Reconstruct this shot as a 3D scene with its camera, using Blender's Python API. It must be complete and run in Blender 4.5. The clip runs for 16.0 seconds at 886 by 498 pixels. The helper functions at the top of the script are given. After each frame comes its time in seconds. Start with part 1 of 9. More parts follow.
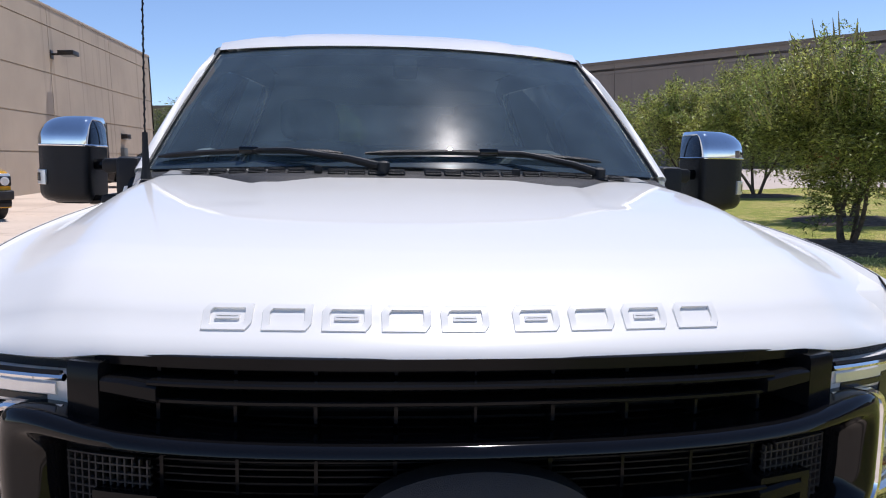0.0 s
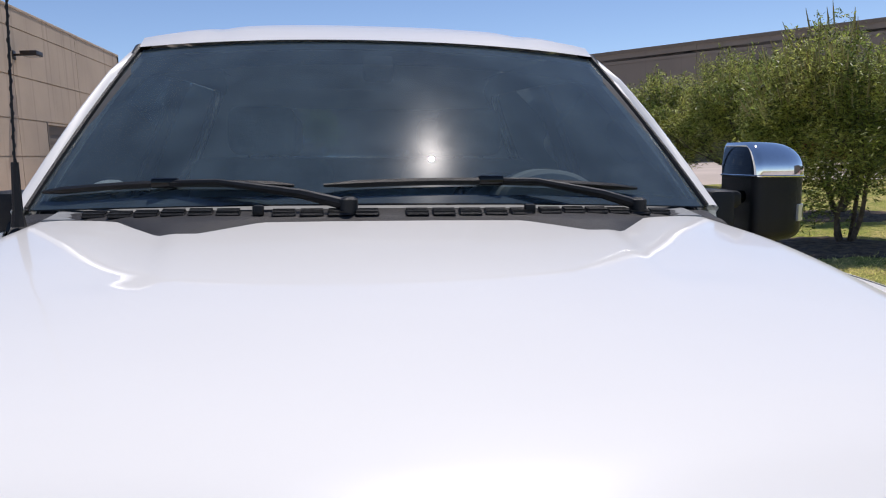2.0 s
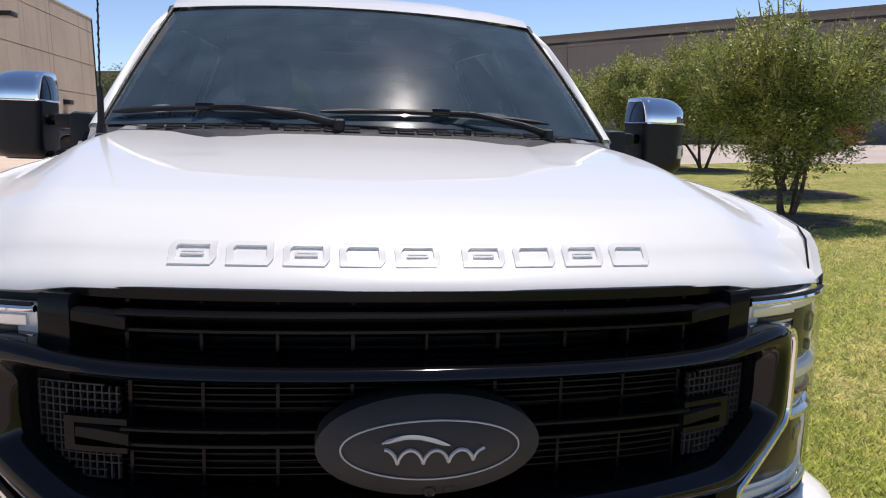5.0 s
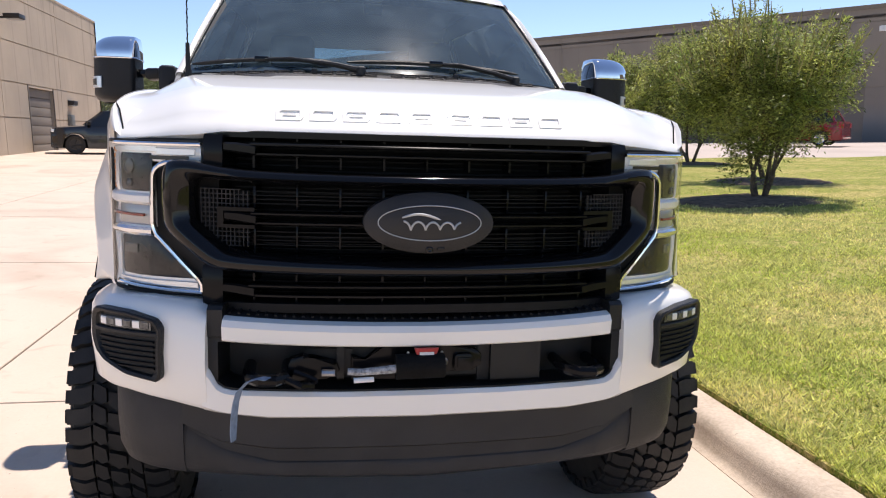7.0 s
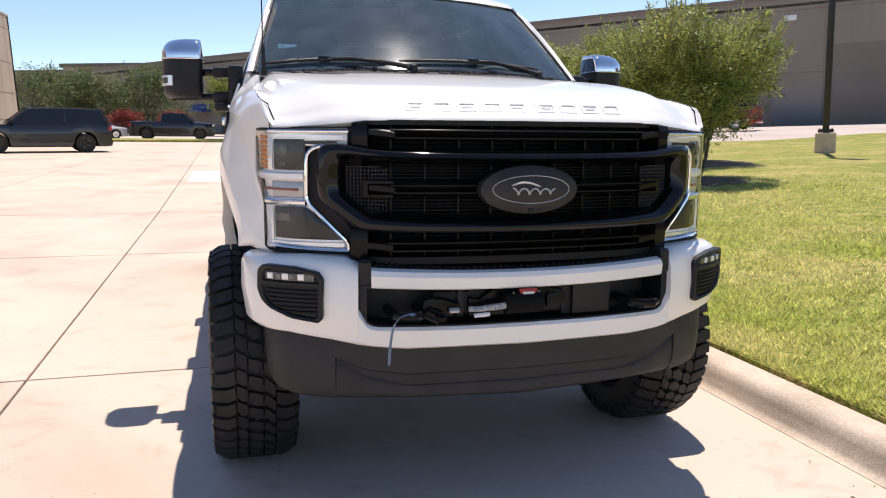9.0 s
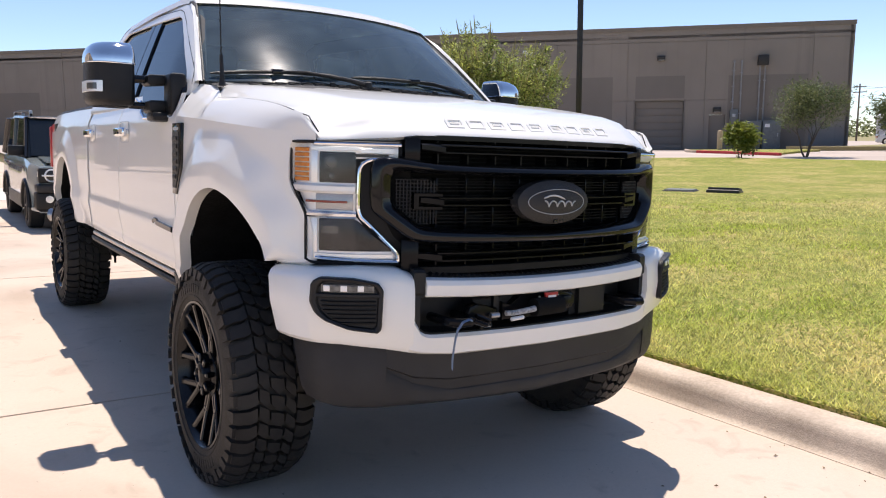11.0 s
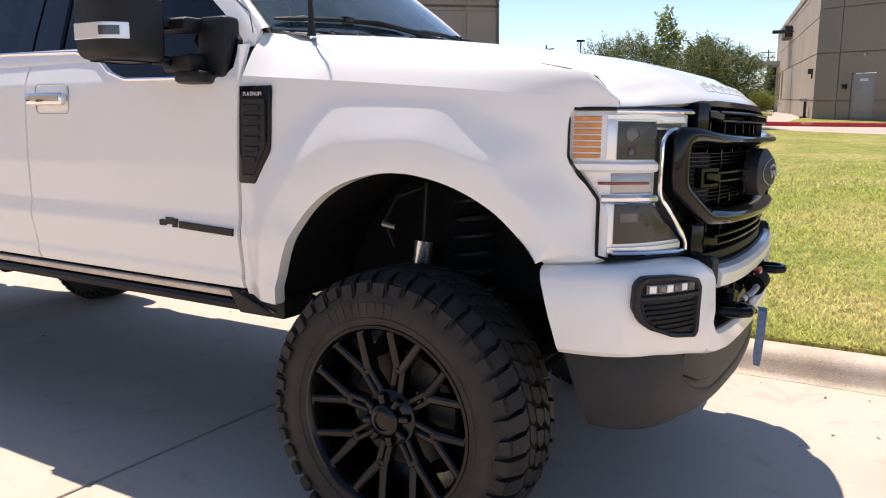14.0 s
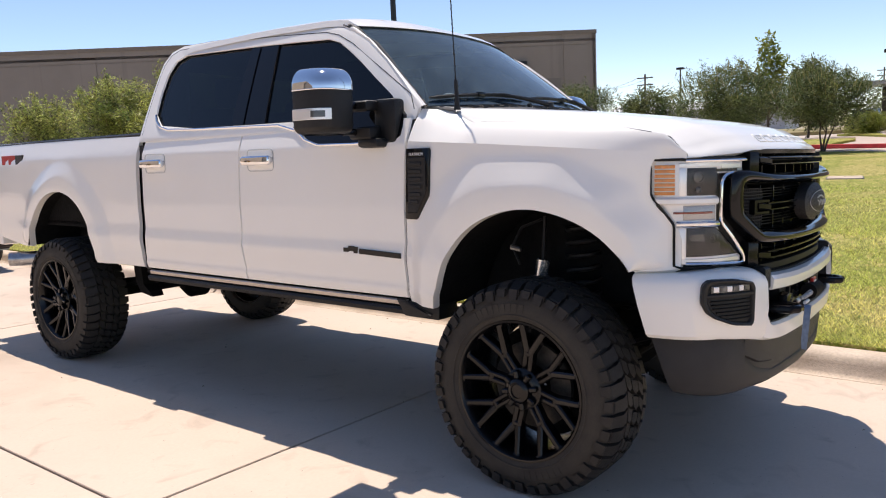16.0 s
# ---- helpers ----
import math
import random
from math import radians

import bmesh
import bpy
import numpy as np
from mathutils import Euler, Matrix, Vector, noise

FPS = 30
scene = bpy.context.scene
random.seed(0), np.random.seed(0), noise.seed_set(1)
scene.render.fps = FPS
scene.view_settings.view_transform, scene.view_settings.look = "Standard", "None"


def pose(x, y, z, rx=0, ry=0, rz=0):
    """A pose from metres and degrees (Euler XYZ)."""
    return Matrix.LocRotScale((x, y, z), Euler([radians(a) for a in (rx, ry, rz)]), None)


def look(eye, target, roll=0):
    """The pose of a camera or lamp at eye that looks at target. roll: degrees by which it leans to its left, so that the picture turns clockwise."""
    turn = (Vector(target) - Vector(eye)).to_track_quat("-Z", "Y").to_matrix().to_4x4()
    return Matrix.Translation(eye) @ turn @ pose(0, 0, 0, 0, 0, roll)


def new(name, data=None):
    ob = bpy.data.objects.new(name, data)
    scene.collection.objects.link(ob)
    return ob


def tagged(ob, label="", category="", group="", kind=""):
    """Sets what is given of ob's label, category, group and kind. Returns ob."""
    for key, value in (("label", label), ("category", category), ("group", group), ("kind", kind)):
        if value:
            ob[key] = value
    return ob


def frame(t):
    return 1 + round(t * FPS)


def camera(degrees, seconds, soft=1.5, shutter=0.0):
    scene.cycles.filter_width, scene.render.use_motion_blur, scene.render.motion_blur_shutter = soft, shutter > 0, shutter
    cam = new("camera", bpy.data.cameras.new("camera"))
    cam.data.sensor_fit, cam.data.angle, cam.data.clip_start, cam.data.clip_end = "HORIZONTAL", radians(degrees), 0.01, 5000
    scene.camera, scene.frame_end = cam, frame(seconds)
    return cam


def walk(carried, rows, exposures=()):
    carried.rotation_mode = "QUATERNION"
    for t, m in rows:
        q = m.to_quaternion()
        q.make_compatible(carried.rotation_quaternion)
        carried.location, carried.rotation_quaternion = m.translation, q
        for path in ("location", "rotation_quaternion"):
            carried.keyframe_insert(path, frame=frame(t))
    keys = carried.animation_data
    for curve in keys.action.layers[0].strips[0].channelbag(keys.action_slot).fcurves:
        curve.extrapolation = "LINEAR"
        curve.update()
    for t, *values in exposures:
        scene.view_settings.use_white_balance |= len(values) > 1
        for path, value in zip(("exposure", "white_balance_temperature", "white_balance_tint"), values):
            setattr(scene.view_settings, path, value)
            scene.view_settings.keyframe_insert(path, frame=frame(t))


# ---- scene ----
cam = camera(60.4, 16.0, soft=1.1)
GRADE_DEG = 2.5
GRADE = Matrix.Rotation(radians(GRADE_DEG), 4, "Y")  # the lot falls towards the kerb
PATH = [
    (0, (-0.177, -1.031, 1.71), (0.047, 0.943, 1.481), 1.1),
    (0.5, (-0.169, -0.995, 1.706), (0.097, 0.973, 1.47), 1.4),
    (1, (-0.135, -0.842, 1.706), (0.148, 1.121, 1.452), 1.4),
    (1.5, (-0.113, -0.6, 1.75), (0.169, 1.364, 1.5), 0.9),
    (2, (-0.127, -0.395, 1.794), (0.149, 1.571, 1.555), 0.2),
    (2.5, (-0.168, -0.226, 1.843), (0.111, 1.741, 1.615), -0.2),
    (3, (-0.166, -0.234, 1.808), (0.117, 1.733, 1.58), -0.2),
    (3.2, (-0.146, -0.295, 1.79), (0.133, 1.671, 1.55), -0.2),
    (5.3, (-0.189, -1.258, 1.614), (0.162, 0.688, 1.317), 2.0),
    (5.5, (-0.179, -1.349, 1.571), (0.171, 0.599, 1.283), 1.7),
    (6, (-0.239, -1.615, 1.515), (0.123, 0.331, 1.235), 1.5),
    (6.5, (-0.323, -1.83, 1.445), (0.037, 0.117, 1.159), 1.7),
    (7, (-0.328, -2.025, 1.416), (0.026, -0.078, 1.128), 1.6),
    (7.5, (-0.358, -2.231, 1.409), (0.001, -0.286, 1.112), 1.3),
    (8, (-0.502, -2.391, 1.398), (-0.119, -0.452, 1.091), 0.7),
    (8.2, (-0.591, -2.45, 1.39), (-0.191, -0.516, 1.08), 0.5),
    (10.3, (-1.7, -2.397, 1.382), (-0.792, -0.633, 1.129), 1.6),
    (10.5, (-1.791, -2.359, 1.369), (-0.823, -0.626, 1.126), 1.7),
    (11, (-1.988, -2.147, 1.35), (-0.859, -0.514, 1.107), 1.7),
    (11.5, (-2.182, -1.899, 1.336), (-0.901, -0.385, 1.083), 1.6),
    (12, (-2.394, -1.621, 1.333), (-0.969, -0.245, 1.061), 1.5),
    (12.5, (-2.527, -1.301, 1.318), (-0.983, -0.062, 1.029), 1.3),
    (13, (-2.692, -0.94, 1.31), (-1.062, 0.181, 1.011), 1.0),
    (13.5, (-2.85, -0.621, 1.315), (-1.165, 0.413, 1.011), 0.7),
    (14, (-2.927, -0.38, 1.324), (-1.217, 0.61, 1.015), 0.6),
    (14.5, (-3.136, -0.328, 1.325), (-1.431, 0.673, 1.026), 0.4),
    (15, (-3.352, -0.449, 1.355), (-1.679, 0.61, 1.073), 0.1),
    (15.5, (-3.55, -0.674, 1.385), (-1.928, 0.47, 1.138), -0.6),
    (16, (-3.728, -0.765, 1.39), (-2.153, 0.448, 1.168), -1.3),
]
EXPOSURES = [(t, stops, kelvin, 16) for t, stops, kelvin in ((0.0, -0.04, 6150), (1.0, -0.10, 6200), (1.6, -0.16, 6300), (2.0, -0.26, 6400), (2.5, -0.50, 6350), (3.2, -0.54, 6350), (5.3, 0.06, 6600), (6.5, 0.28, 6700), (8.2, 0.33, 6800), (10.3, 0.28, 6750), (12.5, 0.32, 6820), (14.0, 0.40, 6900), (16.0, 0.22, 6900))]
walk(cam, [(t, GRADE @ look(eye, target, roll)) for t, eye, target, roll in PATH], EXPOSURES)

# ---- world and sun ----
world = bpy.data.worlds.new("sky")
scene.world = world
world.use_nodes = True
SUN = (GRADE.to_3x3() @ Vector((0.17, 0.27, 1.0))).normalized()
wn = world.node_tree.nodes
sky = wn.new("ShaderNodeTexSky")
sky.sky_type, sky.sun_disc = "NISHITA", False
sky.sun_elevation = math.asin(SUN.z)
sky.sun_rotation = math.atan2(SUN.x, SUN.y)
sky.altitude = 2500
sky.air_density, sky.dust_density, sky.ozone_density = 1.0, 0.0, 2.6
world.node_tree.links.new(sky.outputs[0], wn["Background"].inputs[0])
wn["Background"].inputs[1].default_value = 0.148
sun_data = bpy.data.lights.new("sun", "SUN")
sun_data.energy, sun_data.angle, sun_data.color = 4.45, radians(0.5), (1.0, 0.95, 0.87)
sun = new("sun", sun_data)
sun.matrix_world = look(SUN * 60, (0, 0, 0))

# ---- materials ----
def mat(name, rgb, rough=0.6, metal=0.0, var=0.12, scale=6.0, fine=90.0, bump=0.0, bump_scale=120.0, coat=0.0, rgb2=None, island=0.0, alpha=1.0, spec=0.5, rand=0.0, glow_through=0.0, streak=0.0, blotch=0.0):
    m = bpy.data.materials.new(name)
    m.use_nodes = True
    nt = m.node_tree
    n, l = nt.nodes, nt.links
    b = n["Principled BSDF"]
    b.inputs["Roughness"].default_value = rough
    b.inputs["Metallic"].default_value = metal
    b.inputs["Specular IOR Level"].default_value = spec
    b.inputs["Coat Weight"].default_value = coat
    b.inputs["Coat Roughness"].default_value = 0.03
    co = n.new("ShaderNodeTexCoord")
    big = n.new("ShaderNodeTexNoise")
    big.inputs["Scale"].default_value, big.inputs["Detail"].default_value = scale, 5
    small = n.new("ShaderNodeTexNoise")
    small.inputs["Scale"].default_value, small.inputs["Detail"].default_value = fine, 3
    for t in (big, small):
        l.new(co.outputs["Object"], t.inputs["Vector"])
    mix = n.new("ShaderNodeMix")
    mix.data_type = "RGBA"
    two = rgb2 or tuple(c * (1 - 2 * var) for c in rgb)
    one = rgb if rgb2 else tuple(min(1, c * (1 + var * 0.6)) for c in rgb)
    mix.inputs["A"].default_value, mix.inputs["B"].default_value = (*one, 1), (*two, 1)
    ramp = n.new("ShaderNodeMapRange")
    ramp.inputs["From Min"].default_value, ramp.inputs["From Max"].default_value = 0.3, 0.7
    add = n.new("ShaderNodeMath")
    add.operation = "ADD"
    half = n.new("ShaderNodeMath")
    half.operation = "MULTIPLY_ADD"
    half.inputs[1].default_value, half.inputs[2].default_value = 0.5, -0.25
    l.new(small.outputs["Fac"], half.inputs[0])
    l.new(big.outputs["Fac"], add.inputs[0])
    l.new(half.outputs[0], add.inputs[1])
    l.new(add.outputs[0], ramp.inputs["Value"])
    l.new(ramp.outputs["Result"], mix.inputs["Factor"])
    last = mix.outputs["Result"]
    if island or rand:
        source = n.new("ShaderNodeNewGeometry").outputs["Random Per Island"] if island else n.new("ShaderNodeObjectInfo").outputs["Random"]
        amount = island or rand
        k = n.new("ShaderNodeMapRange")
        k.inputs["To Min"].default_value, k.inputs["To Max"].default_value = 1 - amount, 1 + amount
        l.new(source, k.inputs["Value"])
        hs = n.new("ShaderNodeHueSaturation")
        l.new(k.outputs["Result"], hs.inputs["Value"])
        l.new(last, hs.inputs["Color"])
        last = hs.outputs["Color"]
    if streak:
        # rain streaks that run down the face
        mp = n.new("ShaderNodeMapping")
        mp.inputs["Scale"].default_value = (1.7, 1.7, 0.035)
        l.new(co.outputs["Object"], mp.inputs["Vector"])
        run = n.new("ShaderNodeTexNoise")
        run.inputs["Scale"].default_value, run.inputs["Detail"].default_value = 1.6, 4
        l.new(mp.outputs[0], run.inputs["Vector"])
        k = n.new("ShaderNodeMapRange")
        k.inputs["From Min"].default_value, k.inputs["From Max"].default_value = 0.56, 0.72
        k.inputs["To Min"].default_value, k.inputs["To Max"].default_value = 1.0, 1.0 - streak
        l.new(run.outputs["Fac"], k.inputs["Value"])
        hs = n.new("ShaderNodeHueSaturation")
        l.new(k.outputs["Result"], hs.inputs["Value"])
        l.new(last, hs.inputs["Color"])
        last = hs.outputs["Color"]
    if blotch:
        # broad brownish stains, and small dark specks
        for size, lo, hi, tone, much in ((0.55, 0.50, 0.72, (0.34, 0.25, 0.18), blotch), (4.5, 0.58, 0.74, (0.30, 0.23, 0.17), blotch * 0.7), (38.0, 0.70, 0.74, (0.12, 0.10, 0.08), 0.55)):
            st = n.new("ShaderNodeTexNoise")
            st.inputs["Scale"].default_value, st.inputs["Detail"].default_value, st.inputs["Distortion"].default_value = size, 7, 0.8
            place = n.new("ShaderNodeNewGeometry")
            l.new(place.outputs["Position"], st.inputs["Vector"])
            k = n.new("ShaderNodeMapRange")
            k.inputs["From Min"].default_value, k.inputs["From Max"].default_value = lo, hi
            k.inputs["To Min"].default_value, k.inputs["To Max"].default_value = 0.0, much
            l.new(st.outputs["Fac"], k.inputs["Value"])
            over = n.new("ShaderNodeMix")
            over.data_type = "RGBA"
            l.new(k.outputs["Result"], over.inputs["Factor"])
            l.new(last, over.inputs["A"])
            over.inputs["B"].default_value = (*tone, 1)
            last = over.outputs["Result"]
    l.new(last, b.inputs["Base Color"])
    if glow_through:
        # thin leaves let part of the light through
        tr = n.new("ShaderNodeBsdfTranslucent")
        l.new(last, tr.inputs[0])
        ms = n.new("ShaderNodeMixShader")
        ms.inputs[0].default_value = glow_through
        l.new(b.outputs[0], ms.inputs[1])
        l.new(tr.outputs[0], ms.inputs[2])
        l.new(ms.outputs[0], n["Material Output"].inputs[0])
    if bump:
        bn = n.new("ShaderNodeTexNoise")
        bn.inputs["Scale"].default_value, bn.inputs["Detail"].default_value = bump_scale, 4
        l.new(co.outputs["Object"], bn.inputs["Vector"])
        bp = n.new("ShaderNodeBump")
        bp.inputs["Strength"].default_value, bp.inputs["Distance"].default_value = bump, 0.01
        l.new(bn.outputs["Fac"], bp.inputs["Height"])
        l.new(bp.outputs["Normal"], b.inputs["Normal"])
    if alpha < 1:
        b.inputs["Alpha"].default_value = alpha
    return m


def glass(name, rgb, rough=0.0, through_it=0.5, spec=0.6, dust=0.0):
    """A thin pane: a clear gloss over a tinted see-through layer. dust: weight of a painted sky haze with a little dust
    gloss.
    """
    m = bpy.data.materials.new(name)
    m.use_nodes = True
    n, l = m.node_tree.nodes, m.node_tree.links
    n.remove(n["Principled BSDF"])
    tint = n.new("ShaderNodeBsdfTransparent")
    tint.inputs[0].default_value = (*[c * through_it for c in rgb], 1)
    gloss = n.new("ShaderNodeBsdfGlossy")
    gloss.inputs["Roughness"].default_value = rough
    # a thin pane reflects alike from both sides
    graze = n.new("ShaderNodeLayerWeight")
    graze.inputs["Blend"].default_value = 0.5
    steep = n.new("ShaderNodeMath")
    steep.operation = "POWER"
    steep.inputs[1].default_value = 5.0
    l.new(graze.outputs["Facing"], steep.inputs[0])
    fres = n.new("ShaderNodeMapRange")
    least = (spec / (2.0 + spec)) ** 2 * 1.7
    fres.inputs["To Min"].default_value, fres.inputs["To Max"].default_value = least, 1.0 if spec > 0.1 else 0.02
    l.new(steep.outputs[0], fres.inputs["Value"])
    mix = n.new("ShaderNodeMixShader")
    l.new(fres.outputs["Result"], mix.inputs[0])
    l.new(tint.outputs[0], mix.inputs[1])
    l.new(gloss.outputs[0], mix.inputs[2])
    last = mix.outputs[0]
    if dust:
        # bluish diffuse haze painted in for mirrored sky, plus a slight dust gloss
        film = n.new("ShaderNodeBsdfGlossy")
        film.inputs["Roughness"].default_value = 0.2
        sky_veil = n.new("ShaderNodeBsdfDiffuse")
        sky_veil.inputs[0].default_value = (0.42, 0.60, 0.70, 1)
        speck = n.new("ShaderNodeTexNoise")
        speck.inputs["Scale"].default_value, speck.inputs["Detail"].default_value = 7, 6
        co = n.new("ShaderNodeTexCoord")
        l.new(co.outputs["Object"], speck.inputs["Vector"])
        rng = n.new("ShaderNodeMapRange")
        rng.inputs["From Min"].default_value, rng.inputs["From Max"].default_value = 0.3, 0.7
        rng.inputs["To Min"].default_value, rng.inputs["To Max"].default_value = dust * 0.7, dust * 1.3
        l.new(speck.outputs["Fac"], rng.inputs["Value"])
        two = n.new("ShaderNodeMixShader")
        two.inputs[0].default_value = 0.04
        l.new(sky_veil.outputs[0], two.inputs[1])
        l.new(film.outputs[0], two.inputs[2])
        top = n.new("ShaderNodeMixShader")
        l.new(rng.outputs["Result"], top.inputs[0])
        l.new(last, top.inputs[1])
        l.new(two.outputs[0], top.inputs[2])
        last = top.outputs[0]
    l.new(last, n["Material Output"].inputs[0])
    return m


WHITE = mat("pearl_white_paint", (0.825, 0.81, 0.768), 0.36, var=0.008, scale=3, fine=900, coat=0.68, spec=0.3)
BLACKGLOSS = mat("gloss_black_paint", (0.0046, 0.0046, 0.0054), 0.06, var=0.1, fine=300, spec=0.32)
BLACKPLASTIC = mat("textured_black_plastic", (0.010, 0.010, 0.0105), 0.42, spec=0.35, var=0.15, scale=12, fine=600, bump=0.25, bump_scale=900)
GREYPLASTIC = mat("charcoal_plastic", (0.031, 0.030, 0.0305), 0.5, spec=0.3, var=0.12, scale=9, fine=500, bump=0.3, bump_scale=800)
DARK = mat("underbody_black", (0.0065, 0.0065, 0.0065), 0.8, spec=0.15, var=0.3, scale=14, bump=0.3, bump_scale=60)
RUBBER = mat("tyre_rubber", (0.017, 0.016, 0.0155), 0.55, spec=0.25, var=0.22, scale=18, fine=200, bump=0.2, bump_scale=300, rgb2=(0.031, 0.028, 0.025))
SIDEWALL = mat("tyre_sidewall", (0.030, 0.027, 0.024), 0.7, spec=0.25, var=0.2, scale=12, fine=160, bump=0.25, bump_scale=220, rgb2=(0.046, 0.041, 0.034))
RIMBLACK = mat("gloss_black_alloy", (0.004, 0.004, 0.0045), 0.22, var=0.15, scale=20, fine=300, spec=0.35)
CHROME = mat("chrome", (0.82, 0.83, 0.85), 0.05, 1.0, var=0.02)
SATINCHROME = mat("lamp_bezel_silver", (0.90, 0.89, 0.88), 0.22, 0.9, var=0.03, fine=300)
STEEL = mat("bare_steel", (0.42, 0.42, 0.43), 0.3, 0.9, var=0.15, scale=30)
WINDGLASS = glass("windscreen_glass", (0.55, 0.70, 0.74), 0.0, 0.52, 0.55, 0.085)
SHADEGLASS = glass("shade_band_glass", (0.45, 0.55, 0.72), 0.0, 0.45, 0.02)
REARGLASS = glass("rear_glass", (0.80, 0.88, 0.92), 0.0, 0.80, 0.35)
TINTGLASS = glass("privacy_glass", (0.30, 0.36, 0.42), 0.0, 0.12, 0.45)
LAMPGLASS = glass("lamp_lens", (1, 1, 1), 0.0, 0.97, 0.26)
GRILLEDARK = mat("dull_black_grille", (0.0080, 0.0080, 0.0086), 0.5, spec=0.18, var=0.2, scale=20)
BARBLACK = mat("satin_black_bars", (0.0070, 0.0070, 0.0078), 0.16, spec=0.16, var=0.1, fine=300)
LAMPSILVER = mat("lamp_inner_silver", (0.88, 0.865, 0.84), 0.30, 0.25, var=0.04, fine=300)
SILLMETAL = mat("brushed_sill_metal", (0.50, 0.45, 0.40), 0.35, 0.7, var=0.08, scale=20)
AMBER = mat("amber_reflector", (0.75, 0.27, 0.05), 0.25, var=0.15, scale=60, fine=500)
LAMPGREY = mat("lamp_light_guide", (0.86, 0.86, 0.85), 0.3, 0.6, var=0.03, fine=300)
FOGGREY = mat("fog_lamp_facets", (0.17, 0.175, 0.175), 0.25, 0.6, var=0.3, scale=60, fine=300)
LENSGREY = mat("lamp_projector_grey", (0.13, 0.13, 0.125), 0.15, 0.4, var=0.15, scale=30)
LAMPDARK = mat("lamp_housing_dark", (0.026, 0.025, 0.024), 0.22, var=0.2, scale=20)
REDPLASTIC = mat("red_badge", (0.45, 0.02, 0.02), 0.35, var=0.08)
WHITEMARK = mat("white_marking", (0.75, 0.75, 0.74), 0.4, var=0.04)
GREYMARK = mat("grey_marking", (0.40, 0.41, 0.42), 0.35, 0.4, var=0.04)
DARKTRIM = mat("dark_cabin_trim", (0.05, 0.052, 0.055), 0.8, var=0.15, scale=10)
CABIN = mat("grey_cabin_trim", (0.26, 0.27, 0.275), 0.8, var=0.12, scale=10, bump=0.2)
STRAP = mat("blue_grey_webbing", (0.22, 0.29, 0.40), 0.85, var=0.15, scale=60, fine=700, bump=0.3, bump_scale=700)
ROPE = mat("grey_winch_rope", (0.45, 0.46, 0.47), 0.7, var=0.35, scale=90, fine=500, bump=0.5, bump_scale=300)
CONCRETE = mat("pale_concrete", (0.63, 0.515, 0.415), 0.85, var=0.10, scale=0.9, fine=60, bump=0.12, bump_scale=160, rand=0.03, rgb2=(0.575, 0.465, 0.37), blotch=0.5)
KERBMAT = mat("kerb_concrete", (0.68, 0.56, 0.44), 0.9, blotch=0.4, var=0.14, scale=2.2, fine=60, bump=0.3, bump_scale=120, rgb2=(0.45, 0.36, 0.275))
JOINT = mat("dark_joint_filler", (0.045, 0.04, 0.036), 0.9, var=0.3, scale=10)
SOIL = mat("mulch_bed", (0.20, 0.145, 0.10), 0.95, scale=9, fine=45, bump=1.0, bump_scale=38, rgb2=(0.05, 0.034, 0.024))
BLADE = mat("grass_blade", (0.46, 0.54, 0.085), 0.75, scale=0.6, fine=40, island=0.6, rgb2=(0.80, 0.70, 0.32), glow_through=0.5)
FIELD = mat("dry_field", (0.26, 0.24, 0.10), 0.95, scale=0.05, fine=1.5, bump=0.5, bump_scale=6, rgb2=(0.34, 0.28, 0.15))
ASPHALTLIGHT = mat("far_concrete_drive", (0.52, 0.44, 0.38), 0.9, var=0.08, scale=0.25, fine=12, bump=0.08, bump_scale=90)
REDKERB = mat("red_kerb_paint", (0.55, 0.05, 0.06), 0.8, var=0.15, scale=3, fine=40)
WALLTAN = mat("tan_painted_wall", (0.46, 0.375, 0.285), 0.9, var=0.06, scale=0.5, fine=30, bump=0.15, bump_scale=70, streak=0.28)
WALLTAUPE = mat("taupe_painted_wall", (0.265, 0.225, 0.185), 0.9, var=0.05, scale=0.4, fine=30, bump=0.12, bump_scale=70, streak=0.10)
WALLTAUPEDARK = mat("darker_taupe_wall", (0.205, 0.175, 0.145), 0.9, var=0.05, scale=0.4, fine=30, bump=0.12, bump_scale=70)
COPING = mat("parapet_coping", (0.20, 0.16, 0.12), 0.6, var=0.06)
DOORGREY = mat("grey_door_paint", (0.30, 0.29, 0.28), 0.5, var=0.05, scale=2)
AWNINGBLUE = mat("blue_awning_cloth", (0.02, 0.07, 0.30), 0.7, var=0.12, scale=4, fine=200)
DARKMETAL = mat("dark_bronze_metal", (0.035, 0.030, 0.027), 0.45, 0.3, var=0.12, scale=8)
POSTYELLOW = mat("bollard_tan", (0.55, 0.40, 0.24), 0.7, var=0.08)
CABINETGREEN = mat("utility_cabinet_grey", (0.16, 0.17, 0.165), 0.6, var=0.1)
BARK = mat("tree_bark", (0.15, 0.115, 0.085), 0.95, var=0.3, scale=14, fine=120, bump=0.8, bump_scale=60)
LEAF = mat("willow_leaf", (0.135, 0.20, 0.046), 0.42, scale=1.5, fine=30, island=0.85, rgb2=(0.45, 0.45, 0.13), glow_through=0.45)
LEAFDARK = mat("oak_leaf", (0.075, 0.115, 0.036), 0.55, scale=0.5, fine=20, island=0.7, rgb2=(0.19, 0.205, 0.070), glow_through=0.3)
LEAFBRIGHT = mat("young_leaf", (0.15, 0.22, 0.035), 0.55, scale=1.5, fine=30, island=0.4, rgb2=(0.27, 0.28, 0.06), glow_through=0.4)
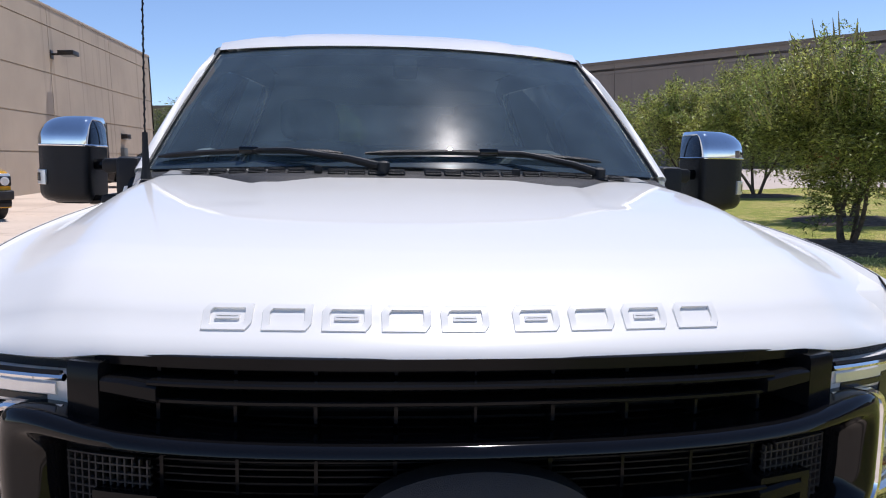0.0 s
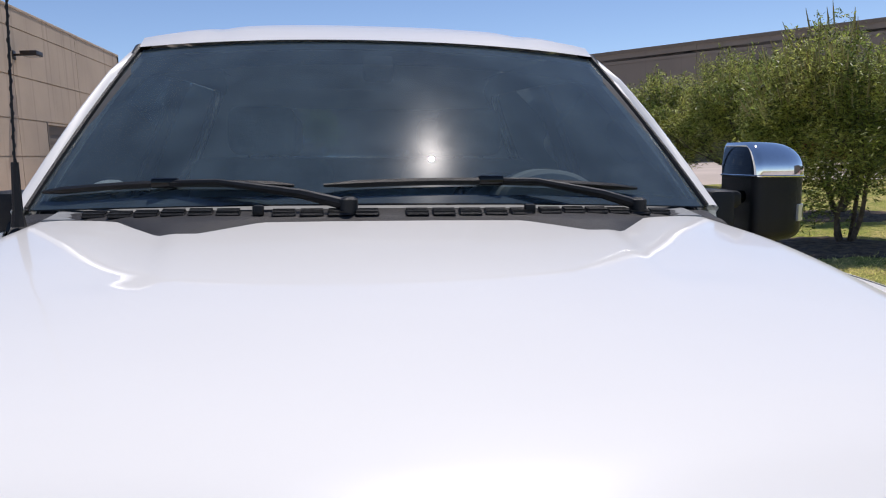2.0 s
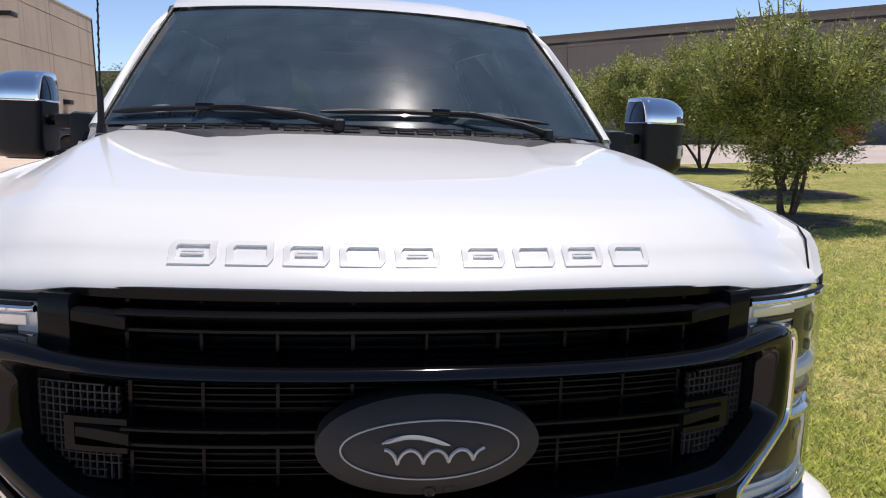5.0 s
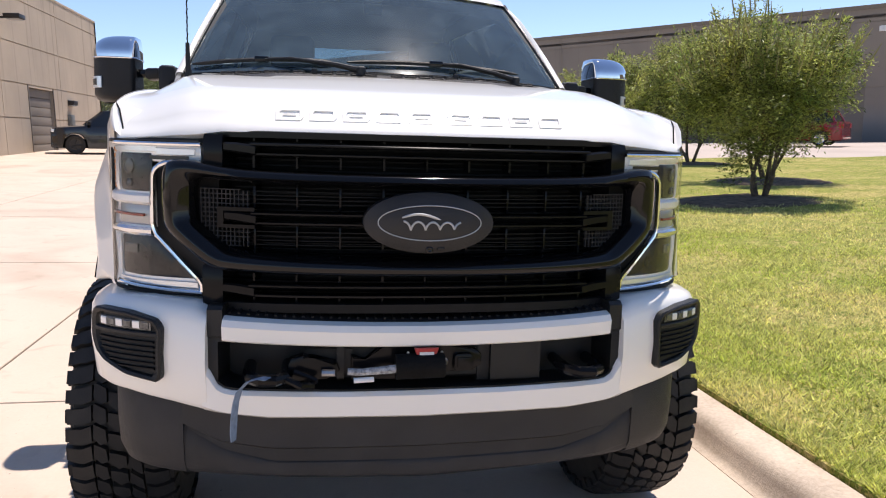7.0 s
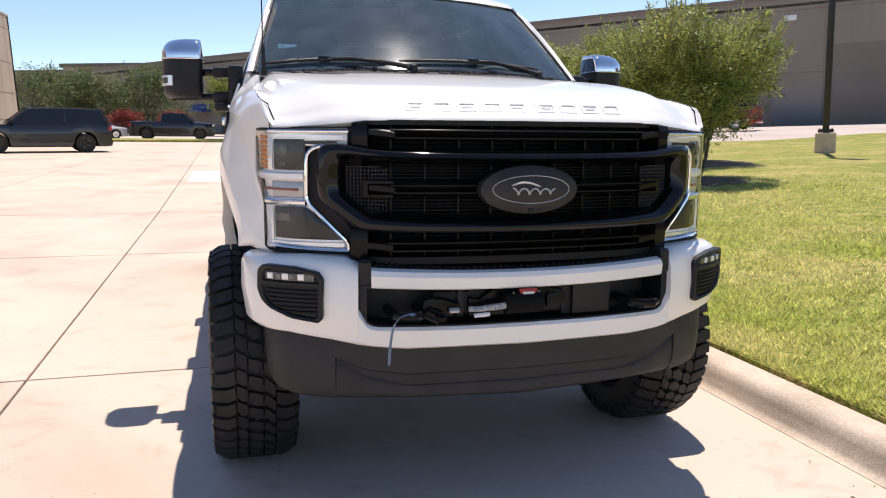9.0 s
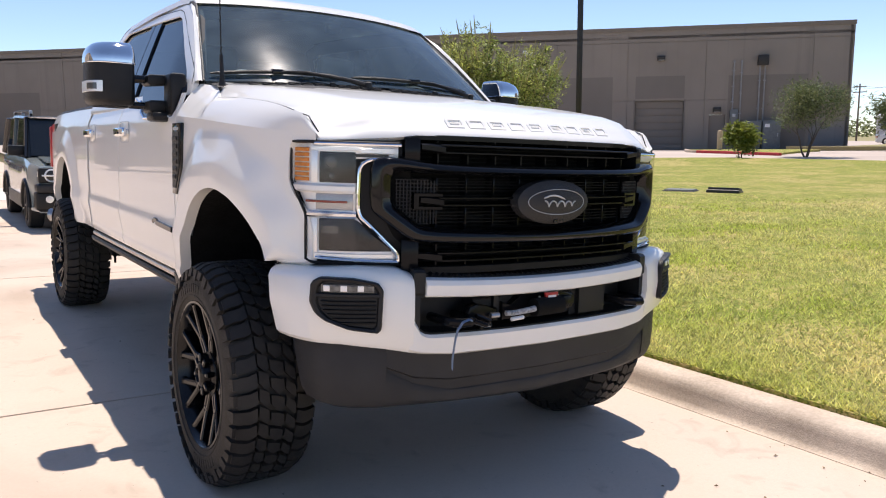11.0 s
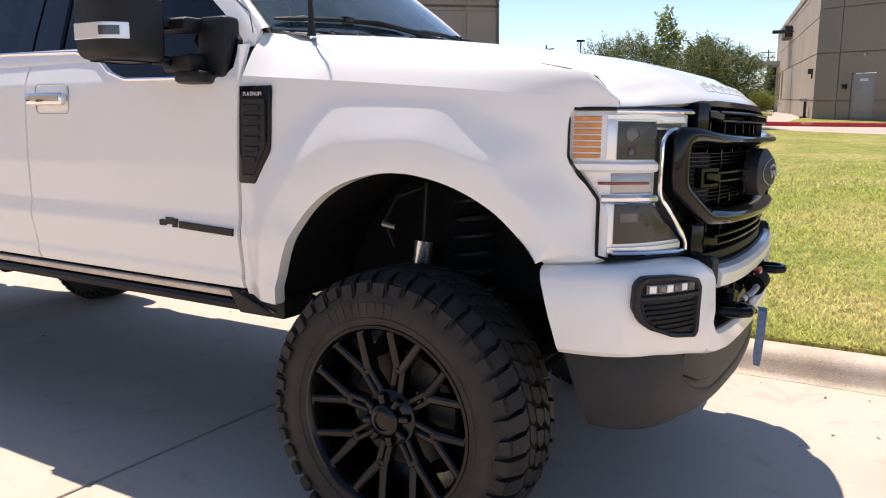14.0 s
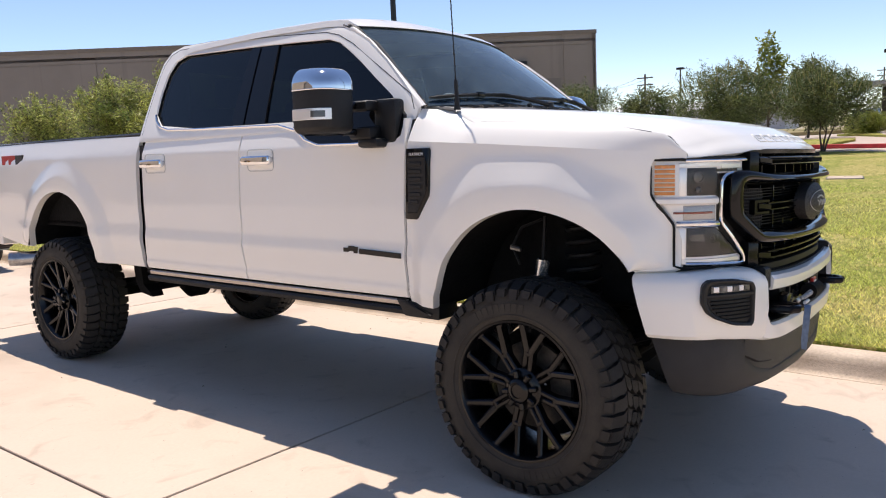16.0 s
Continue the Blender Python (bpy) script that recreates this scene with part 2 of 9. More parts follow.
SPIKE = mat("seed_spike", (0.30, 0.29, 0.11), 0.8, scale=2, fine=40, island=0.4, rgb2=(0.44, 0.36, 0.17))
REDFLOWER = mat("red_shrub", (0.35, 0.07, 0.05), 0.8, scale=2, island=0.3)



def turf(name):
    """Mown grass: patches of green and straw, mottled down to the single blade, with shade among the tufts coloured in.
    """
    m = bpy.data.materials.new(name)
    m.use_nodes = True
    n, l = m.node_tree.nodes, m.node_tree.links
    b = n["Principled BSDF"]
    b.inputs["Roughness"].default_value = 0.9
    b.inputs["Specular IOR Level"].default_value = 0.2
    co = n.new("ShaderNodeTexCoord")

    def cloud(scale, detail, lo, hi, stretch=None):
        t = n.new("ShaderNodeTexNoise")
        t.inputs["Scale"].default_value, t.inputs["Detail"].default_value = scale, detail
        t.inputs["Distortion"].default_value = 0.6
        if stretch:
            mp = n.new("ShaderNodeMapping")
            mp.inputs["Scale"].default_value = stretch
            l.new(co.outputs["Object"], mp.inputs["Vector"])
            l.new(mp.outputs[0], t.inputs["Vector"])
        else:
            l.new(co.outputs["Object"], t.inputs["Vector"])
        r = n.new("ShaderNodeMapRange")
        r.inputs["From Min"].default_value, r.inputs["From Max"].default_value = lo, hi
        l.new(t.outputs["Fac"], r.inputs["Value"])
        return r.outputs["Result"]

    def blend(fac, a, c):
        x = n.new("ShaderNodeMix")
        x.data_type = "RGBA"
        l.new(fac, x.inputs["Factor"])
        for sock, v in (("A", a), ("B", c)):
            if isinstance(v, tuple):
                x.inputs[sock].default_value = (*v, 1)
            else:
                l.new(v, x.inputs[sock])
        return x.outputs["Result"]

    green = blend(cloud(1.6, 4, 0.35, 0.65), (0.18, 0.235, 0.031), (0.345, 0.37, 0.072))
    straw = blend(cloud(30, 3, 0.35, 0.7), (0.42, 0.345, 0.11), (0.66, 0.52, 0.235))
    mixed = blend(cloud(0.55, 7, 0.50, 0.60), green, straw)
    # darker green paints the shaded sides of tufts into the colour
    tufts = blend(cloud(9, 6, 0.50, 0.62), mixed, (0.115, 0.15, 0.022))
    mixed = blend(cloud(5, 6, 0.55, 0.66), tufts, straw)
    flecks = blend(cloud(48, 4, 0.49, 0.64), mixed, straw)
    # fine dark green paints in the shade between blades
    gap_shade = blend(cloud(42, 6, 0.50, 0.61), flecks, (0.15, 0.19, 0.032))
    l.new(gap_shade, b.inputs["Base Color"])
    h = n.new("ShaderNodeTexNoise")
    h.inputs["Scale"].default_value, h.inputs["Detail"].default_value = 70, 5
    l.new(co.outputs["Object"], h.inputs["Vector"])
    bp = n.new("ShaderNodeBump")
    bp.inputs["Strength"].default_value, bp.inputs["Distance"].default_value = 1.0, 0.02
    l.new(h.outputs["Fac"], bp.inputs["Height"])
    l.new(bp.outputs["Normal"], b.inputs["Normal"])
    return m


GRASS = turf("mown_grass")
SIGNALRED = mat("dark_red_signal", (0.26, 0.05, 0.03), 0.25, var=0.1)
BAYGREY = mat("grey_lamp_bay", (0.45, 0.45, 0.44), 0.25, 0.5, var=0.05)
DISCSTEEL = mat("dull_brake_steel", (0.07, 0.065, 0.06), 0.5, 0.7, var=0.2, scale=20)


# ---- mesh helpers ----
def finish(bm, sharp=32):
    bmesh.ops.recalc_face_normals(bm, faces=bm.faces)
    me = bpy.data.meshes.new("mesh")
    bm.to_mesh(me)
    bm.free()
    me.polygons.foreach_set("use_smooth", [True] * len(me.polygons))
    me.set_sharp_from_angle(angle=radians(sharp))
    return me


def part(name, bm, material, parent, label="", sharp=32):
    me = finish(bm, sharp) if isinstance(bm, bmesh.types.BMesh) else bm
    if material and not me.materials:
        me.materials.append(material)
    ob = new(name, me)
    ob.parent = parent
    return tagged(ob, label) if label else ob


def outward(ob, centre):
    """Turns an open pane's faces away from a point inside."""
    c = Vector(centre)
    if sum(f.normal.dot(f.center - c) * f.area for f in ob.data.polygons) < 0:
        ob.data.flip_normals()
    return ob


def thing(name, label, category, m=None, group="", kind="", bm=None, material=None, sharp=32):
    """A top-level thing: an Empty for parts, or one mesh."""
    me = None
    if bm:
        me = finish(bm, sharp)
        me.materials.append(material)
    ob = new(name, me)
    if m is not None:
        ob.matrix_world = m
    return tagged(ob, label, category, group, kind)


def box(bm, x0, x1, y0, y1, z0, z1, bevel=0.0, seg=2):
    vs = [bm.verts.new((x, y, z)) for x in (x0, x1) for y in (y0, y1) for z in (z0, z1)]
    fs = [bm.faces.new([vs[i] for i in f]) for f in ((0, 1, 3, 2), (4, 6, 7, 5), (0, 4, 5, 1), (2, 3, 7, 6), (0, 2, 6, 4), (1, 5, 7, 3))]
    if bevel:
        es = list({e for f in fs for e in f.edges})
        bmesh.ops.bevel(bm, geom=es, offset=bevel, segments=seg, affect="EDGES", profile=0.5)
    return bm


def loft(bm, rows, closed=False, cap=False):
    """A skin over rows of points, all of one length. closed: each row is a ring."""
    vv = [[bm.verts.new(p) for p in r] for r in rows]
    n = len(rows[0])
    for a, b in zip(vv, vv[1:]):
        for i in range(n if closed else n - 1):
            j = (i + 1) % n
            bm.faces.new((a[i], a[j], b[j], b[i]))
    if cap:
        bm.faces.new(vv[0])
        bm.faces.new(vv[-1])
    return bm


def prism(bm, pts, a, b, axis="y", bevel=0.0, seg=2):
    """A flat outline pts pulled from a to b along an axis. The outline's two numbers are the other axes, in their order."""
    def at(p, v):
        return {"x": (v, p[0], p[1]), "y": (p[0], v, p[1]), "z": (p[0], p[1], v)}[axis]
    lo, hi = [bm.verts.new(at(p, a)) for p in pts], [bm.verts.new(at(p, b)) for p in pts]
    fs = [bm.faces.new(lo), bm.faces.new(hi)]
    for i in range(len(pts)):
        j = (i + 1) % len(pts)
        fs.append(bm.faces.new((lo[i], lo[j], hi[j], hi[i])))
    if bevel:
        es = list({e for f in fs[:2] for e in f.edges})
        bmesh.ops.bevel(bm, geom=es, offset=bevel, segments=seg, affect="EDGES", profile=0.5)
    return bm


def tube(bm, path, radius, sides=8, cap=True):
    """A round bar along a path; radius is a number or one for each point."""
    pts = [Vector(p) for p in path]
    rows = []
    side = None
    for i, p in enumerate(pts):
        d = (pts[min(i + 1, len(pts) - 1)] - pts[max(i - 1, 0)]).normalized()
        if side is None:
            side = d.orthogonal().normalized()
        side = (side - d * side.dot(d)).normalized()
        up = d.cross(side)
        r = radius[i] if isinstance(radius, (list, tuple)) else radius
        rows.append([p + (side * math.cos(a) + up * math.sin(a)) * r for a in (2 * math.pi * k / sides for k in range(sides))])
    return loft(bm, rows, True, cap)


def spin(bm, profile, centre, axis="x", steps=48):
    """A ring turned from (along, radius) points round an axis through centre."""
    rows = []
    for k in range(steps + 1):
        a = 2 * math.pi * (k % steps) / steps
        c, s = math.cos(a), math.sin(a)
        rows.append([(centre[0] + u, centre[1] + r * c, centre[2] + r * s) if axis == "x" else
                     (centre[0] + r * c, centre[1] + r * s, centre[2] + u) if axis == "z" else
                     (centre[0] + r * c, centre[1] + u, centre[2] + r * s) for u, r in profile])
    loft(bm, rows)
    bmesh.ops.remove_doubles(bm, verts=bm.verts, dist=1e-6)
    return bm


def thick(bm, depth):
    """Gives an open skin a thickness."""
    bmesh.ops.recalc_face_normals(bm, faces=bm.faces)
    bmesh.ops.solidify(bm, geom=bm.faces[:], thickness=depth)
    return bm


def resample(pts, n, closed=False):
    """n points at even steps along a line of points."""
    p = [Vector(q) for q in pts]
    if closed:
        p.append(p[0])
    cum = [0.0]
    for a, b in zip(p, p[1:]):
        cum.append(cum[-1] + (b - a).length)
    out = []
    m = n if closed else n - 1
    for k in range(n):
        s = cum[-1] * k / m
        i = max(j for j in range(len(cum)) if cum[j] <= s + 1e-9)
        i = min(i, len(p) - 2)
        f = (s - cum[i]) / max(1e-9, cum[i + 1] - cum[i])
        out.append(p[i].lerp(p[i + 1], min(1, max(0, f))))
    return out


def lerp(x, *knots):
    """A line through (x, y) knots, flat outside."""
    if x <= knots[0][0]:
        return knots[0][1]
    for (a, u), (b, v) in zip(knots, knots[1:]):
        if x <= b:
            return u + (v - u) * (x - a) / (b - a)
    return knots[-1][1]


def ease(x, *knots):
    """As lerp, but eased between the knots."""
    if x <= knots[0][0]:
        return knots[0][1]
    for (a, u), (b, v) in zip(knots, knots[1:]):
        if x <= b:
            f = (x - a) / (b - a)
            return u + (v - u) * f * f * (3 - 2 * f)
    return knots[-1][1]


def flow(x, *knots):
    """A smooth line through (x, y) knots, with no flats at them."""
    if x <= knots[0][0]:
        return knots[0][1]
    if x >= knots[-1][0]:
        return knots[-1][1]
    n = len(knots)
    slope = [(knots[min(i + 1, n - 1)][1] - knots[max(i - 1, 0)][1]) / (knots[min(i + 1, n - 1)][0] - knots[max(i - 1, 0)][0]) for i in range(n)]
    for i in range(n - 1):
        (a, u), (b, v) = knots[i], knots[i + 1]
        if x <= b:
            h = b - a
            t = (x - a) / h
            return (2 * t**3 - 3 * t**2 + 1) * u + (t**3 - 2 * t**2 + t) * h * slope[i] + (3 * t**2 - 2 * t**3) * v + (t**3 - t**2) * h * slope[i + 1]


def text_mesh(words, size, depth):
    """Raised letters in the built-in font, as a bmesh in the xy plane, centred."""
    cu = bpy.data.curves.new("letters", "FONT")
    cu.body, cu.size, cu.extrude, cu.align_x, cu.align_y = words, size, depth, "CENTER", "CENTER"
    ob = bpy.data.objects.new("letters", cu)
    me = bpy.data.meshes.new_from_object(ob)
    bm = bmesh.new()
    bm.from_mesh(me)
    bpy.data.objects.remove(ob)
    bpy.data.curves.remove(cu)
    bpy.data.meshes.remove(me)
    return bm


# ---- the ground ----
KERB_X, SLOPE = 1.53, math.tan(radians(GRADE_DEG))
RISE = 0.0135  # the lot's climb towards its far end


def g(x, y):
    """The ground's height: a lot that falls towards the kerb, level land beyond it."""
    lot = -SLOPE * max(-14.0, min(x, KERB_X)) - 0.018
    far = 0.06 + ease(x, (1.7, 0.0), (9.0, 0.13)) + ease(math.hypot(x, y), (28, 0.0), (35, 0.24), (46, 0.30), (61, 0.12), (90, 0.12))
    rise = RISE * max(0.0, min(y, 70.0) - 11.13)
    return lot + rise if x < KERB_X + 0.1 else far + rise * ease(x, (3.0, 1.0), (14.0, 0.0))


def sheet(bm, xs, ys, lift=0.0, hole=None):
    vv = {}
    for i, x in enumerate(xs):
        for j, y in enumerate(ys):
            vv[i, j] = bm.verts.new((x, y, g(x, y) + lift))
    for i in range(len(xs) - 1):
        for j in range(len(ys) - 1):
            bm.faces.new((vv[i, j], vv[i + 1, j], vv[i + 1, j + 1], vv[i, j + 1]))
    return bm


bm = bmesh.new()
xs = [-2500, -600, -200, -100, -60, -40, -25, -14, -8, -4, 0, 1.5, 1.74, 3, 5, 7, 9, 12, 16, 20, 25, 30, 35, 40, 46, 55, 65, 75, 90, 120, 200, 600, 2500]
ys = [-2500, -600, -200, -100, -60, -40, -25, -15, -8, -3, 0, 3, 6, 10, 15, 20, 25, 30, 35, 40, 46, 55, 65, 75, 95, 120, 200, 600, 2500]
sheet(bm, xs, ys, -0.13)
thing("ground", "dry pale green field reaching to the horizon", "ground", kind="structure", bm=bm, material=FIELD)

bm = bmesh.new()
xs = [1.70, 3, 5, 7, 9, 12, 16, 20, 25, 30, 35, 40, 46, 55, 65, 75, 100, 130]
ys = [-80, -40, -20, -10, -3, 0, 3, 6, 10, 15, 20, 25, 30, 35, 40, 46, 55, 65, 75, 95, 120]
sheet(bm, xs, ys, -0.05)
thing("road", "pale concrete drive and car park round the buildings", "road", kind="structure", bm=bm, material=ASPHALTLIGHT)
bm = bmesh.new()
sheet(bm, [-45, -30, -20, -14, -10, -5, 0, 1.62], [-60, -30, -10, 0, 11.1, 20, 30, 40, 52, 70, 90, 120], -0.03)
thing("pavement_base", "dark jointing under the concrete slabs of the lot", "pavement", kind="structure", bm=bm, material=JOINT)

# the lawn
LAWN = [(1.745, -30), (22, -10), (26.0, 0.5), (29.3, 4), (29.8, 9), (29.8, 13), (28.0, 19), (24.5, 22.6), (19.5, 23.2), (16.5, 25.8), (6, 27), (1.745, 27)]


bm = bmesh.new()
ring = resample([(x, y, 0) for x, y in LAWN], 120, True)
rows = []
for k in range(13):
    f = 1 - (1 - k / 12) ** 1.0
    row = []
    for p in ring:
        q = Vector((8, 5, 0)).lerp(p, f)
        z = g(max(q.x, 1.75), q.y) + 0.02 + 0.012 * noise.noise((q.x * 0.5, q.y * 0.5, 0))
        row.append((q.x, q.y, z))
    rows.append(row)
rows.append([(p.x, p.y, -0.2) for p in ring])
loft(bm, rows, True)
bmesh.ops.remove_doubles(bm, verts=bm.verts, dist=1e-5)
thing("lawn", "mown green lawn with dry yellow patches beside the kerb", "lawn", kind="structure", bm=bm, material=GRASS, sharp=60)

# the kerb: a rolled concrete edge in long lengths
kerb = thing("kerb", "weathered pale concrete kerb along the lawn", "kerb", kind="structure")


def kerb_piece(length):
    bm = bmesh.new()
    prof = [(-0.035, -0.14), (-0.035, 0.003), (-0.008, 0.010), (0.008, 0.030), (0.022, 0.085), (0.035, 0.118), (0.058, 0.136), (0.09, 0.143), (0.20, 0.146), (0.212, 0.138), (0.214, -0.14)]
    loft(bm, [[(u, v * length, w - SLOPE * u * (u < 0)) for u, w in prof] for v in (0.0, 0.25, 0.5, 0.75, 1.0)], True, True)
    return finish(bm, 40)


piece = kerb_piece(4.46)
piece.materials.append(KERBMAT)
for k in range(-4, 6):
    ob = part("kerb_stone", piece, None, kerb)
    ob.location = (KERB_X, 2.13 + 4.5 * k, g(KERB_X, 2.13 + 4.5 * k))
    ob.rotation_euler = (math.atan(RISE) if k > 1 else 0.0, 0, 0)

# ---- buildings ----
def panel_wall(owner, p0, p1, z0, z1, paint, reveal_z=(), reveal_w=(), depth=0.3, openings=(), coping=None, name="wall"):
    """A wall from p0 to p1 with cast grooves; openings (along, width, sill, head) go through it. The outer face looks to the right of p0 to p1."""
    a, b = Vector((*p0, 0)), Vector((*p1, 0))
    u = (b - a).normalized()
    nrm = Vector((u.y, -u.x, 0))
    length = (b - a).length
    cuts_w = sorted({0.0, length, *[w + s * 0.02 for w in reveal_w for s in (-1, 1)], *[o[0] for o in openings], *[o[0] + o[1] for o in openings]})
    # a backing slab at the depth of the grooves, with the cast panels proud of it
    def block(bm, w0, w1, q0, q1, d0, d1):
        vs = [a + u * w + nrm * d + Vector((0, 0, z)) for w in (w0, w1) for d in (d0, d1) for z in (q0, q1)]
        v = [bm.verts.new(p) for p in vs]
        for f in ((0, 1, 3, 2), (4, 6, 7, 5), (0, 4, 5, 1), (2, 3, 7, 6), (0, 2, 6, 4), (1, 5, 7, 3)):
            bm.faces.new([v[i] for i in f])
        return bm

    spans = [w for w in cuts_w if w in (0.0, length) or any(abs(w - o[0]) < 1e-6 or abs(w - o[0] - o[1]) < 1e-6 for o in openings)]
    bm = bmesh.new()
    for w0, w1 in zip(spans, spans[1:]):
        z = z0
        for o in sorted((o for o in openings if o[0] < (w0 + w1) / 2 < o[0] + o[1]), key=lambda o: o[2]):
            if o[2] > 0:
                block(bm, w0, w1, z, z0 + o[2], -depth, -0.05)
            z = z0 + o[3]
        block(bm, w0, w1, z, z1, -depth, -0.05)
    bmesh.ops.remove_doubles(bm, verts=bm.verts, dist=1e-5)
    back_slab = part(name, bm, paint, owner)
    edges_w = [0.0] + sorted(reveal_w) + [length]
    edges_z = [z0] + sorted(reveal_z) + [z1]
    for w0, w1 in zip(edges_w, edges_w[1:]):
        for q0, q1 in zip(edges_z, edges_z[1:]):
            p0_, p1_ = w0 + 0.02 * (w0 > 0), w1 - 0.02 * (w1 < length)
            r0, r1 = q0 + 0.025 * (q0 > z0), q1 - 0.025 * (q1 < z1)
            cw = sorted({p0_, p1_, *[c for o in openings for c in (o[0], o[0] + o[1]) if p0_ < c < p1_]})
            cz = sorted({r0, r1, *[z0 + c for o in openings for c in (o[2], o[3]) if r0 < z0 + c < r1]})
            bm = bmesh.new()
            for x0, x1 in zip(cw, cw[1:]):
                for y0, y1 in zip(cz, cz[1:]):
                    mw, mz = (x0 + x1) / 2, (y0 + y1) / 2
                    if not any(o[0] < mw < o[0] + o[1] and z0 + o[2] < mz < z0 + o[3] for o in openings):
                        block(bm, x0, x1, y0, y1, -0.05, 0.0)
            if not bm.faces:
                bm.free()
                continue
            bmesh.ops.remove_doubles(bm, verts=bm.verts, dist=1e-5)
            part("wall_panel", bm, paint, back_slab)
    if coping:
        bm = bmesh.new()
        vs = [a + u * w + nrm * d + Vector((0, 0, z)) for w in (-0.03, length + 0.03) for d in (-depth - 0.05, 0.06) for z in (z1 - 0.02, z1 + 0.28)]
        v = [bm.verts.new(p) for p in vs]
        for f in ((0, 1, 3, 2), (4, 6, 7, 5), (0, 4, 5, 1), (2, 3, 7, 6), (0, 2, 6, 4), (1, 5, 7, 3)):
            bm.faces.new([v[i] for i in f])
        part("coping", bm, coping, owner, "darker band along the parapet")
    return a, u, nrm


def on_wall(w, frame_of, w0, w1, z0, z1, d0, d1, bevel=0.0):
    """A block on a wall: along w0 to w1, heights z0 to z1, from d0 to d1 proud of its face."""
    a, u, nrm = frame_of
    bm = bmesh.new()
    box(bm, w0, w1, d0, d1, z0, z1, bevel)
    k = u.length
    m = Matrix((( u.x, nrm.x, 0, a.x), (u.y, nrm.y, 0, a.y), (0, 0, k, 1.35 * (1 - k)), (0, 0, 0, 1)))
    bmesh.ops.transform(bm, matrix=m, verts=bm.verts)
    return bm


def flat_roof(owner, pts, z, paint):
    bm = bmesh.new()
    prism(bm, pts, z - 0.2, z, "z")
    part("roof", bm, paint, owner)


# the long taupe warehouse behind the lawn
HOUSE_A, HOUSE_DIR, BIG = Vector((55.45, 28.1, 0)), Vector((-0.677, 0.736, 0)).normalized(), 1.25


def wz(z):
    """A height on the warehouse, whose plan is drawn at 1 to BIG."""
    return 1.35 + (z - 1.35) * BIG


HOUSE_L = 96 * BIG
A2 = HOUSE_A + HOUSE_DIR * HOUSE_L
outer = -Vector((HOUSE_DIR.y, -HOUSE_DIR.x, 0))
long_house = thing("warehouse", "long taupe concrete warehouse with a plain parapet", "building")
Z0, Z1 = wz(0.1), wz(7.8)
REVEALS = (wz(3.55), wz(7.1))
panels = [2.2, 8.25, 12.9, 17.3] + [24.6 + 7.3 * k for k in range(10)]
wf = panel_wall(long_house, (A2.x, A2.y), (HOUSE_A.x, HOUSE_A.y), Z0, Z1, WALLTAUPE, reveal_z=REVEALS, reveal_w=[HOUSE_L - p * BIG for p in panels], openings=[((96 - s) * BIG, w * BIG, 0.3 * BIG, h * BIG) for s, w, h in ((12.4, 2.95, 3.42), (7.95, 0.95, 2.55), (66.9, 2.6, 3.2))], coping=COPING)
wf = (wf[0], wf[1] * BIG, wf[2] * BIG)  # things on this wall are drawn at 1 to BIG too
E2 = HOUSE_A - outer * 40
panel_wall(long_house, (HOUSE_A.x, HOUSE_A.y), (E2.x, E2.y), Z0, Z1, WALLTAUPE, reveal_z=REVEALS, reveal_w=[8, 16, 24, 32], coping=COPING, name="side_wall")
B2 = A2 - outer * 40
panel_wall(long_house, (B2.x, B2.y), (A2.x, A2.y), Z0, Z1, WALLTAUPE, coping=COPING, name="end_wall")
flat_roof(long_house, [(HOUSE_A.x, HOUSE_A.y), (A2.x, A2.y), (B2.x, B2.y), (E2.x, E2.y)], Z1 - 0.4, WALLTAUPEDARK)


def roller_door(owner, frame_of, w0, width, z0, z1, paint):
    """A sectional door: ribbed leaves in a frame."""
    n = 7
    step = (z1 - z0) / n
    door = part("roller_door", on_wall(None, frame_of, w0, w0 + width, z0, z1, -0.2, -0.16), paint, owner)
    for k in range(n):
        part("door_section", on_wall(None, frame_of, w0 + 0.02, w0 + width - 0.02, z0 + k * step + 0.015, z0 + (k + 1) * step - 0.015, -0.16, -0.12, 0.01), paint, door)
    for s in (w0 - 0.08, w0 + width):
        part("door_jamb", on_wall(None, frame_of, s, s + 0.08, z0, z1 + 0.1, -0.02, 0.03), paint, door)


roller_door(long_house, wf, 96 - 12.4, 2.95, 0.1 + 0.3, 0.1 + 3.42, WALLTAUPEDARK)
roller_door(long_house, wf, 96 - 66.9, 2.6, 0.1 + 0.3, 0.1 + 3.2, WALLTAUPEDARK)
part("door", on_wall(None, wf, 96 - 7.94, 96 - 7.01, 0.1 + 0.3, 0.1 + 2.54, -0.14, -0.09, 0.01), WALLTAUPEDARK, long_house, "plain painted steel door")
# darker painted panels at the foot of the wall
for s0, s1, z0, z1 in ((13.8, 17.2, 0.2, 4.95), (9.45, 12.4, 3.58, 4.95), (2.4, 6.9, 0.3, 4.9), (20, 24, 0.2, 4.95), (28, 34, 0.2, 4.95), (44, 52, 0.2, 4.8), (56, 62, 0.2, 4.8)):
    part("painted_panel", on_wall(None, wf, 96 - s1, 96 - s0, 0.1 + z0, 0.1 + z1, 0.0, 0.006), WALLTAUPEDARK, long_house)

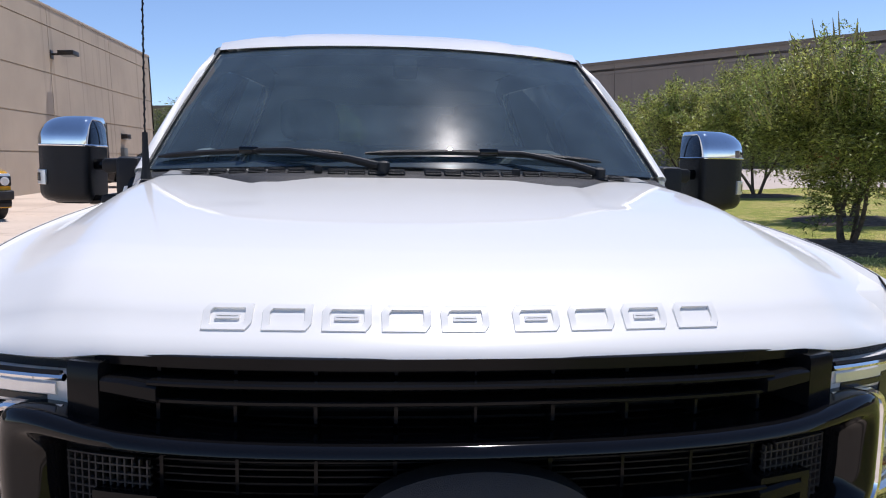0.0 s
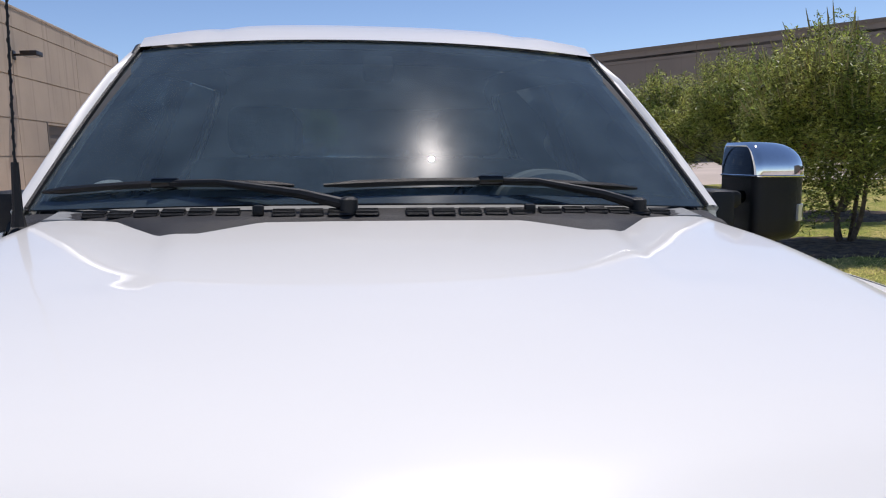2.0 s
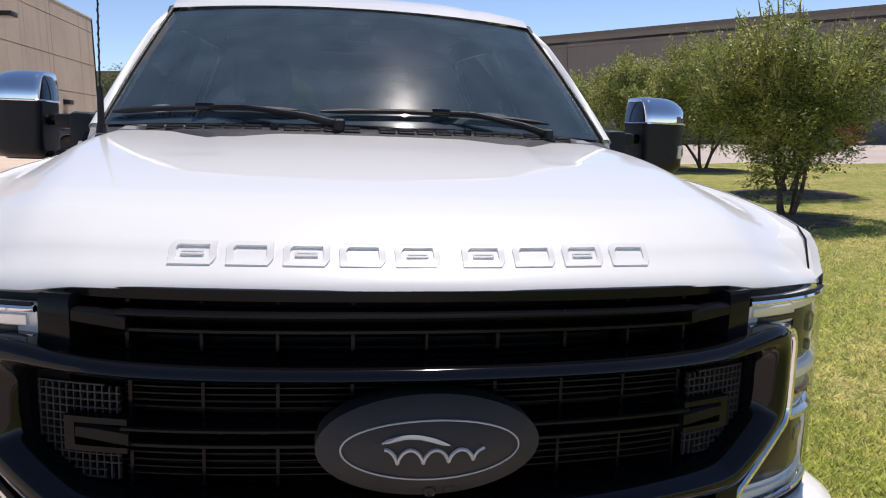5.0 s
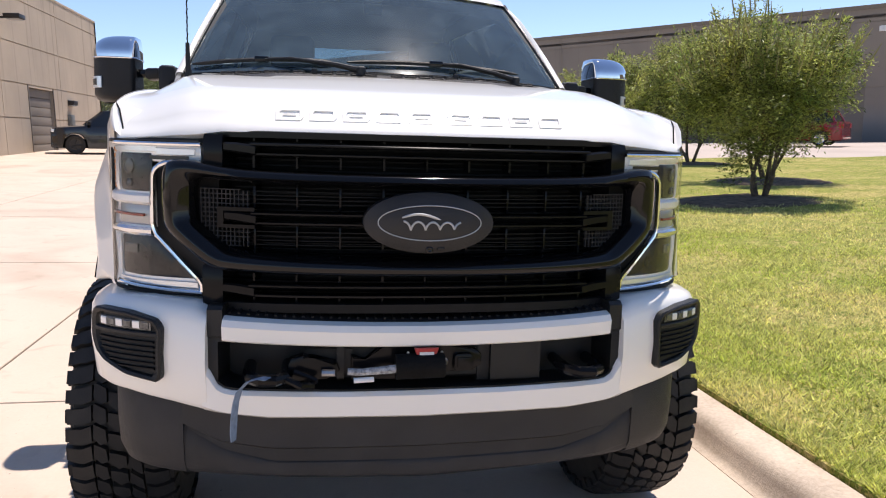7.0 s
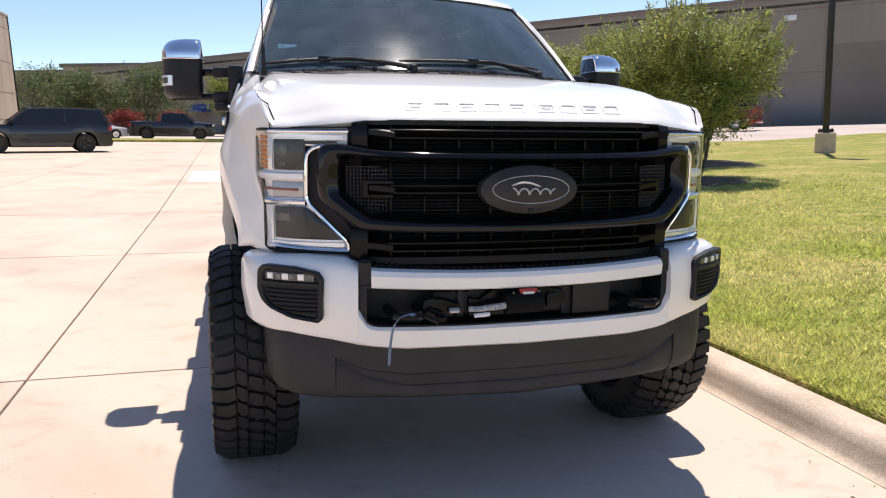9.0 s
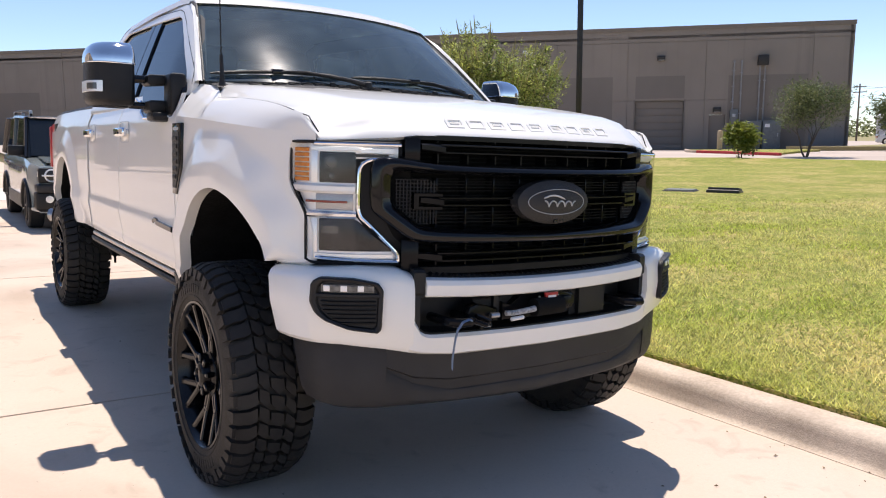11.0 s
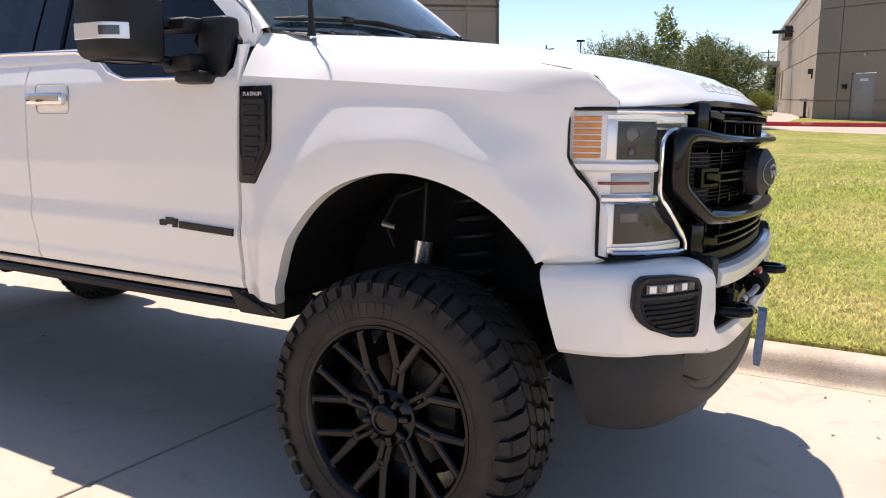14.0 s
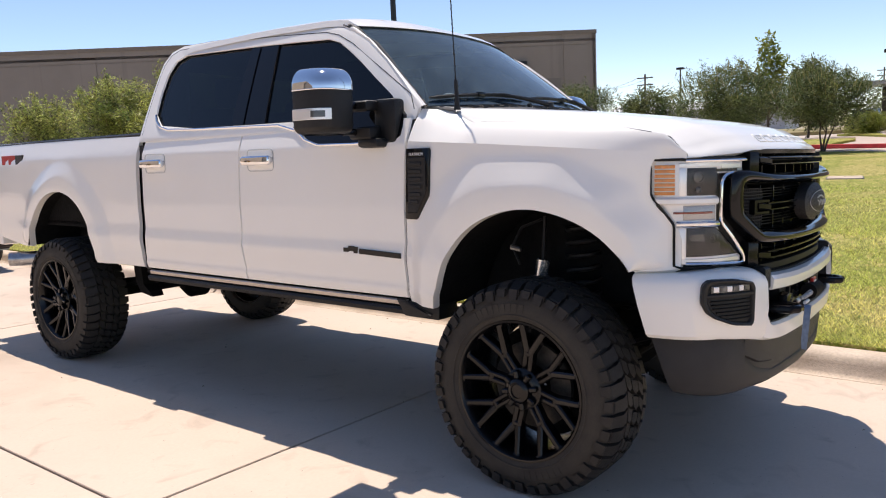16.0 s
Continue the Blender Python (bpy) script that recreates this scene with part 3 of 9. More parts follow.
# the sunlit tan building at the side of the lot
tan_house = thing("office_building", "tan concrete building with dark water streaks below its parapet", "building")
lf = panel_wall(tan_house, (-12.1, 12.0), (-12.1, 46.5), 0.2, 8.0, WALLTAN, reveal_z=(2.3, 3.75, 5.4, 7.25), reveal_w=[4.2 + 7.6 * k for k in range(4)], openings=[(22.4, 3.3, 0.55, 3.45)], coping=None)
panel_wall(tan_house, (-12.1, 46.5), (-45, 46.5), 0.2, 8.0, WALLTAN, reveal_z=(2.3, 3.75, 5.4, 7.25), reveal_w=[8, 16, 24], name="end_wall")
panel_wall(tan_house, (-45, 12.0), (-12.1, 12.0), 0.2, 8.0, WALLTAN, reveal_z=(2.3, 3.75, 5.4, 7.25), reveal_w=[8, 16, 24], name="end_wall")
flat_roof(tan_house, [(-12.3, 12.2), (-12.3, 46.3), (-45, 46.3), (-45, 12.2)], 7.65, WALLTAUPE)
roller_door(tan_house, lf, 22.4, 3.3, 0.75, 3.65, WALLTAUPEDARK)

# the two-tone building beyond the drive
far_house = thing("showroom_building", "two-tone tan building with a grey steel door", "building")
rf = panel_wall(far_house, (66.0, 8.15), (33.8, 2.6), 0.2, 6.6, WALLTAN, reveal_z=(1.25, 3.2, 4.7, 5.9), reveal_w=[9, 20], openings=[(2.6, 1.5, 1.1, 3.0), (5.6, 1.5, 1.1, 3.0), (8.6, 1.5, 1.1, 3.0)])
rg = panel_wall(far_house, (33.8, 2.6), (27.0, -12.0), 0.2, 6.6, WALLTAUPE, reveal_z=(1.25, 3.2, 5.0), reveal_w=[1.0, 6], openings=[(1.55, 0.98, 0.25, 2.15)], name="front_wall")
flat_roof(far_house, [(33.8, 2.6), (66, 8.15), (70, -20), (27, -12)], 6.3, WALLTAUPE)
part("door", on_wall(None, rg, 1.57, 2.51, 0.45, 2.33, -0.1, -0.05, 0.01), DOORGREY, far_house, "grey steel door")

# ---- the truck: x across, y from the nose to the tail, z up from the lot ----
truck = thing("pickup_truck", "white lifted crew-cab pickup truck parked on the concrete lot", "truck", GRADE)
FRONT_HUB, REAR_HUB, HUB_Z = 0.900, 4.987, 0.440
HUB_F = 0.432  # heavier nose, flatter front tyres


class Curve:
    """A level line round the nose: half of it is given as (x, y), the other half mirrors it."""

    def __init__(self, half):
        half = [Vector((x, y, 0)) for x, y in half]
        smooth = half
        for _ in range(3):
            out = [smooth[0]]
            for a, b in zip(smooth, smooth[1:]):
                out += [a.lerp(b, 0.25), a.lerp(b, 0.75)]
            smooth = out + [smooth[-1]]
        self.p = smooth
        self.cum = [0.0]
        for a, b in zip(smooth, smooth[1:]):
            self.cum.append(self.cum[-1] + (b - a).length)
        self.end = self.cum[-1]

    def at(self, s):
        t = min(abs(s), self.end)
        i = max(j for j in range(len(self.cum)) if self.cum[j] <= t + 1e-9)
        i = min(i, len(self.p) - 2)
        d = (self.p[i + 1] - self.p[i]).normalized()
        q = self.p[i] + d * (t - self.cum[i])
        nrm = Vector((d.y, -d.x, 0))
        k = -1 if s < 0 else 1
        return Vector((q.x * k, q.y, 0)), Vector((nrm.x * k, nrm.y, 0))

    def s_of(self, x):
        """The length along the line at which it reaches x."""
        best = min(range(len(self.p) - 1), key=lambda i: 0 if self.p[i].x <= abs(x) <= self.p[i + 1].x else 1 + min(abs(self.p[i].x - abs(x)), abs(self.p[i + 1].x - abs(x))))
        a, b = self.p[best], self.p[best + 1]
        f = (abs(x) - a.x) / max(1e-9, b.x - a.x)
        s = self.cum[best] + f * (self.cum[best + 1] - self.cum[best])
        return -s if x < 0 else s

    def strip(self, bm, s0, s1, zlo, zhi, prof, n=24, cap=True, lean=0.0):
        """A moulding along the line from s0 to s1; prof is a ring of (height 0 to 1, how far proud). lean: how far the foot of its end falls short."""
        rows = []
        for k in range(n + 1):
            s = s0 + (s1 - s0) * k / n
            p, nrm = self.at(s)
            lo = zlo(s) if callable(zlo) else zlo
            hi = zhi(s) if callable(zhi) else zhi
            row = []
            for v, o in prof:
                if lean:
                    p, nrm = self.at(s - math.copysign(lean * (1 - v) * k / n, s1))
                row.append(p + nrm * o + Vector((0, 0, lo + (hi - lo) * v)))
            rows.append(row)
        return loft(bm, rows, True, cap)


def slab(front, back, soft=0.004, height=0.05):
    """A ring for strip(): a flat bar between two depths with softened front edges."""
    k = soft / max(height, 0.01)
    return [(0, back), (0, front - soft), (k, front), (1 - k, front), (1, front - soft), (1, back)]


def both(fn):
    """Runs fn for the two sides of the truck, -1 and 1."""
    return [fn(k) for k in (-1, 1)]


# -- body sides --
def side_x(y, z):
    w = lerp(z, (0.68, 0.930), (0.74, 0.952), (0.790, 0.970), (0.815, 0.966), (0.955, 0.9885), (1.015, 0.9785), (1.18, 0.985), (1.38, 0.984), (1.49, 0.979), (1.508, 0.972), (1.62, 0.930), (1.68, 0.905))
    return w - flow(y, (0.22, 0.140), (0.38, 0.084), (0.62, 0.024), (0.90, 0.002), (1.3, 0.0)) - flow(y, (2.2, 0.0), (3.7, 0.012), (5.0, 0.030), (5.6, 0.044), (6.22, 0.092))


def edge_z(y):
    return flow(y, (0.24, 1.450), (0.335, 1.482), (0.565, 1.526), (0.86, 1.556), (1.19, 1.575), (1.5, 1.590))


def crease_z(y):
    return lerp(y, (0.268, 1.411), (0.44, 1.421), (0.70, 1.443), (1.13, 1.474), (1.55, 1.500))


def hood_half(y):
    return flow(y, (0.24, 0.843), (0.335, 0.872), (0.565, 0.884), (0.86, 0.888), (1.20, 0.888), (1.50, 0.890))


ARCH_F = [(1.41, 0.72), (1.39, 0.79), (1.335, 0.93), (1.255, 1.05), (1.12, 1.15), (0.925, 1.203), (0.74, 1.18), (0.59, 1.11), (0.50, 1.02), (0.452, 0.955)]
ARCH_R = [(4.47, 0.75), (4.50, 0.93), (4.56, 1.06), (4.70, 1.20), (4.93, 1.262), (5.18, 1.22), (5.38, 1.07), (5.46, 0.95), (5.50, 0.82)]


def smooth_line(pts, n):
    p = [Vector((*q, 0)) for q in pts]
    for _ in range(3):
        out = [p[0]]
        for a, b in zip(p, p[1:]):
            out += [a.lerp(b, 0.25), a.lerp(b, 0.75)]
        p = out + [p[-1]]
    return resample(p, n)


def arch_panel(k, arch, pieces, splits, flare, wide):
    """A body side round a wheel arch: skins from the arch out to the panel's edge, with a rolled lip."""
    inner = smooth_line(arch, 61)
    outer = []
    for piece, (i0, i1) in zip(pieces, splits):
        outer += resample([Vector((*p, 0)) for p in piece], i1 - i0 + (1 if i1 == 60 else 0))
    rows = []
    reach = [0.0, 0.03, 0.096, 0.106, 0.116, 0.14, 0.17, 0.20, 0.226, 0.238, 0.25]
    rows.append([Vector((k * (side_x(p.x, p.y) + flare - 0.05), p.x, p.y)) for p in inner])
    for v in range(len(reach) + 7):
        row = []
        for a, b in zip(inner, outer):
            span = (b - a).length
            grow = min(wide, 0.92 * span / 0.25)
            if v < len(reach):
                d = reach[v]
                f = d * grow / max(span, 1e-6)
            else:
                d = 1.0
                f0 = 0.25 * grow / max(span, 1e-6)
                f = f0 + (1 - f0) * (v - len(reach) + 1) / 7
            q = a.lerp(b, f)
            x = side_x(q.x, q.y) + flare * flow(d, (0.0, 1.0), (0.09, 1.0), (0.116, 0.92), (0.17, 0.48), (0.226, 0.06), (0.25, 0.0))
            if v == 0:
                x -= 0.002
            row.append(Vector((k * x, q.x, q.y)))
        rows.append(row)
    last = rows[-1]
    rows.append([Vector((p.x * 0.975, p.y, p.z - 0.012)) for p in last])
    bm = bmesh.new()
    loft(bm, rows)
    return bm


def front_fender(k):
    rear = [(1.572, 0.735), (1.566, 1.0), (1.556, 1.3), (1.548, 1.49)]
    top = [(1.547, crease_z(1.547))] + [(y, crease_z(y)) for y in (1.4, 1.2, 1.0, 0.8, 0.6, 0.45)] + [(0.378, crease_z(0.378))]
    front = [(0.378, 1.394), (0.386, 1.378), (0.396, 1.355), (0.396, 1.25), (0.375, 1.21), (0.300, 1.135), (0.284, 1.09), (0.284, 0.968), (0.36, 0.958), (0.452, 0.955)]
    bm = arch_panel(k, ARCH_F, (rear, top, front), ((0, 17), (17, 42), (42, 60)), 0.046, 1.22)
    # shoulder between the crease and the hood's side seam, and the corner behind the hood
    rows = []
    for i in range(49):
        y = 0.268 + (1.547 - 0.268) * i / 48
        zc = crease_z(y)
        a = Vector((side_x(y, zc), y, zc))
        zt = edge_z(y) if y > 0.335 else lerp(y, (0.268, 1.4112), (0.30, 1.440), (0.335, edge_z(0.335)))
        zt = max(zt, zc + 0.0002)
        xt = min(hood_half(y) + 0.004, a.x - 0.001)
        if y > 1.20:
            zt = lerp(y, (1.20, edge_z(1.20)), (1.262, 1.575), (1.365, 1.622), (1.405, 1.640), (1.547, 1.655))
            xt = lerp(y, (1.20, hood_half(1.20) + 0.004), (1.262, 0.866), (1.365, 0.831), (1.405, 0.812), (1.547, 0.862))
        b = Vector((xt, y, zt))
        row = [Vector((k * a.x, y, min(zc - 0.001, lerp(y, (0.268, 1.386), (0.38, 1.390), (0.44, zc)))))]
        for t in (0.0, 0.04, 0.25, 0.5, 0.75, 0.94, 1.0):
            q = a.lerp(b, t)
            lift = 0.010 * math.sin(math.pi * t) * min(1.0, (zt - zc) / 0.05)
            row.append(Vector((k * (q.x + lift * 0.5), y, q.z + lift)))
        row.append(Vector((k * (b.x - 0.012), y, b.z - 0.012)))
        row.append(Vector((k * (b.x - 0.09), y, b.z - 0.012)))
        rows.append(row)
    loft(bm, rows)
    return part("fender", bm, WHITE, truck, "white front wing with a flared wheel arch", 15)


def bed_side(k):
    front = [(3.90, 0.752), (3.892, 1.1), (3.886, 1.45), (3.884, 1.60)]
    top = [(3.884, 1.615), (4.5, 1.622), (5.2, 1.63), (6.22, 1.635)]
    back = [(6.22, 1.60), (6.215, 1.2), (6.19, 0.93), (6.17, 0.86), (5.75, 0.815), (5.50, 0.82)]
    bm = arch_panel(k, ARCH_R, (front, top, back), ((0, 19), (19, 43), (43, 60)), 0.034, 1.0)
    return part("bed_side", bm, WHITE, truck, "white cargo bed side with a flared arch", 38)


both(front_fender)
both(bed_side)


def panel_grid(k, y_of0, y_of1, z0, z1, nz=64, ny=8):
    """A door skin between two seams."""
    rows = []
    for i in range(nz + 1):
        z = z0 + (z1 - z0) * i / nz
        a, b = y_of0(z), y_of1(z)
        ys = [a] + [a + 0.004 + (b - a - 0.008) * j / ny for j in range(ny + 1)] + [b]
        rows.append([Vector((k * (side_x(y, z) - (0.012 if j in (0, len(ys) - 1) else 0.0)), y, z)) for j, y in enumerate(ys)])
    rows.insert(0, [Vector((p.x * 0.97, p.y, p.z - 0.006)) for p in rows[0]])
    bm = bmesh.new()
    return loft(bm, rows)


def seam_a(z):
    return lerp(z, (0.74, 1.582), (1.0, 1.576), (1.3, 1.566), (1.5, 1.555), (1.62, 1.555))


def seam_b(z):
    return lerp(z, (0.76, 2.802), (0.90, 2.808), (0.98, 2.812), (1.45, 2.802), (1.62, 2.806))


def seam_c(z):
    return lerp(z, (0.755, 3.86), (0.85, 3.855), (0.95, 3.83), (1.1, 3.825), (1.62, 3.815))


def door_skin(k, name, s0, s1, handle_y):
    bm = panel_grid(k, lambda z: s0(z) + 0.003, lambda z: s1(z) - 0.003, 0.752, 1.610)
    door = part(name, bm, WHITE, truck, "white truck door with a chrome handle", 40)
    bm = bmesh.new()
    x = side_x(handle_y, 1.43)
    box(bm, -0.118, 0.118, -0.016, 0.012, -0.026, 0.026, 0.011, 3)
    bmesh.ops.transform(bm, matrix=Matrix.Translation((k * (x + 0.030), handle_y - 0.012, 1.432)) @ Matrix.Rotation(radians(90), 4, "Z") @ Matrix.Diagonal((1, 1, 1, 1)), verts=bm.verts)
    part("handle", bm, CHROME, door, "chrome pull handle")
    for sy in (-0.105, 0.105):
        bm = bmesh.new()
        box(bm, min(k * (x - 0.01), k * (x + 0.03)), max(k * (x - 0.01), k * (x + 0.03)), handle_y + sy - 0.02, handle_y + sy + 0.02, 1.42, 1.45, 0.006)
        part("handle_mount", bm, CHROME, door)
    bm = bmesh.new()
    box(bm, min(k * (x - 0.01), k * (x + 0.0025)), max(k * (x - 0.01), k * (x + 0.0025)), handle_y - 0.118, handle_y + 0.080, 1.378, 1.488, 0.002, 2)
    part("handle_dish", bm, WHITE, door)
    bm = bmesh.new()
    rim = []
    for cy, cz, a0 in ((0.066, 0.035, 0), (-0.106, 0.035, 90), (-0.106, -0.035, 180), (0.066, -0.035, 270)):
        rim += [Vector((k * (x + 0.0025), handle_y + cy + 0.024 * math.cos(radians(a0 + t)), 1.433 + cz + 0.024 * math.sin(radians(a0 + t)))) for t in (0, 30, 60, 90)]
    tube(bm, rim + [rim[0]], 0.0022, 6)
    part("dish_edge", bm, GREYMARK, door)
    return door


front_doors = both(lambda k: door_skin(k, "front_door", seam_a, seam_b, 2.632))
rear_doors = both(lambda k: door_skin(k, "rear_door", seam_b, seam_c, 3.675))


# -- greenhouse: a frame round the side windows, the panes and the pillars --
def upper_x(z, y=2.5):
    return flow(z, (1.50, 0.957), (1.60, 0.935), (1.75, 0.882), (1.95, 0.803), (2.08, 0.748), (2.20, 0.690)) - ease(y, (1.4, 0.03), (2.1, 0.0))


CAB_OUT = [(1.553, 1.605), (1.545, 1.655), (1.66, 1.775), (1.80, 1.905), (1.95, 2.025), (2.08, 2.10), (2.24, 2.140), (2.55, 2.163), (2.95, 2.180), (3.38, 2.192), (3.68, 2.194), (3.79, 2.165), (3.842, 2.09), (3.858, 1.90), (3.870, 1.69), (3.878, 1.575), (3.3, 1.572), (2.78, 1.572), (2.2, 1.572)]
CAB_IN = [(1.660, 1.665), (1.735, 1.735), (1.865, 1.830), (1.985, 1.920), (2.09, 1.990), (2.18, 2.043), (2.27, 2.070), (2.55, 2.086), (2.95, 2.103), (3.38, 2.116), (3.60, 2.122), (3.695, 2.09), (3.742, 2.01), (3.755, 1.88), (3.745, 1.745), (3.66, 1.672), (3.3, 1.640), (2.78, 1.635), (2.2, 1.632)]


def ring_skin(k, outer, inner, n, xf, lift=0.0):
    a = resample([Vector((*p, 0)) for p in outer], n, True)
    # match each inner point to the outer one by the corner list
    m = len(outer)
    per = n // m
    ra, rb = [], []
    for i in range(m):
        for j in range(per):
            f = j / per
            ra.append(Vector((*outer[i], 0)).lerp(Vector((*outer[(i + 1) % m], 0)), f))
            rb.append(Vector((*inner[i], 0)).lerp(Vector((*inner[(i + 1) % m], 0)), f))
    rows = []
    for f, d in ((0.0, -0.02), (0.0, 0.0), (0.12, 0.004), (0.34, 0.004), (0.66, 0.003), (0.95, 0.002), (1.0, -0.004), (1.0, -0.010)):
        rows.append([Vector((k * (xf(p.y, p.x) + d + lift), p.x, p.y)) for p in (u.lerp(v, f) for u, v in zip(ra, rb))])
    bm = bmesh.new()
    return loft(bm, rows, True)


def pane(k, pts, xf, inset, thickness=0.004, n=40):
    c = Vector((sum(p[0] for p in pts) / len(pts), sum(p[1] for p in pts) / len(pts), 0))
    ring = resample([Vector((*p, 0)) for p in pts], n, True)
    rows = []
    for f in (1.0, 0.8, 0.6, 0.4, 0.2, 0.02):
        rows.append([Vector((k * (xf(q.y, q.x) + inset), q.x, q.y)) for q in (c.lerp(p, f) for p in ring)])
    bm = bmesh.new()
    loft(bm, rows, True)
    bm.faces.new([v for v in bm.verts][-n:])
    return bm


def greenhouse(k):
    part("cab_frame", ring_skin(k, CAB_OUT, CAB_IN, 19 * 4, upper_x), WHITE, truck, "white cab frame round the side windows", 35)
    part("inner_trim", ring_skin(k, CAB_OUT, [(y + (0.012 if y < 2.6 else -0.012), z + (0.008 if z < 1.8 else -0.008)) for y, z in CAB_IN], 19 * 4, upper_x, -0.036), DARKTRIM, truck)
    front = [(2.645, 1.628), (2.70, 2.092), (2.27, 2.064), (2.18, 2.036), (2.09, 1.983), (1.985, 1.912), (1.865, 1.822), (1.735, 1.728), (1.675, 1.665), (1.70, 1.632)]
    back = [(3.58, 1.646), (3.655, 1.668), (3.740, 1.742), (3.750, 1.88), (3.737, 2.008), (3.690, 2.086), (3.598, 2.117), (3.38, 2.111), (2.925, 2.098), (2.93, 1.632)]
    p = outward(part("front_window", pane(k, front, upper_x, -0.018), TINTGLASS, front_doors[0 if k < 0 else 1], "dark tinted side window"), (0, 2.5, 1.7))
    p.visible_shadow = False
    p = outward(part("rear_window", pane(k, back, upper_x, -0.018), TINTGLASS, rear_doors[0 if k < 0 else 1], "dark tinted side window"), (0, 2.5, 1.7))
    p.visible_shadow = False
    # black pillar between the panes, in two halves along the door gap
    for low, high in (((2.632, 2.815), (2.690, 2.846)), ((2.824, 2.945), (2.855, 2.94))):
        bm = bmesh.new()
        rows = []
        for i in range(9):
            t = i / 8
            z = 1.634 + (2.100 - 1.634) * t
            a, b = low[0] + (high[0] - low[0]) * t, low[1] + (high[1] - low[1]) * t
            rows.append([Vector((k * (upper_x(z) + o), y, z)) for y, o in ((a, -0.02), (a + 0.004, -0.006), (b - 0.004, -0.006), (b, -0.02))])
        loft(bm, rows)
        part("pillar_trim", bm, BLACKGLOSS, truck, "gloss black pillar trim")
    # bright strip along the window sills
    bm = bmesh.new()
    pts = [(2.36, 1.585), (2.5, 1.618), (2.78, 1.624), (3.3, 1.632), (3.56, 1.642), (3.655, 1.664), (3.715, 1.705), (3.742, 1.745)]
    tube(bm, [(k * (upper_x(z, y) + 0.004), y, z) for y, z in pts], 0.008, 6)
    part("window_trim", bm, CHROME, truck, "bright window sill strip")
    # shut line round the door frames
    bm = bmesh.new()
    pts = [(1.569, 1.653), (1.608, 1.728), (1.833, 1.874), (2.071, 2.026), (2.199, 2.088), (2.309, 2.116), (2.84, 2.152), (3.455, 2.172), (3.70, 2.170), (3.775, 2.14), (3.815, 2.08), (3.83, 1.95), (3.838, 1.78), (3.842, 1.62)]
    tube(bm, [(k * (upper_x(z, y) + 0.0035), y, z) for y, z in pts], 0.0022, 5)
    part("shut_line", bm, DARK, truck, "dark gap round the door frames")
    # lowered window corner by the mirror, and the mirror's black sail
    low = [(1.64, 1.50), (1.60, 1.53), (1.60, 1.62), (1.66, 1.68), (2.42, 1.66), (2.36, 1.605), (2.25, 1.535), (2.15, 1.505)]
    bm = bmesh.new()
    ring = resample([Vector((*q, 0)) for q in low], 36, True)
    rows = [[Vector((k * (max(side_x(q.x, q.y), upper_x(q.y, q.x)) + o), q.x, q.y)) for q in ring] for o in (-0.03, 0.003)]
    loft(bm, rows, True)
    bm.faces.new([v for v in bm.verts][-36:])
    part("mirror_sail", bm, BLACKGLOSS, front_doors[0 if k < 0 else 1], "black corner plate below the window")
    bm = bmesh.new()
    tube(bm, [(k * (side_x(y, z) + 0.006), y, z) for y, z in ((1.66, 1.500), (1.9, 1.497), (2.15, 1.500), (2.26, 1.532), (2.37, 1.602))], 0.007, 6)
    part("window_trim", bm, CHROME, truck)


both(greenhouse)


# -- windscreen, roof, rear wall --
def ws_base(x):
    u = abs(x) / 0.85
    return Vector((x, 1.335 + 0.190 * u ** 2.2, 1.690 - 0.024 * u ** 2))


def ws_top(x):
    u = abs(x) / 0.712
    return Vector((x, 1.950 + 0.145 * u ** 2.2, 2.135 - 0.017 * u ** 2))


def ws_point(u, v, out=0.0):
    """u from -1 to 1 across, v from 0 at the cowl to 1 at the roof."""
    a, b = ws_base(0.85 * u), ws_top(0.712 * u)
    p = a.lerp(b, v)
    bulge = 0.010 * 4 * v * (1 - v)
    return p + Vector((0, -0.55, 0.83)) * (bulge + out)


def ws_grid(bm, u0, u1, v0, v1, nu, nv, out=0.0):
    return loft(bm, [[ws_point(u0 + (u1 - u0) * i / nu, v0 + (v1 - v0) * j / nv, out) for i in range(nu + 1)] for j in range(nv + 1)])


bm = bmesh.new()
ws_grid(bm, -1, 1, 0, 1, 28, 14)
screen = outward(part("windscreen", bm, WINDGLASS, truck, "curved tinted windscreen with a black border"), (0, 2.5, 1.5))
screen.visible_shadow = False
for u0, u1, v0, v1 in ((-1, 1, 0.0, 0.045), (-1, 1, 0.945, 1.0), (-1, -0.984, 0.045, 0.945), (0.984, 1, 0.045, 0.945)):
    bm = bmesh.new()
    ws_grid(bm, u0, u1, v0, v1, 24 if u1 - u0 > 1 else 2, 2 if v1 - v0 < 0.2 else 14, -0.004)
    part("border", bm, BLACKGLOSS, screen)
# shade band at the top of the glass
bm = bmesh.new()
loft(bm, [[ws_point(-0.965 + 1.93 * i / 24, 0.945 - (0.115 + 0.055 * abs(-1 + i / 12) ** 2) * (1 - j / 3), -0.007) for i in range(25)] for j in range(4)])
band = part("shade_band", bm, SHADEGLASS, screen, "blue shade band")
band.visible_shadow = False
bm = bmesh.new()
box(bm, -0.045, 0.045, -0.03, 0.03, -0.03, 0.03, 0.012)
bmesh.ops.transform(bm, matrix=Matrix.Translation(ws_point(0.0, 0.89, -0.045)) @ Matrix.Rotation(radians(-33), 4, "X"), verts=bm.verts)
part("sensor", bm, BLACKPLASTIC, screen, "black sensor box behind the glass")

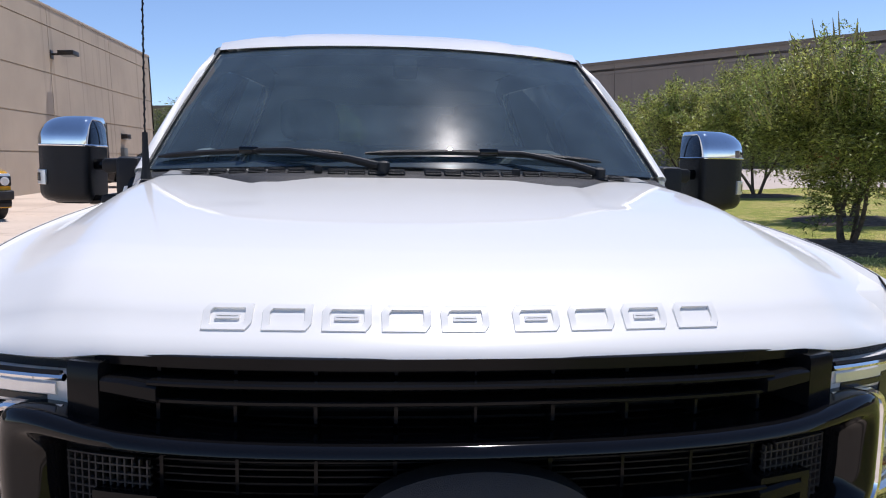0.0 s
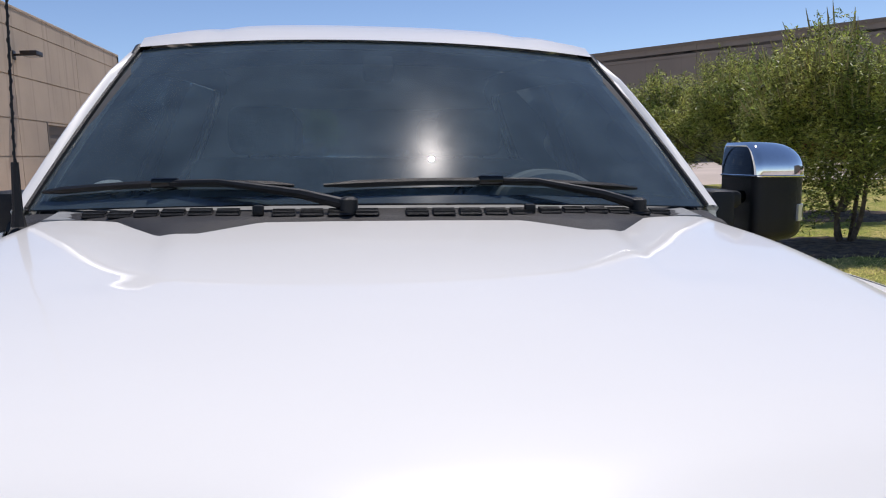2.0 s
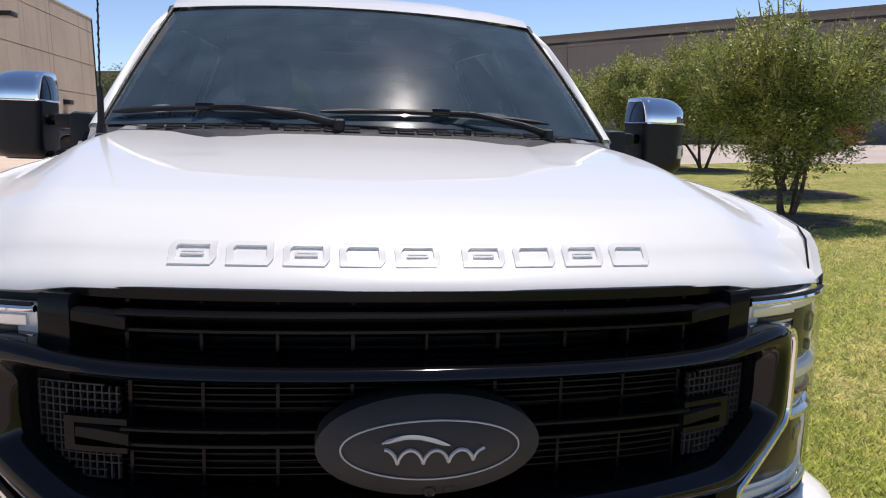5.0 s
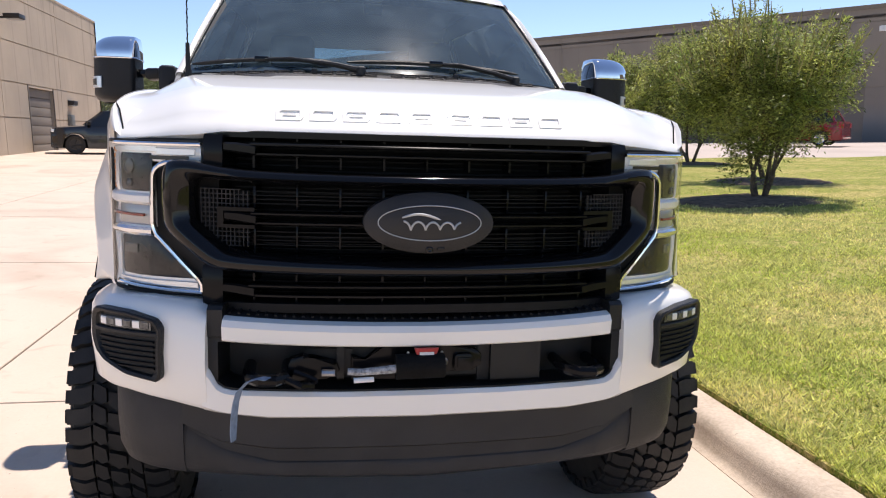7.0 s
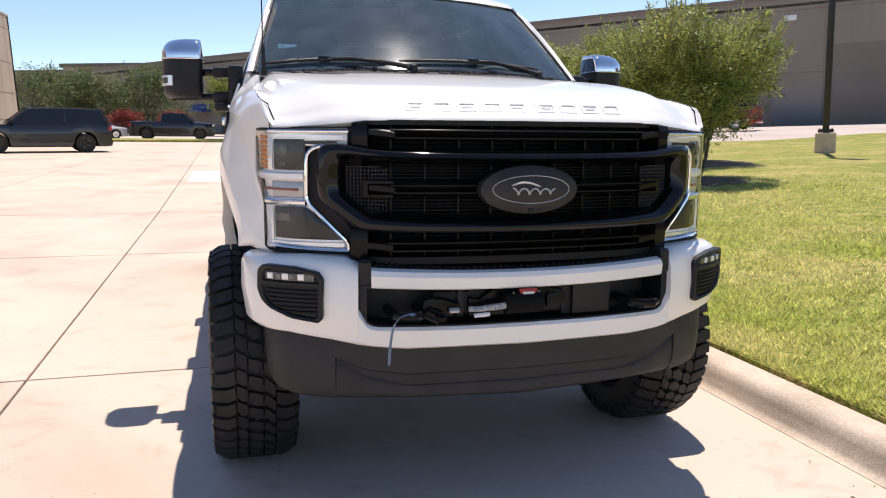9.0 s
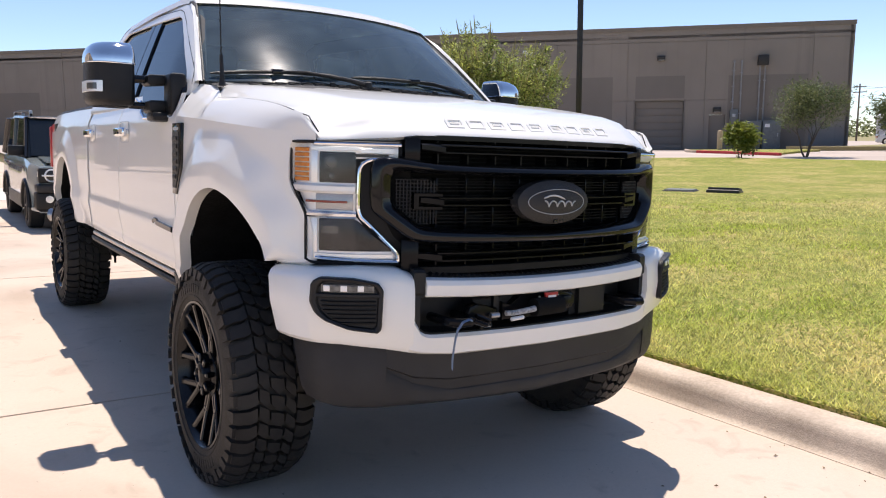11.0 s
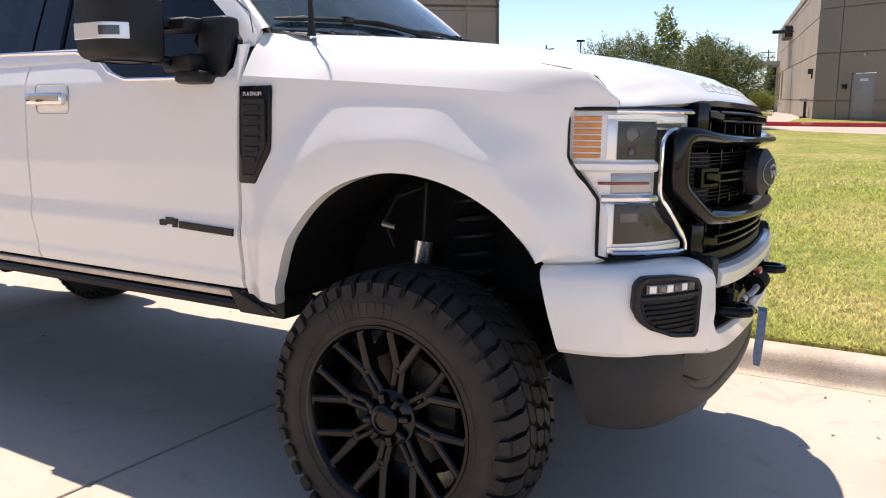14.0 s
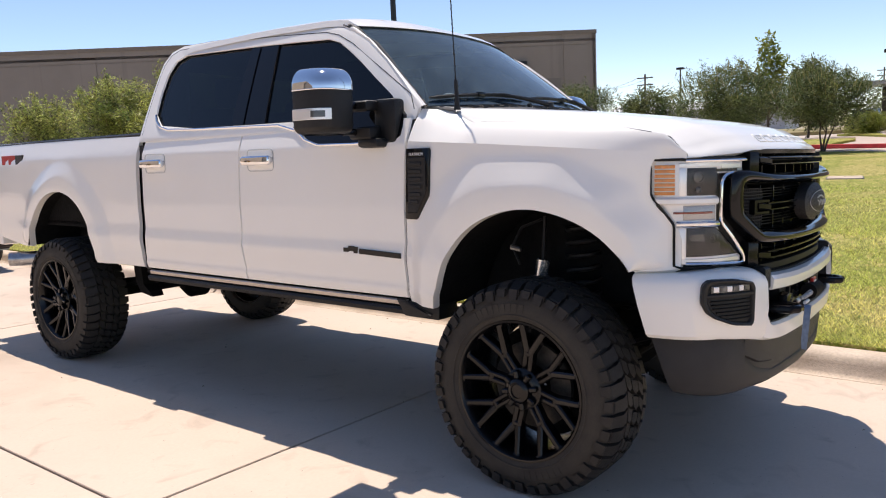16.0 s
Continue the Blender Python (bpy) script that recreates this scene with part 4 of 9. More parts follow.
# small white sticker inside the glass
bm = bmesh.new()
ring = [ws_point(-0.80 + 0.050 * math.cos(t), 0.115 + 0.028 * math.sin(t), -0.006) for t in (2 * math.pi * i / 24 for i in range(24))]
bm.faces.new([bm.verts.new(p) for p in ring])
bmesh.ops.solidify(bm, geom=bm.faces[:], thickness=0.001)
part("sticker", bm, WHITEMARK, screen, "small white oval sticker")

# body-coloured pillars beside the glass
def a_pillar(k):
    bm = bmesh.new()
    rows = []
    for i in range(17):
        v = i / 16
        p = ws_point(k * 1.0, v)
        q = Vector((0, 0, 0))
        y, z = lerp(v, (0, 1.545), (0.25, 1.68), (0.5, 1.82), (0.75, 1.98), (1, 2.20)), lerp(v, (0, 1.65), (0.25, 1.785), (0.5, 1.915), (0.75, 2.04), (1, 2.14))
        o = Vector((k * (upper_x(z, y) + 0.002), y, z))
        mid = p.lerp(o, 0.5) + Vector((k * 0.012, -0.012, 0.010))
        rows.append([p + Vector((-k * 0.01, 0.02, -0.02)), p + Vector((k * 0.003, 0, 0.002)), p.lerp(mid, 0.5) + Vector((k * 0.004, -0.003, 0.003)), mid, mid.lerp(o, 0.5) + Vector((k * 0.004, -0.003, 0.003)), o, o + Vector((-k * 0.03, 0.02, -0.01))])
    loft(bm, rows)
    part("pillar", bm, WHITE, truck, "", 40)
    bm = bmesh.new()
    tube(bm, [ws_point(k * 1.005, v, 0.004) for v in [j / 10 for j in range(11)]], 0.007, 6)
    part("screen_seal", bm, BLACKPLASTIC, truck)
    # black channel end on the roof
    bm = bmesh.new()
    tube(bm, [(k * 0.728, 2.070, 2.098), (k * 0.722, 2.125, 2.122), (k * 0.712, 2.21, 2.146)], [0.009, 0.018, 0.007], 8)
    part("roof_channel_cap", bm, BLACKPLASTIC, truck)


both(a_pillar)


def roof_z(x, y):
    u = abs(x) / 0.71
    crown = flow(y, (1.96, 2.149), (2.15, 2.213), (2.45, 2.256), (2.8, 2.268), (3.2, 2.264), (3.55, 2.253), (3.77, 2.226))
    return crown - (0.050 + 0.028 * ease(y, (2.1, 0), (2.6, 1))) * u ** 3 - 0.006 * ease(u, (0.60, 0), (0.64, 1), (0.70, 1), (0.74, 0))


bm = bmesh.new()
rows = []
for j in range(25):
    v = j / 24
    row = []
    for i in range(37):
        x = -0.715 + 1.43 * i / 36
        y0 = ws_top(x * 0.98).y - 0.004
        y = y0 + (3.77 - y0) * v
        z = roof_z(x, y) if j else ws_top(x * 0.98).z + 0.006
        row.append(Vector((x, y, z)))
    # the edges turn down into the rain channels
    row.insert(0, Vector((row[0].x - 0.012, row[0].y, row[0].z - 0.035)))
    row.append(Vector((row[-1].x + 0.012, row[-1].y, row[-1].z - 0.035)))
    rows.append(row)
rows.append([Vector((p.x, 3.805, p.z - 0.022)) for p in rows[-1]])
rows.append([Vector((p.x, 3.828, p.z - 0.05)) for p in rows[-1]])
loft(bm, rows)
part("roof", bm, WHITE, truck, "white cab roof", 50)
both(lambda k: part("roof_channel", tube(bmesh.new(), [(k * upper_x(z, y) * 0.99, y, z - 0.001) for y, z in ((2.24, 2.141), (2.55, 2.164), (2.95, 2.181), (3.38, 2.193), (3.68, 2.195))], 0.0035, 6), BLACKPLASTIC, truck))

# rear wall of the cab with its window
def rear_y(z):
    return lerp(z, (1.0, 3.80), (1.62, 3.825), (2.05, 3.805), (2.18, 3.79))


def rear_strip(inner, outer, zs):
    """A slab of the raked rear wall; inner and outer give its x at a height."""
    bm = bmesh.new()
    rows = [[(inner(z), rear_y(z), z), (outer(z), rear_y(z), z), (outer(z), rear_y(z) + 0.03, z), (inner(z), rear_y(z) + 0.03, z)] for z in zs]
    return loft(bm, rows, True, True)


def half_in(z):
    return upper_x(z) - 0.03


part("cab_rear", rear_strip(lambda z: -half_in(max(z, 1.5)), lambda z: half_in(max(z, 1.5)), [1.0, 1.3, 1.62]), WHITE, truck)
for k in (-1, 1):
    part("rear_pillar", rear_strip(lambda z: k * 0.58, lambda z: k * half_in(z), [1.62, 1.75, 1.9, 2.05]), WHITE, truck)
part("roof_beam", rear_strip(lambda z: -half_in(z), lambda z: half_in(z), [2.05, 2.10, 2.15]), WHITE, truck)
p = part("rear_screen", rear_strip(lambda z: -0.58, lambda z: 0.58, [1.62, 1.83, 2.05]), REARGLASS, truck, "clear rear window")
p.visible_shadow = False

# -- cabin: floor, dashboard, seats, wheel --
bm = bmesh.new()
box(bm, -0.88, 0.88, 1.35, 3.60, 0.92, 0.98)
part("cabin_floor", bm, CABIN, truck)
bm = bmesh.new()
prism(bm, [(1.38, 1.10), (1.38, 1.655), (1.55, 1.672), (1.80, 1.655), (1.92, 1.60), (1.95, 1.45), (1.80, 1.10)], -0.78, 0.78, "x", 0.02, 3)
dash = part("dashboard", bm, CABIN, truck, "grey dashboard")
bm = bmesh.new()
loft(bm, [[(0.50 + 0.165 * f * math.cos(a), y, 1.645 + 0.115 * f * math.sin(a)) for a in [math.pi * i / 20 for i in range(21)]] for y, f in ((1.78, 0.55), (1.785, 0.90), (1.80, 1.0), (1.93, 1.0), (1.94, 0.92), (1.945, 0.6))], True, True)
part("instrument_hood", bm, CABIN, dash)
bm = bmesh.new()
rings = []
for i in range(25):
    a = 2 * math.pi * i / 24
    rings.append(Vector((0.41 + 0.185 * math.cos(a), 2.06 + 0.07 * math.sin(a), 1.56 + 0.17 * math.sin(a))))
tube(bm, rings, 0.016, 8, False)
tube(bm, [(0.23, 2.06, 1.56), (0.41, 2.03, 1.54), (0.59, 2.06, 1.56)], 0.02, 8)
tube(bm, [(0.41, 1.90, 1.52), (0.41, 2.05, 1.55)], 0.03, 8)
part("steering_wheel", bm, BLACKPLASTIC, truck)


def seat(x, y, w):
    bm = bmesh.new()
    box(bm, x - w / 2, x + w / 2, y, y + 0.50, 1.05, 1.22, 0.05, 3)
    s = part("seat_cushion", bm, CABIN, truck)
    bm = bmesh.new()
    box(bm, x - w / 2, x + w / 2, -0.08, 0.08, 0.0, 0.62, 0.06, 3)
    bmesh.ops.transform(bm, matrix=Matrix.Translation((0, y + 0.52, 1.18)) @ Matrix.Rotation(radians(-12), 4, "X"), verts=bm.verts)
    part("seat_back", bm, CABIN, s)
    bm = bmesh.new()
    for hx in ([x] if w < 0.8 else [x - 0.42, x + 0.42]):
        box(bm, hx - 0.13, hx + 0.13, y + 0.58, y + 0.68, 1.80, 1.99, 0.045, 3)
        tube(bm, [(hx - 0.05, y + 0.63, 1.72), (hx - 0.05, y + 0.63, 1.82)], 0.008, 6)
        tube(bm, [(hx + 0.05, y + 0.63, 1.72), (hx + 0.05, y + 0.63, 1.82)], 0.008, 6)
    part("headrest", bm, CABIN, s)


seat(-0.41, 2.05, 0.55)
seat(0.41, 2.05, 0.55)
seat(0.0, 2.92, 1.45)

# -- hood --
def lip_y(x):
    return flow(abs(x), (-0.345, 0.078), (0.0, 0.050), (0.345, 0.078), (0.53, 0.106), (0.66, 0.152), (0.75, 0.205), (0.85, 0.270), (0.90, 0.31))


def hood_top(x, y):
    a = abs(x)
    crown = flow(y, (0.08, 1.496), (0.22, 1.530), (0.42, 1.566), (0.75, 1.612), (1.10, 1.646), (1.50, 1.676))
    hh = hood_half(y)
    e = edge_z(y)
    wide = ease(y, (0.2, 0.675), (1.20, 0.805))
    z = crown - 0.010 * (a / 0.6) ** 2
    fall = max(0.0, crown - 0.014 - e)
    z -= flow(a, (wide - 0.08, 0.0), (wide - 0.02, fall * 0.07), (wide + 0.30 * (hh - wide), fall * 0.52), (wide + 0.66 * (hh - wide), fall * 0.93), (hh, fall))
    # the middle dome: its edges run forward from the cowl and fade out
    rim = lerp(y, (0.70, 0.385), (1.25, 0.470))
    s = ease(a, (rim - 0.012, 0.0), (rim + 0.022, 1.0), (rim + 0.05, 1.0), (rim + 0.20, 0.0)) * ease(y, (0.70, 0.0), (0.80, 0.6), (1.15, 1.0))
    return z - 0.0045 * s


def hood_rear(x):
    a = abs(x)
    return lerp(a, (0.0, 1.245), (0.285, 1.25), (0.395, 1.135), (0.475, 1.145), (0.60, 1.335), (0.80, 1.405), (0.825, 1.365), (0.86, 1.262), (0.89, 1.205))


bm = bmesh.new()
rows = []
offs = [0.0, 0.003, 0.010, 0.024, 0.042, 0.062, 0.085, 0.112, 0.145, 0.19, 0.25]
for j in range(-1, 11 + 30):
    row = []
    for i in range(121):
        u = -1 + 2 * i / 120
        u = math.copysign(abs(u) ** 0.92, u)
        x0 = u * 0.85
        y0 = lip_y(x0)
        if j < 11:
            d = offs[max(j, 0)]
            y = y0 + d
        else:
            yr = hood_rear(u * 0.89)
            y = y0 + 0.25 + (yr - y0 - 0.25) * (j - 10) / 30
            d = 1
        x = u * hood_half(y)
        top = hood_top(x, y)
        lip = lerp(abs(x), (0.0, 1.422), (0.55, 1.418), (0.62, 1.408), (0.86, 1.391))
        kf = ease(d, (0.0, 0.0), (0.006, 0.16), (0.030, 0.36), (0.085, 0.72), (0.16, 0.94), (0.25, 1.0)) if d < 1 else 1.0
        z = lip + (top - lip) * kf
        if j == -1:
            y, z = y + 0.03, z - 0.012
        row.append(Vector((x, y, z)))
    rows.append(row)
rows.append([Vector((p.x, p.y + 0.004, p.z - 0.02)) for p in rows[-1]])
loft(bm, rows)
hood = part("hood", bm, WHITE, truck, "white domed hood with an embossed front edge", 50)


# dark shut line between the hood and the fenders
for k in (-1, 1):
    line = [Vector((k * 0.838, 0.285, 1.412)), Vector((k * 0.858, 0.334, 1.474))]
    line += [Vector((k * (hood_half(y) + 0.004), y, edge_z(y) - 0.0025)) for y in [0.40 + 0.79 * i / 20 for i in range(21)]]
    bm = bmesh.new()
    tube(bm, line, 0.0024, 5)
    part("shut_line", bm, DARK, hood, "dark gap beside the hood")


def hood_front(x, z):
    """The y of the hood's front face at a height."""
    y0 = lip_y(x)
    lo, hi = y0, y0 + 0.25
    for _ in range(30):
        y = (lo + hi) / 2
        d = y - y0
        top = hood_top(x, y)
        zz = 1.422 + (top - 1.422) * ease(d, (0.0, 0.0), (0.006, 0.16), (0.030, 0.36), (0.085, 0.72), (0.16, 0.94), (0.25, 1.0))
        if zz < z:
            lo = y
        else:
            hi = y
    return (lo + hi) / 2


# nine embossed plates across the front edge: plain slotted blocks with cut corners
def emboss(outer, inner, n=56):
    """A raised flat ring on the hood's front face, between two outlines of (x, z)."""
    a = resample([Vector((*p, 0)) for p in outer], n, True)
    b = resample([Vector((*p, 0)) for p in inner], n, True)
    rows = []
    for f, o in ((0.0, -0.002), (0.14, 0.0019), (0.86, 0.0019), (1.0, -0.002)):
        rows.append([Vector((q.x, hood_front(q.x, q.y) - o, q.y + o * 0.8)) for q in (u.lerp(v, f) for u, v in zip(a, b))])
    return loft(bmesh.new(), rows, True)


x = -0.412
for group in (5, 4):
    for i in range(group):
        w, z0, z1, c = 0.078, 1.4515, 1.4860, 0.009
        outer = [(x, z0), (x + w - c, z0), (x + w, z0 + c), (x + w, z1), (x + c, z1), (x, z1 - c)]
        inner = [(x + 0.014, z0 + 0.0075), (x + w - 0.018, z0 + 0.0075), (x + w - 0.014, z0 + 0.0125), (x + w - 0.014, z1 - 0.0075), (x + 0.018, z1 - 0.0075), (x + 0.014, z1 - 0.0125)]
        plate = part("embossed_plate", emboss(outer, inner), WHITE, hood, "", 50)
        if i % 2 == 0:
            zm = (z0 + z1) / 2
            part("embossed_bar", emboss([(x + 0.020, zm - 0.0036), (x + w - 0.020, zm - 0.0036), (x + w - 0.020, zm + 0.0036), (x + 0.020, zm + 0.0036)], [(x + 0.022, zm - 0.0002), (x + w - 0.022, zm - 0.0002), (x + w - 0.022, zm + 0.0002), (x + 0.022, zm + 0.0002)], 28), WHITE, hood, "", 50)
        x += 0.0905
    x += 0.022

# cowl: a grey plastic panel with slots, between hood and glass
bm = bmesh.new()
rows = []
for j in range(9):
    row = []
    for i in range(65):
        u = -1 + 2 * i / 64
        x = u * 0.835
        y0, y1 = hood_rear(x) - 0.03, ws_base(x * 0.93).y + 0.01
        y1 = max(y1, y0 + 0.05)
        z0 = hood_top(x, min(y0, 1.45)) - 0.010
        z1 = ws_base(x * 0.93).z - 0.012
        f = j / 8
        row.append(Vector((x, y0 + (y1 - y0) * f, z0 + (z1 - z0) * ease(f, (0, 0), (0.5, 0.75), (1, 1)))))
    rows.append(row)
loft(bm, rows)
cowl = part("cowl", bm, GREYPLASTIC, truck, "charcoal plastic cowl with rows of slots", 50)


def cowl_z(x, y):
    y0, y1 = hood_rear(x) - 0.03, ws_base(x * 0.93).y + 0.01
    z0, z1 = hood_top(x, min(y0, 1.45)) - 0.010, ws_base(x * 0.93).z - 0.012
    f = (y - y0) / max(0.05, y1 - y0)
    return z0 + (z1 - z0) * ease(f, (0, 0), (0.5, 0.75), (1, 1))


slot = bmesh.new()
box(slot, -0.026, 0.026, -0.018, 0.018, -0.004, 0.003, 0.003, 1)
for r in range(3):
    box(slot, -0.024, 0.024, -0.012 + 0.010 * r, -0.008 + 0.010 * r, 0.003, 0.007)
slot = finish(slot)
slot.materials.append(BLACKPLASTIC)
for x in [-0.66, -0.60, -0.54, -0.48, -0.42, -0.36, -0.24, -0.18, -0.12, -0.06, 0.05, 0.11, 0.17, 0.23, 0.29, 0.36, 0.42, 0.48, 0.54, 0.60, 0.66]:
    y = ws_base(x).y - 0.055
    ob = part("slot", slot, None, cowl)
    ob.location = (x, y, cowl_z(x, y) + 0.004)
    ob.rotation_euler = (radians(12), 0, 0)


def wiper(pivot_x, tip_x, elbow, name="wiper"):
    """A wiper arm and blade that lie along the foot of the glass."""
    base = Vector((pivot_x, ws_base(pivot_x).y - 0.05, cowl_z(pivot_x, ws_base(pivot_x).y - 0.05) + 0.02))
    def g_at(x, v):
        u = x / 0.76
        return ws_point(u, v, 0.014)
    arm_end = g_at(elbow, 0.085)
    bm = bmesh.new()
    tube(bm, [base, base.lerp(arm_end, 0.25) + Vector((0, 0, 0.012)), base.lerp(arm_end, 0.7) + Vector((0, -0.004, 0.016)), arm_end], [0.013, 0.011, 0.008, 0.007], 8)
    w = part(name, bm, BLACKPLASTIC, truck, "black wiper arm with its blade")
    bm = bmesh.new()
    half = (elbow - tip_x)
    pts = [g_at(tip_x + 2 * half * t, 0.060 + 0.02 * math.sin(math.pi * t)) for t in [i / 12 for i in range(13)]]
    tube(bm, pts, [0.004] + [0.009] * 11 + [0.004], 6)
    part("blade", bm, BLACKPLASTIC, w)
    bm = bmesh.new()
    box(bm, -0.03, 0.03, -0.014, 0.014, -0.012, 0.012, 0.005)
    bmesh.ops.transform(bm, matrix=Matrix.Translation(arm_end), verts=bm.verts)
    part("blade_clip", bm, BLACKGLOSS, w)
    bm = bmesh.new()
    spin(bm, [(-0.02, 0.020), (0.012, 0.020), (0.018, 0.012), (0.018, 0.0)], base, "z", 16)
    part("pivot_cap", bm, BLACKPLASTIC, w)


wiper(-0.10, -0.74, -0.47)
wiper(0.60, -0.14, 0.215)
for x in (-0.295, 0.31):
    y = ws_base(x).y - 0.06
    bm = bmesh.new()
    box(bm, x - 0.012, x + 0.012, y - 0.01, y + 0.01, cowl_z(x, y), cowl_z(x, y) + 0.022, 0.004)
    part("washer_nozzle", bm, BLACKPLASTIC, cowl)

# antenna: a rubber foot and a wound whip
bm = bmesh.new()
foot = Vector((-0.815, 1.375, 1.640))
tube(bm, [foot, foot + Vector((0, 0, 0.035)), foot + Vector((-0.002, 0.005, 0.14))], [0.017, 0.011, 0.008], 10)
ant = part("antenna", bm, BLACKPLASTIC, truck, "black whip antenna")
bm = bmesh.new()
tube(bm, [foot + Vector((-0.002 - 0.004 * t, 0.005 + 0.03 * t, 0.14 + 0.62 * t)) for t in [i / 8 for i in range(9)]], 0.0028, 6)
turns = []
for i in range(181):
    t = i / 180
    a = t * 2 * math.pi * 18
    turns.append(foot + Vector((-0.002 - 0.004 * t + 0.0034 * math.cos(a), 0.005 + 0.03 * t + 0.0034 * math.sin(a), 0.14 + 0.62 * t)))
tube(bm, turns, 0.0012, 4)
part("whip", bm, BLACKPLASTIC, ant)

# -- headlamps --
LAMP = Curve([(0.0, 0.04), (0.40, 0.078), (0.60, 0.122), (0.72, 0.164), (0.80, 0.209), (0.855, 0.265), (0.882, 0.32), (0.894, 0.40), (0.90, 0.46)])


def lamp_s(x):
    return LAMP.s_of(x)


S_CORNER = lamp_s(0.862)
S_SIDE = S_CORNER + 0.122


def headlamp(k):
    def sink(z):
        return z - ease(z, (1.16, 0.0), (1.38, 0.013))

    def st(parent, name, s0, s1, lo, hi, front, back, material, label="", n=10, soft=0.003, height=0.03):
        bm = bmesh.new()
        LAMP.strip(bm, k * s0, k * s1, (lambda s: sink(lo(abs(s)))) if callable(lo) else sink(lo), (lambda s: sink(hi(abs(s)))) if callable(hi) else sink(hi), slab(front, back, soft, height), n)
        return part(name, bm, material, parent, label)

    s_in, s_mid = lamp_s(0.612), lamp_s(0.750)
    flare = lambda s: lerp(s, (s_in, 1.004), (lamp_s(0.64), 1.018), (lamp_s(0.70), 1.068), (s_mid, 1.135))
    floor = lambda s: lerp(s, (s_in, 0.968), (s_mid, 0.976), (S_CORNER, 0.982), (S_CORNER + 0.03, 0.984), (S_CORNER + 0.0301, 1.135), (S_SIDE, 1.255))
    lamp = st(truck, "headlamp", s_in, s_mid + 0.002, 0.968, lambda s: flare(s), -0.012, -0.10, LAMPSILVER, "large headlamp with a silver bezel, amber side reflector and smoked lenses", 12)
    st(lamp, "bezel", s_in, s_mid + 0.002, 1.343, 1.398, -0.010, -0.09, LAMPSILVER, "", 12)
    st(lamp, "lamp_body", s_mid, S_SIDE, floor, 1.398, -0.012, -0.10, LAMPSILVER, "", 24)
    # smoked main lens, upper
    up = st(lamp, "upper_lens", lamp_s(0.750), lamp_s(0.852), 1.252, 1.366, -0.009, -0.05, LAMPDARK, "dark smoked lens", 8)
    for zc, rr in ((1.318, 0.022), (1.270, 0.012)):
        q, nrm = LAMP.at(k * lamp_s(0.822))
        turn = Matrix.Translation(q + nrm * -0.009 + Vector((0, 0, zc))) @ nrm.to_track_quat("Z", "Y").to_matrix().to_4x4()
        bm = spin(bmesh.new(), [(0.0, rr), (0.004, rr), (0.005, rr * 0.86), (0.002, rr * 0.80), (0.004, rr * 0.5), (0.005, 0.0)], (0, 0, 0), "z", 24)
        bmesh.ops.transform(bm, matrix=turn, verts=bm.verts)
        part("projector", bm, LENSGREY, up, "round grey projector")
    st(up, "lens_arm", lamp_s(0.645), lamp_s(0.757), 1.349, 1.361, -0.008, -0.05, LAMPDARK, "", 8, 0.002)
    # lower lens with its slanted edge
    low = st(lamp, "lower_lens", lamp_s(0.630), lamp_s(0.852), 1.010, lambda s: lerp(s, (lamp_s(0.630), 1.016), (lamp_s(0.745), 1.120), (lamp_s(0.76), 1.126)), -0.009, -0.05, LAMPDARK, "dark smoked lens", 14)
    st(low, "projector", lamp_s(0.800), lamp_s(0.842), 1.070, 1.098, -0.006, -0.009, LENSGREY, "", 6, 0.002)
    # light guides: pale bars round the lenses
    st(lamp, "light_guide", lamp_s(0.628), lamp_s(0.735), 1.362, 1.382, -0.005, -0.03, LAMPGREY, "pale light guide bar", 10)
    st(lamp, "light_guide", lamp_s(0.735), S_CORNER + 0.014, 1.370, 1.385, -0.005, -0.03, LAMPGREY, "", 8)
    st(lamp, "light_guide", lamp_s(0.855), S_CORNER + 0.014, 1.252, 1.368, -0.005, -0.03, LAMPGREY, "", 3)
    st(lamp, "light_guide", lamp_s(0.625), S_CORNER, 0.984, 1.002, -0.005, -0.03, LAMPGREY, "", 12)
    st(lamp, "light_guide", lamp_s(0.855), S_CORNER + 0.014, 1.002, 1.125, -0.005, -0.03, LAMPGREY, "", 3)
    # chrome cross bars and the middle bay
    st(lamp, "cross_bar", lamp_s(0.752), S_SIDE - 0.012, 1.214, 1.246, 0.004, -0.03, LAMPSILVER, "bright cross bar", 16, 0.007, 0.03)
    st(lamp, "cross_bar", lamp_s(0.748), S_CORNER + 0.024, 1.124, 1.149, 0.006, -0.03, CHROME, "chrome cross bar", 12, 0.008, 0.025)
    bay = st(lamp, "signal_bay", lamp_s(0.757), S_CORNER - 0.004, 1.152, 1.212, -0.009, -0.04, BAYGREY, "", 8)
    st(bay, "signal_bar", lamp_s(0.775), S_CORNER + 0.035, 1.178, 1.186, 0.000, -0.02, SIGNALRED, "thin amber signal bar", 10, 0.002, 0.01)
    # amber reflector of six bars on the side
    for i in range(7):
        z = 1.256 + 0.0183 * i
        st(lamp, "amber_reflector", S_CORNER + 0.030, S_SIDE - 0.014, z, z + 0.0132, -0.006, -0.03, AMBER, "amber side reflector bar", 6, 0.002, 0.015)
    # clear outer lens
    bm = bmesh.new()
    rows = []
    for i in range(29):
        s = s_mid + (S_SIDE - 0.004 - s_mid) * i / 28
        p, nrm = LAMP.at(k * s)
        rows.append([p + nrm * 0.008 + Vector((0, 0, z)) for z in (floor(s) + 0.004, 1.2, 1.3, 1.383)])
    loft(bm, rows)
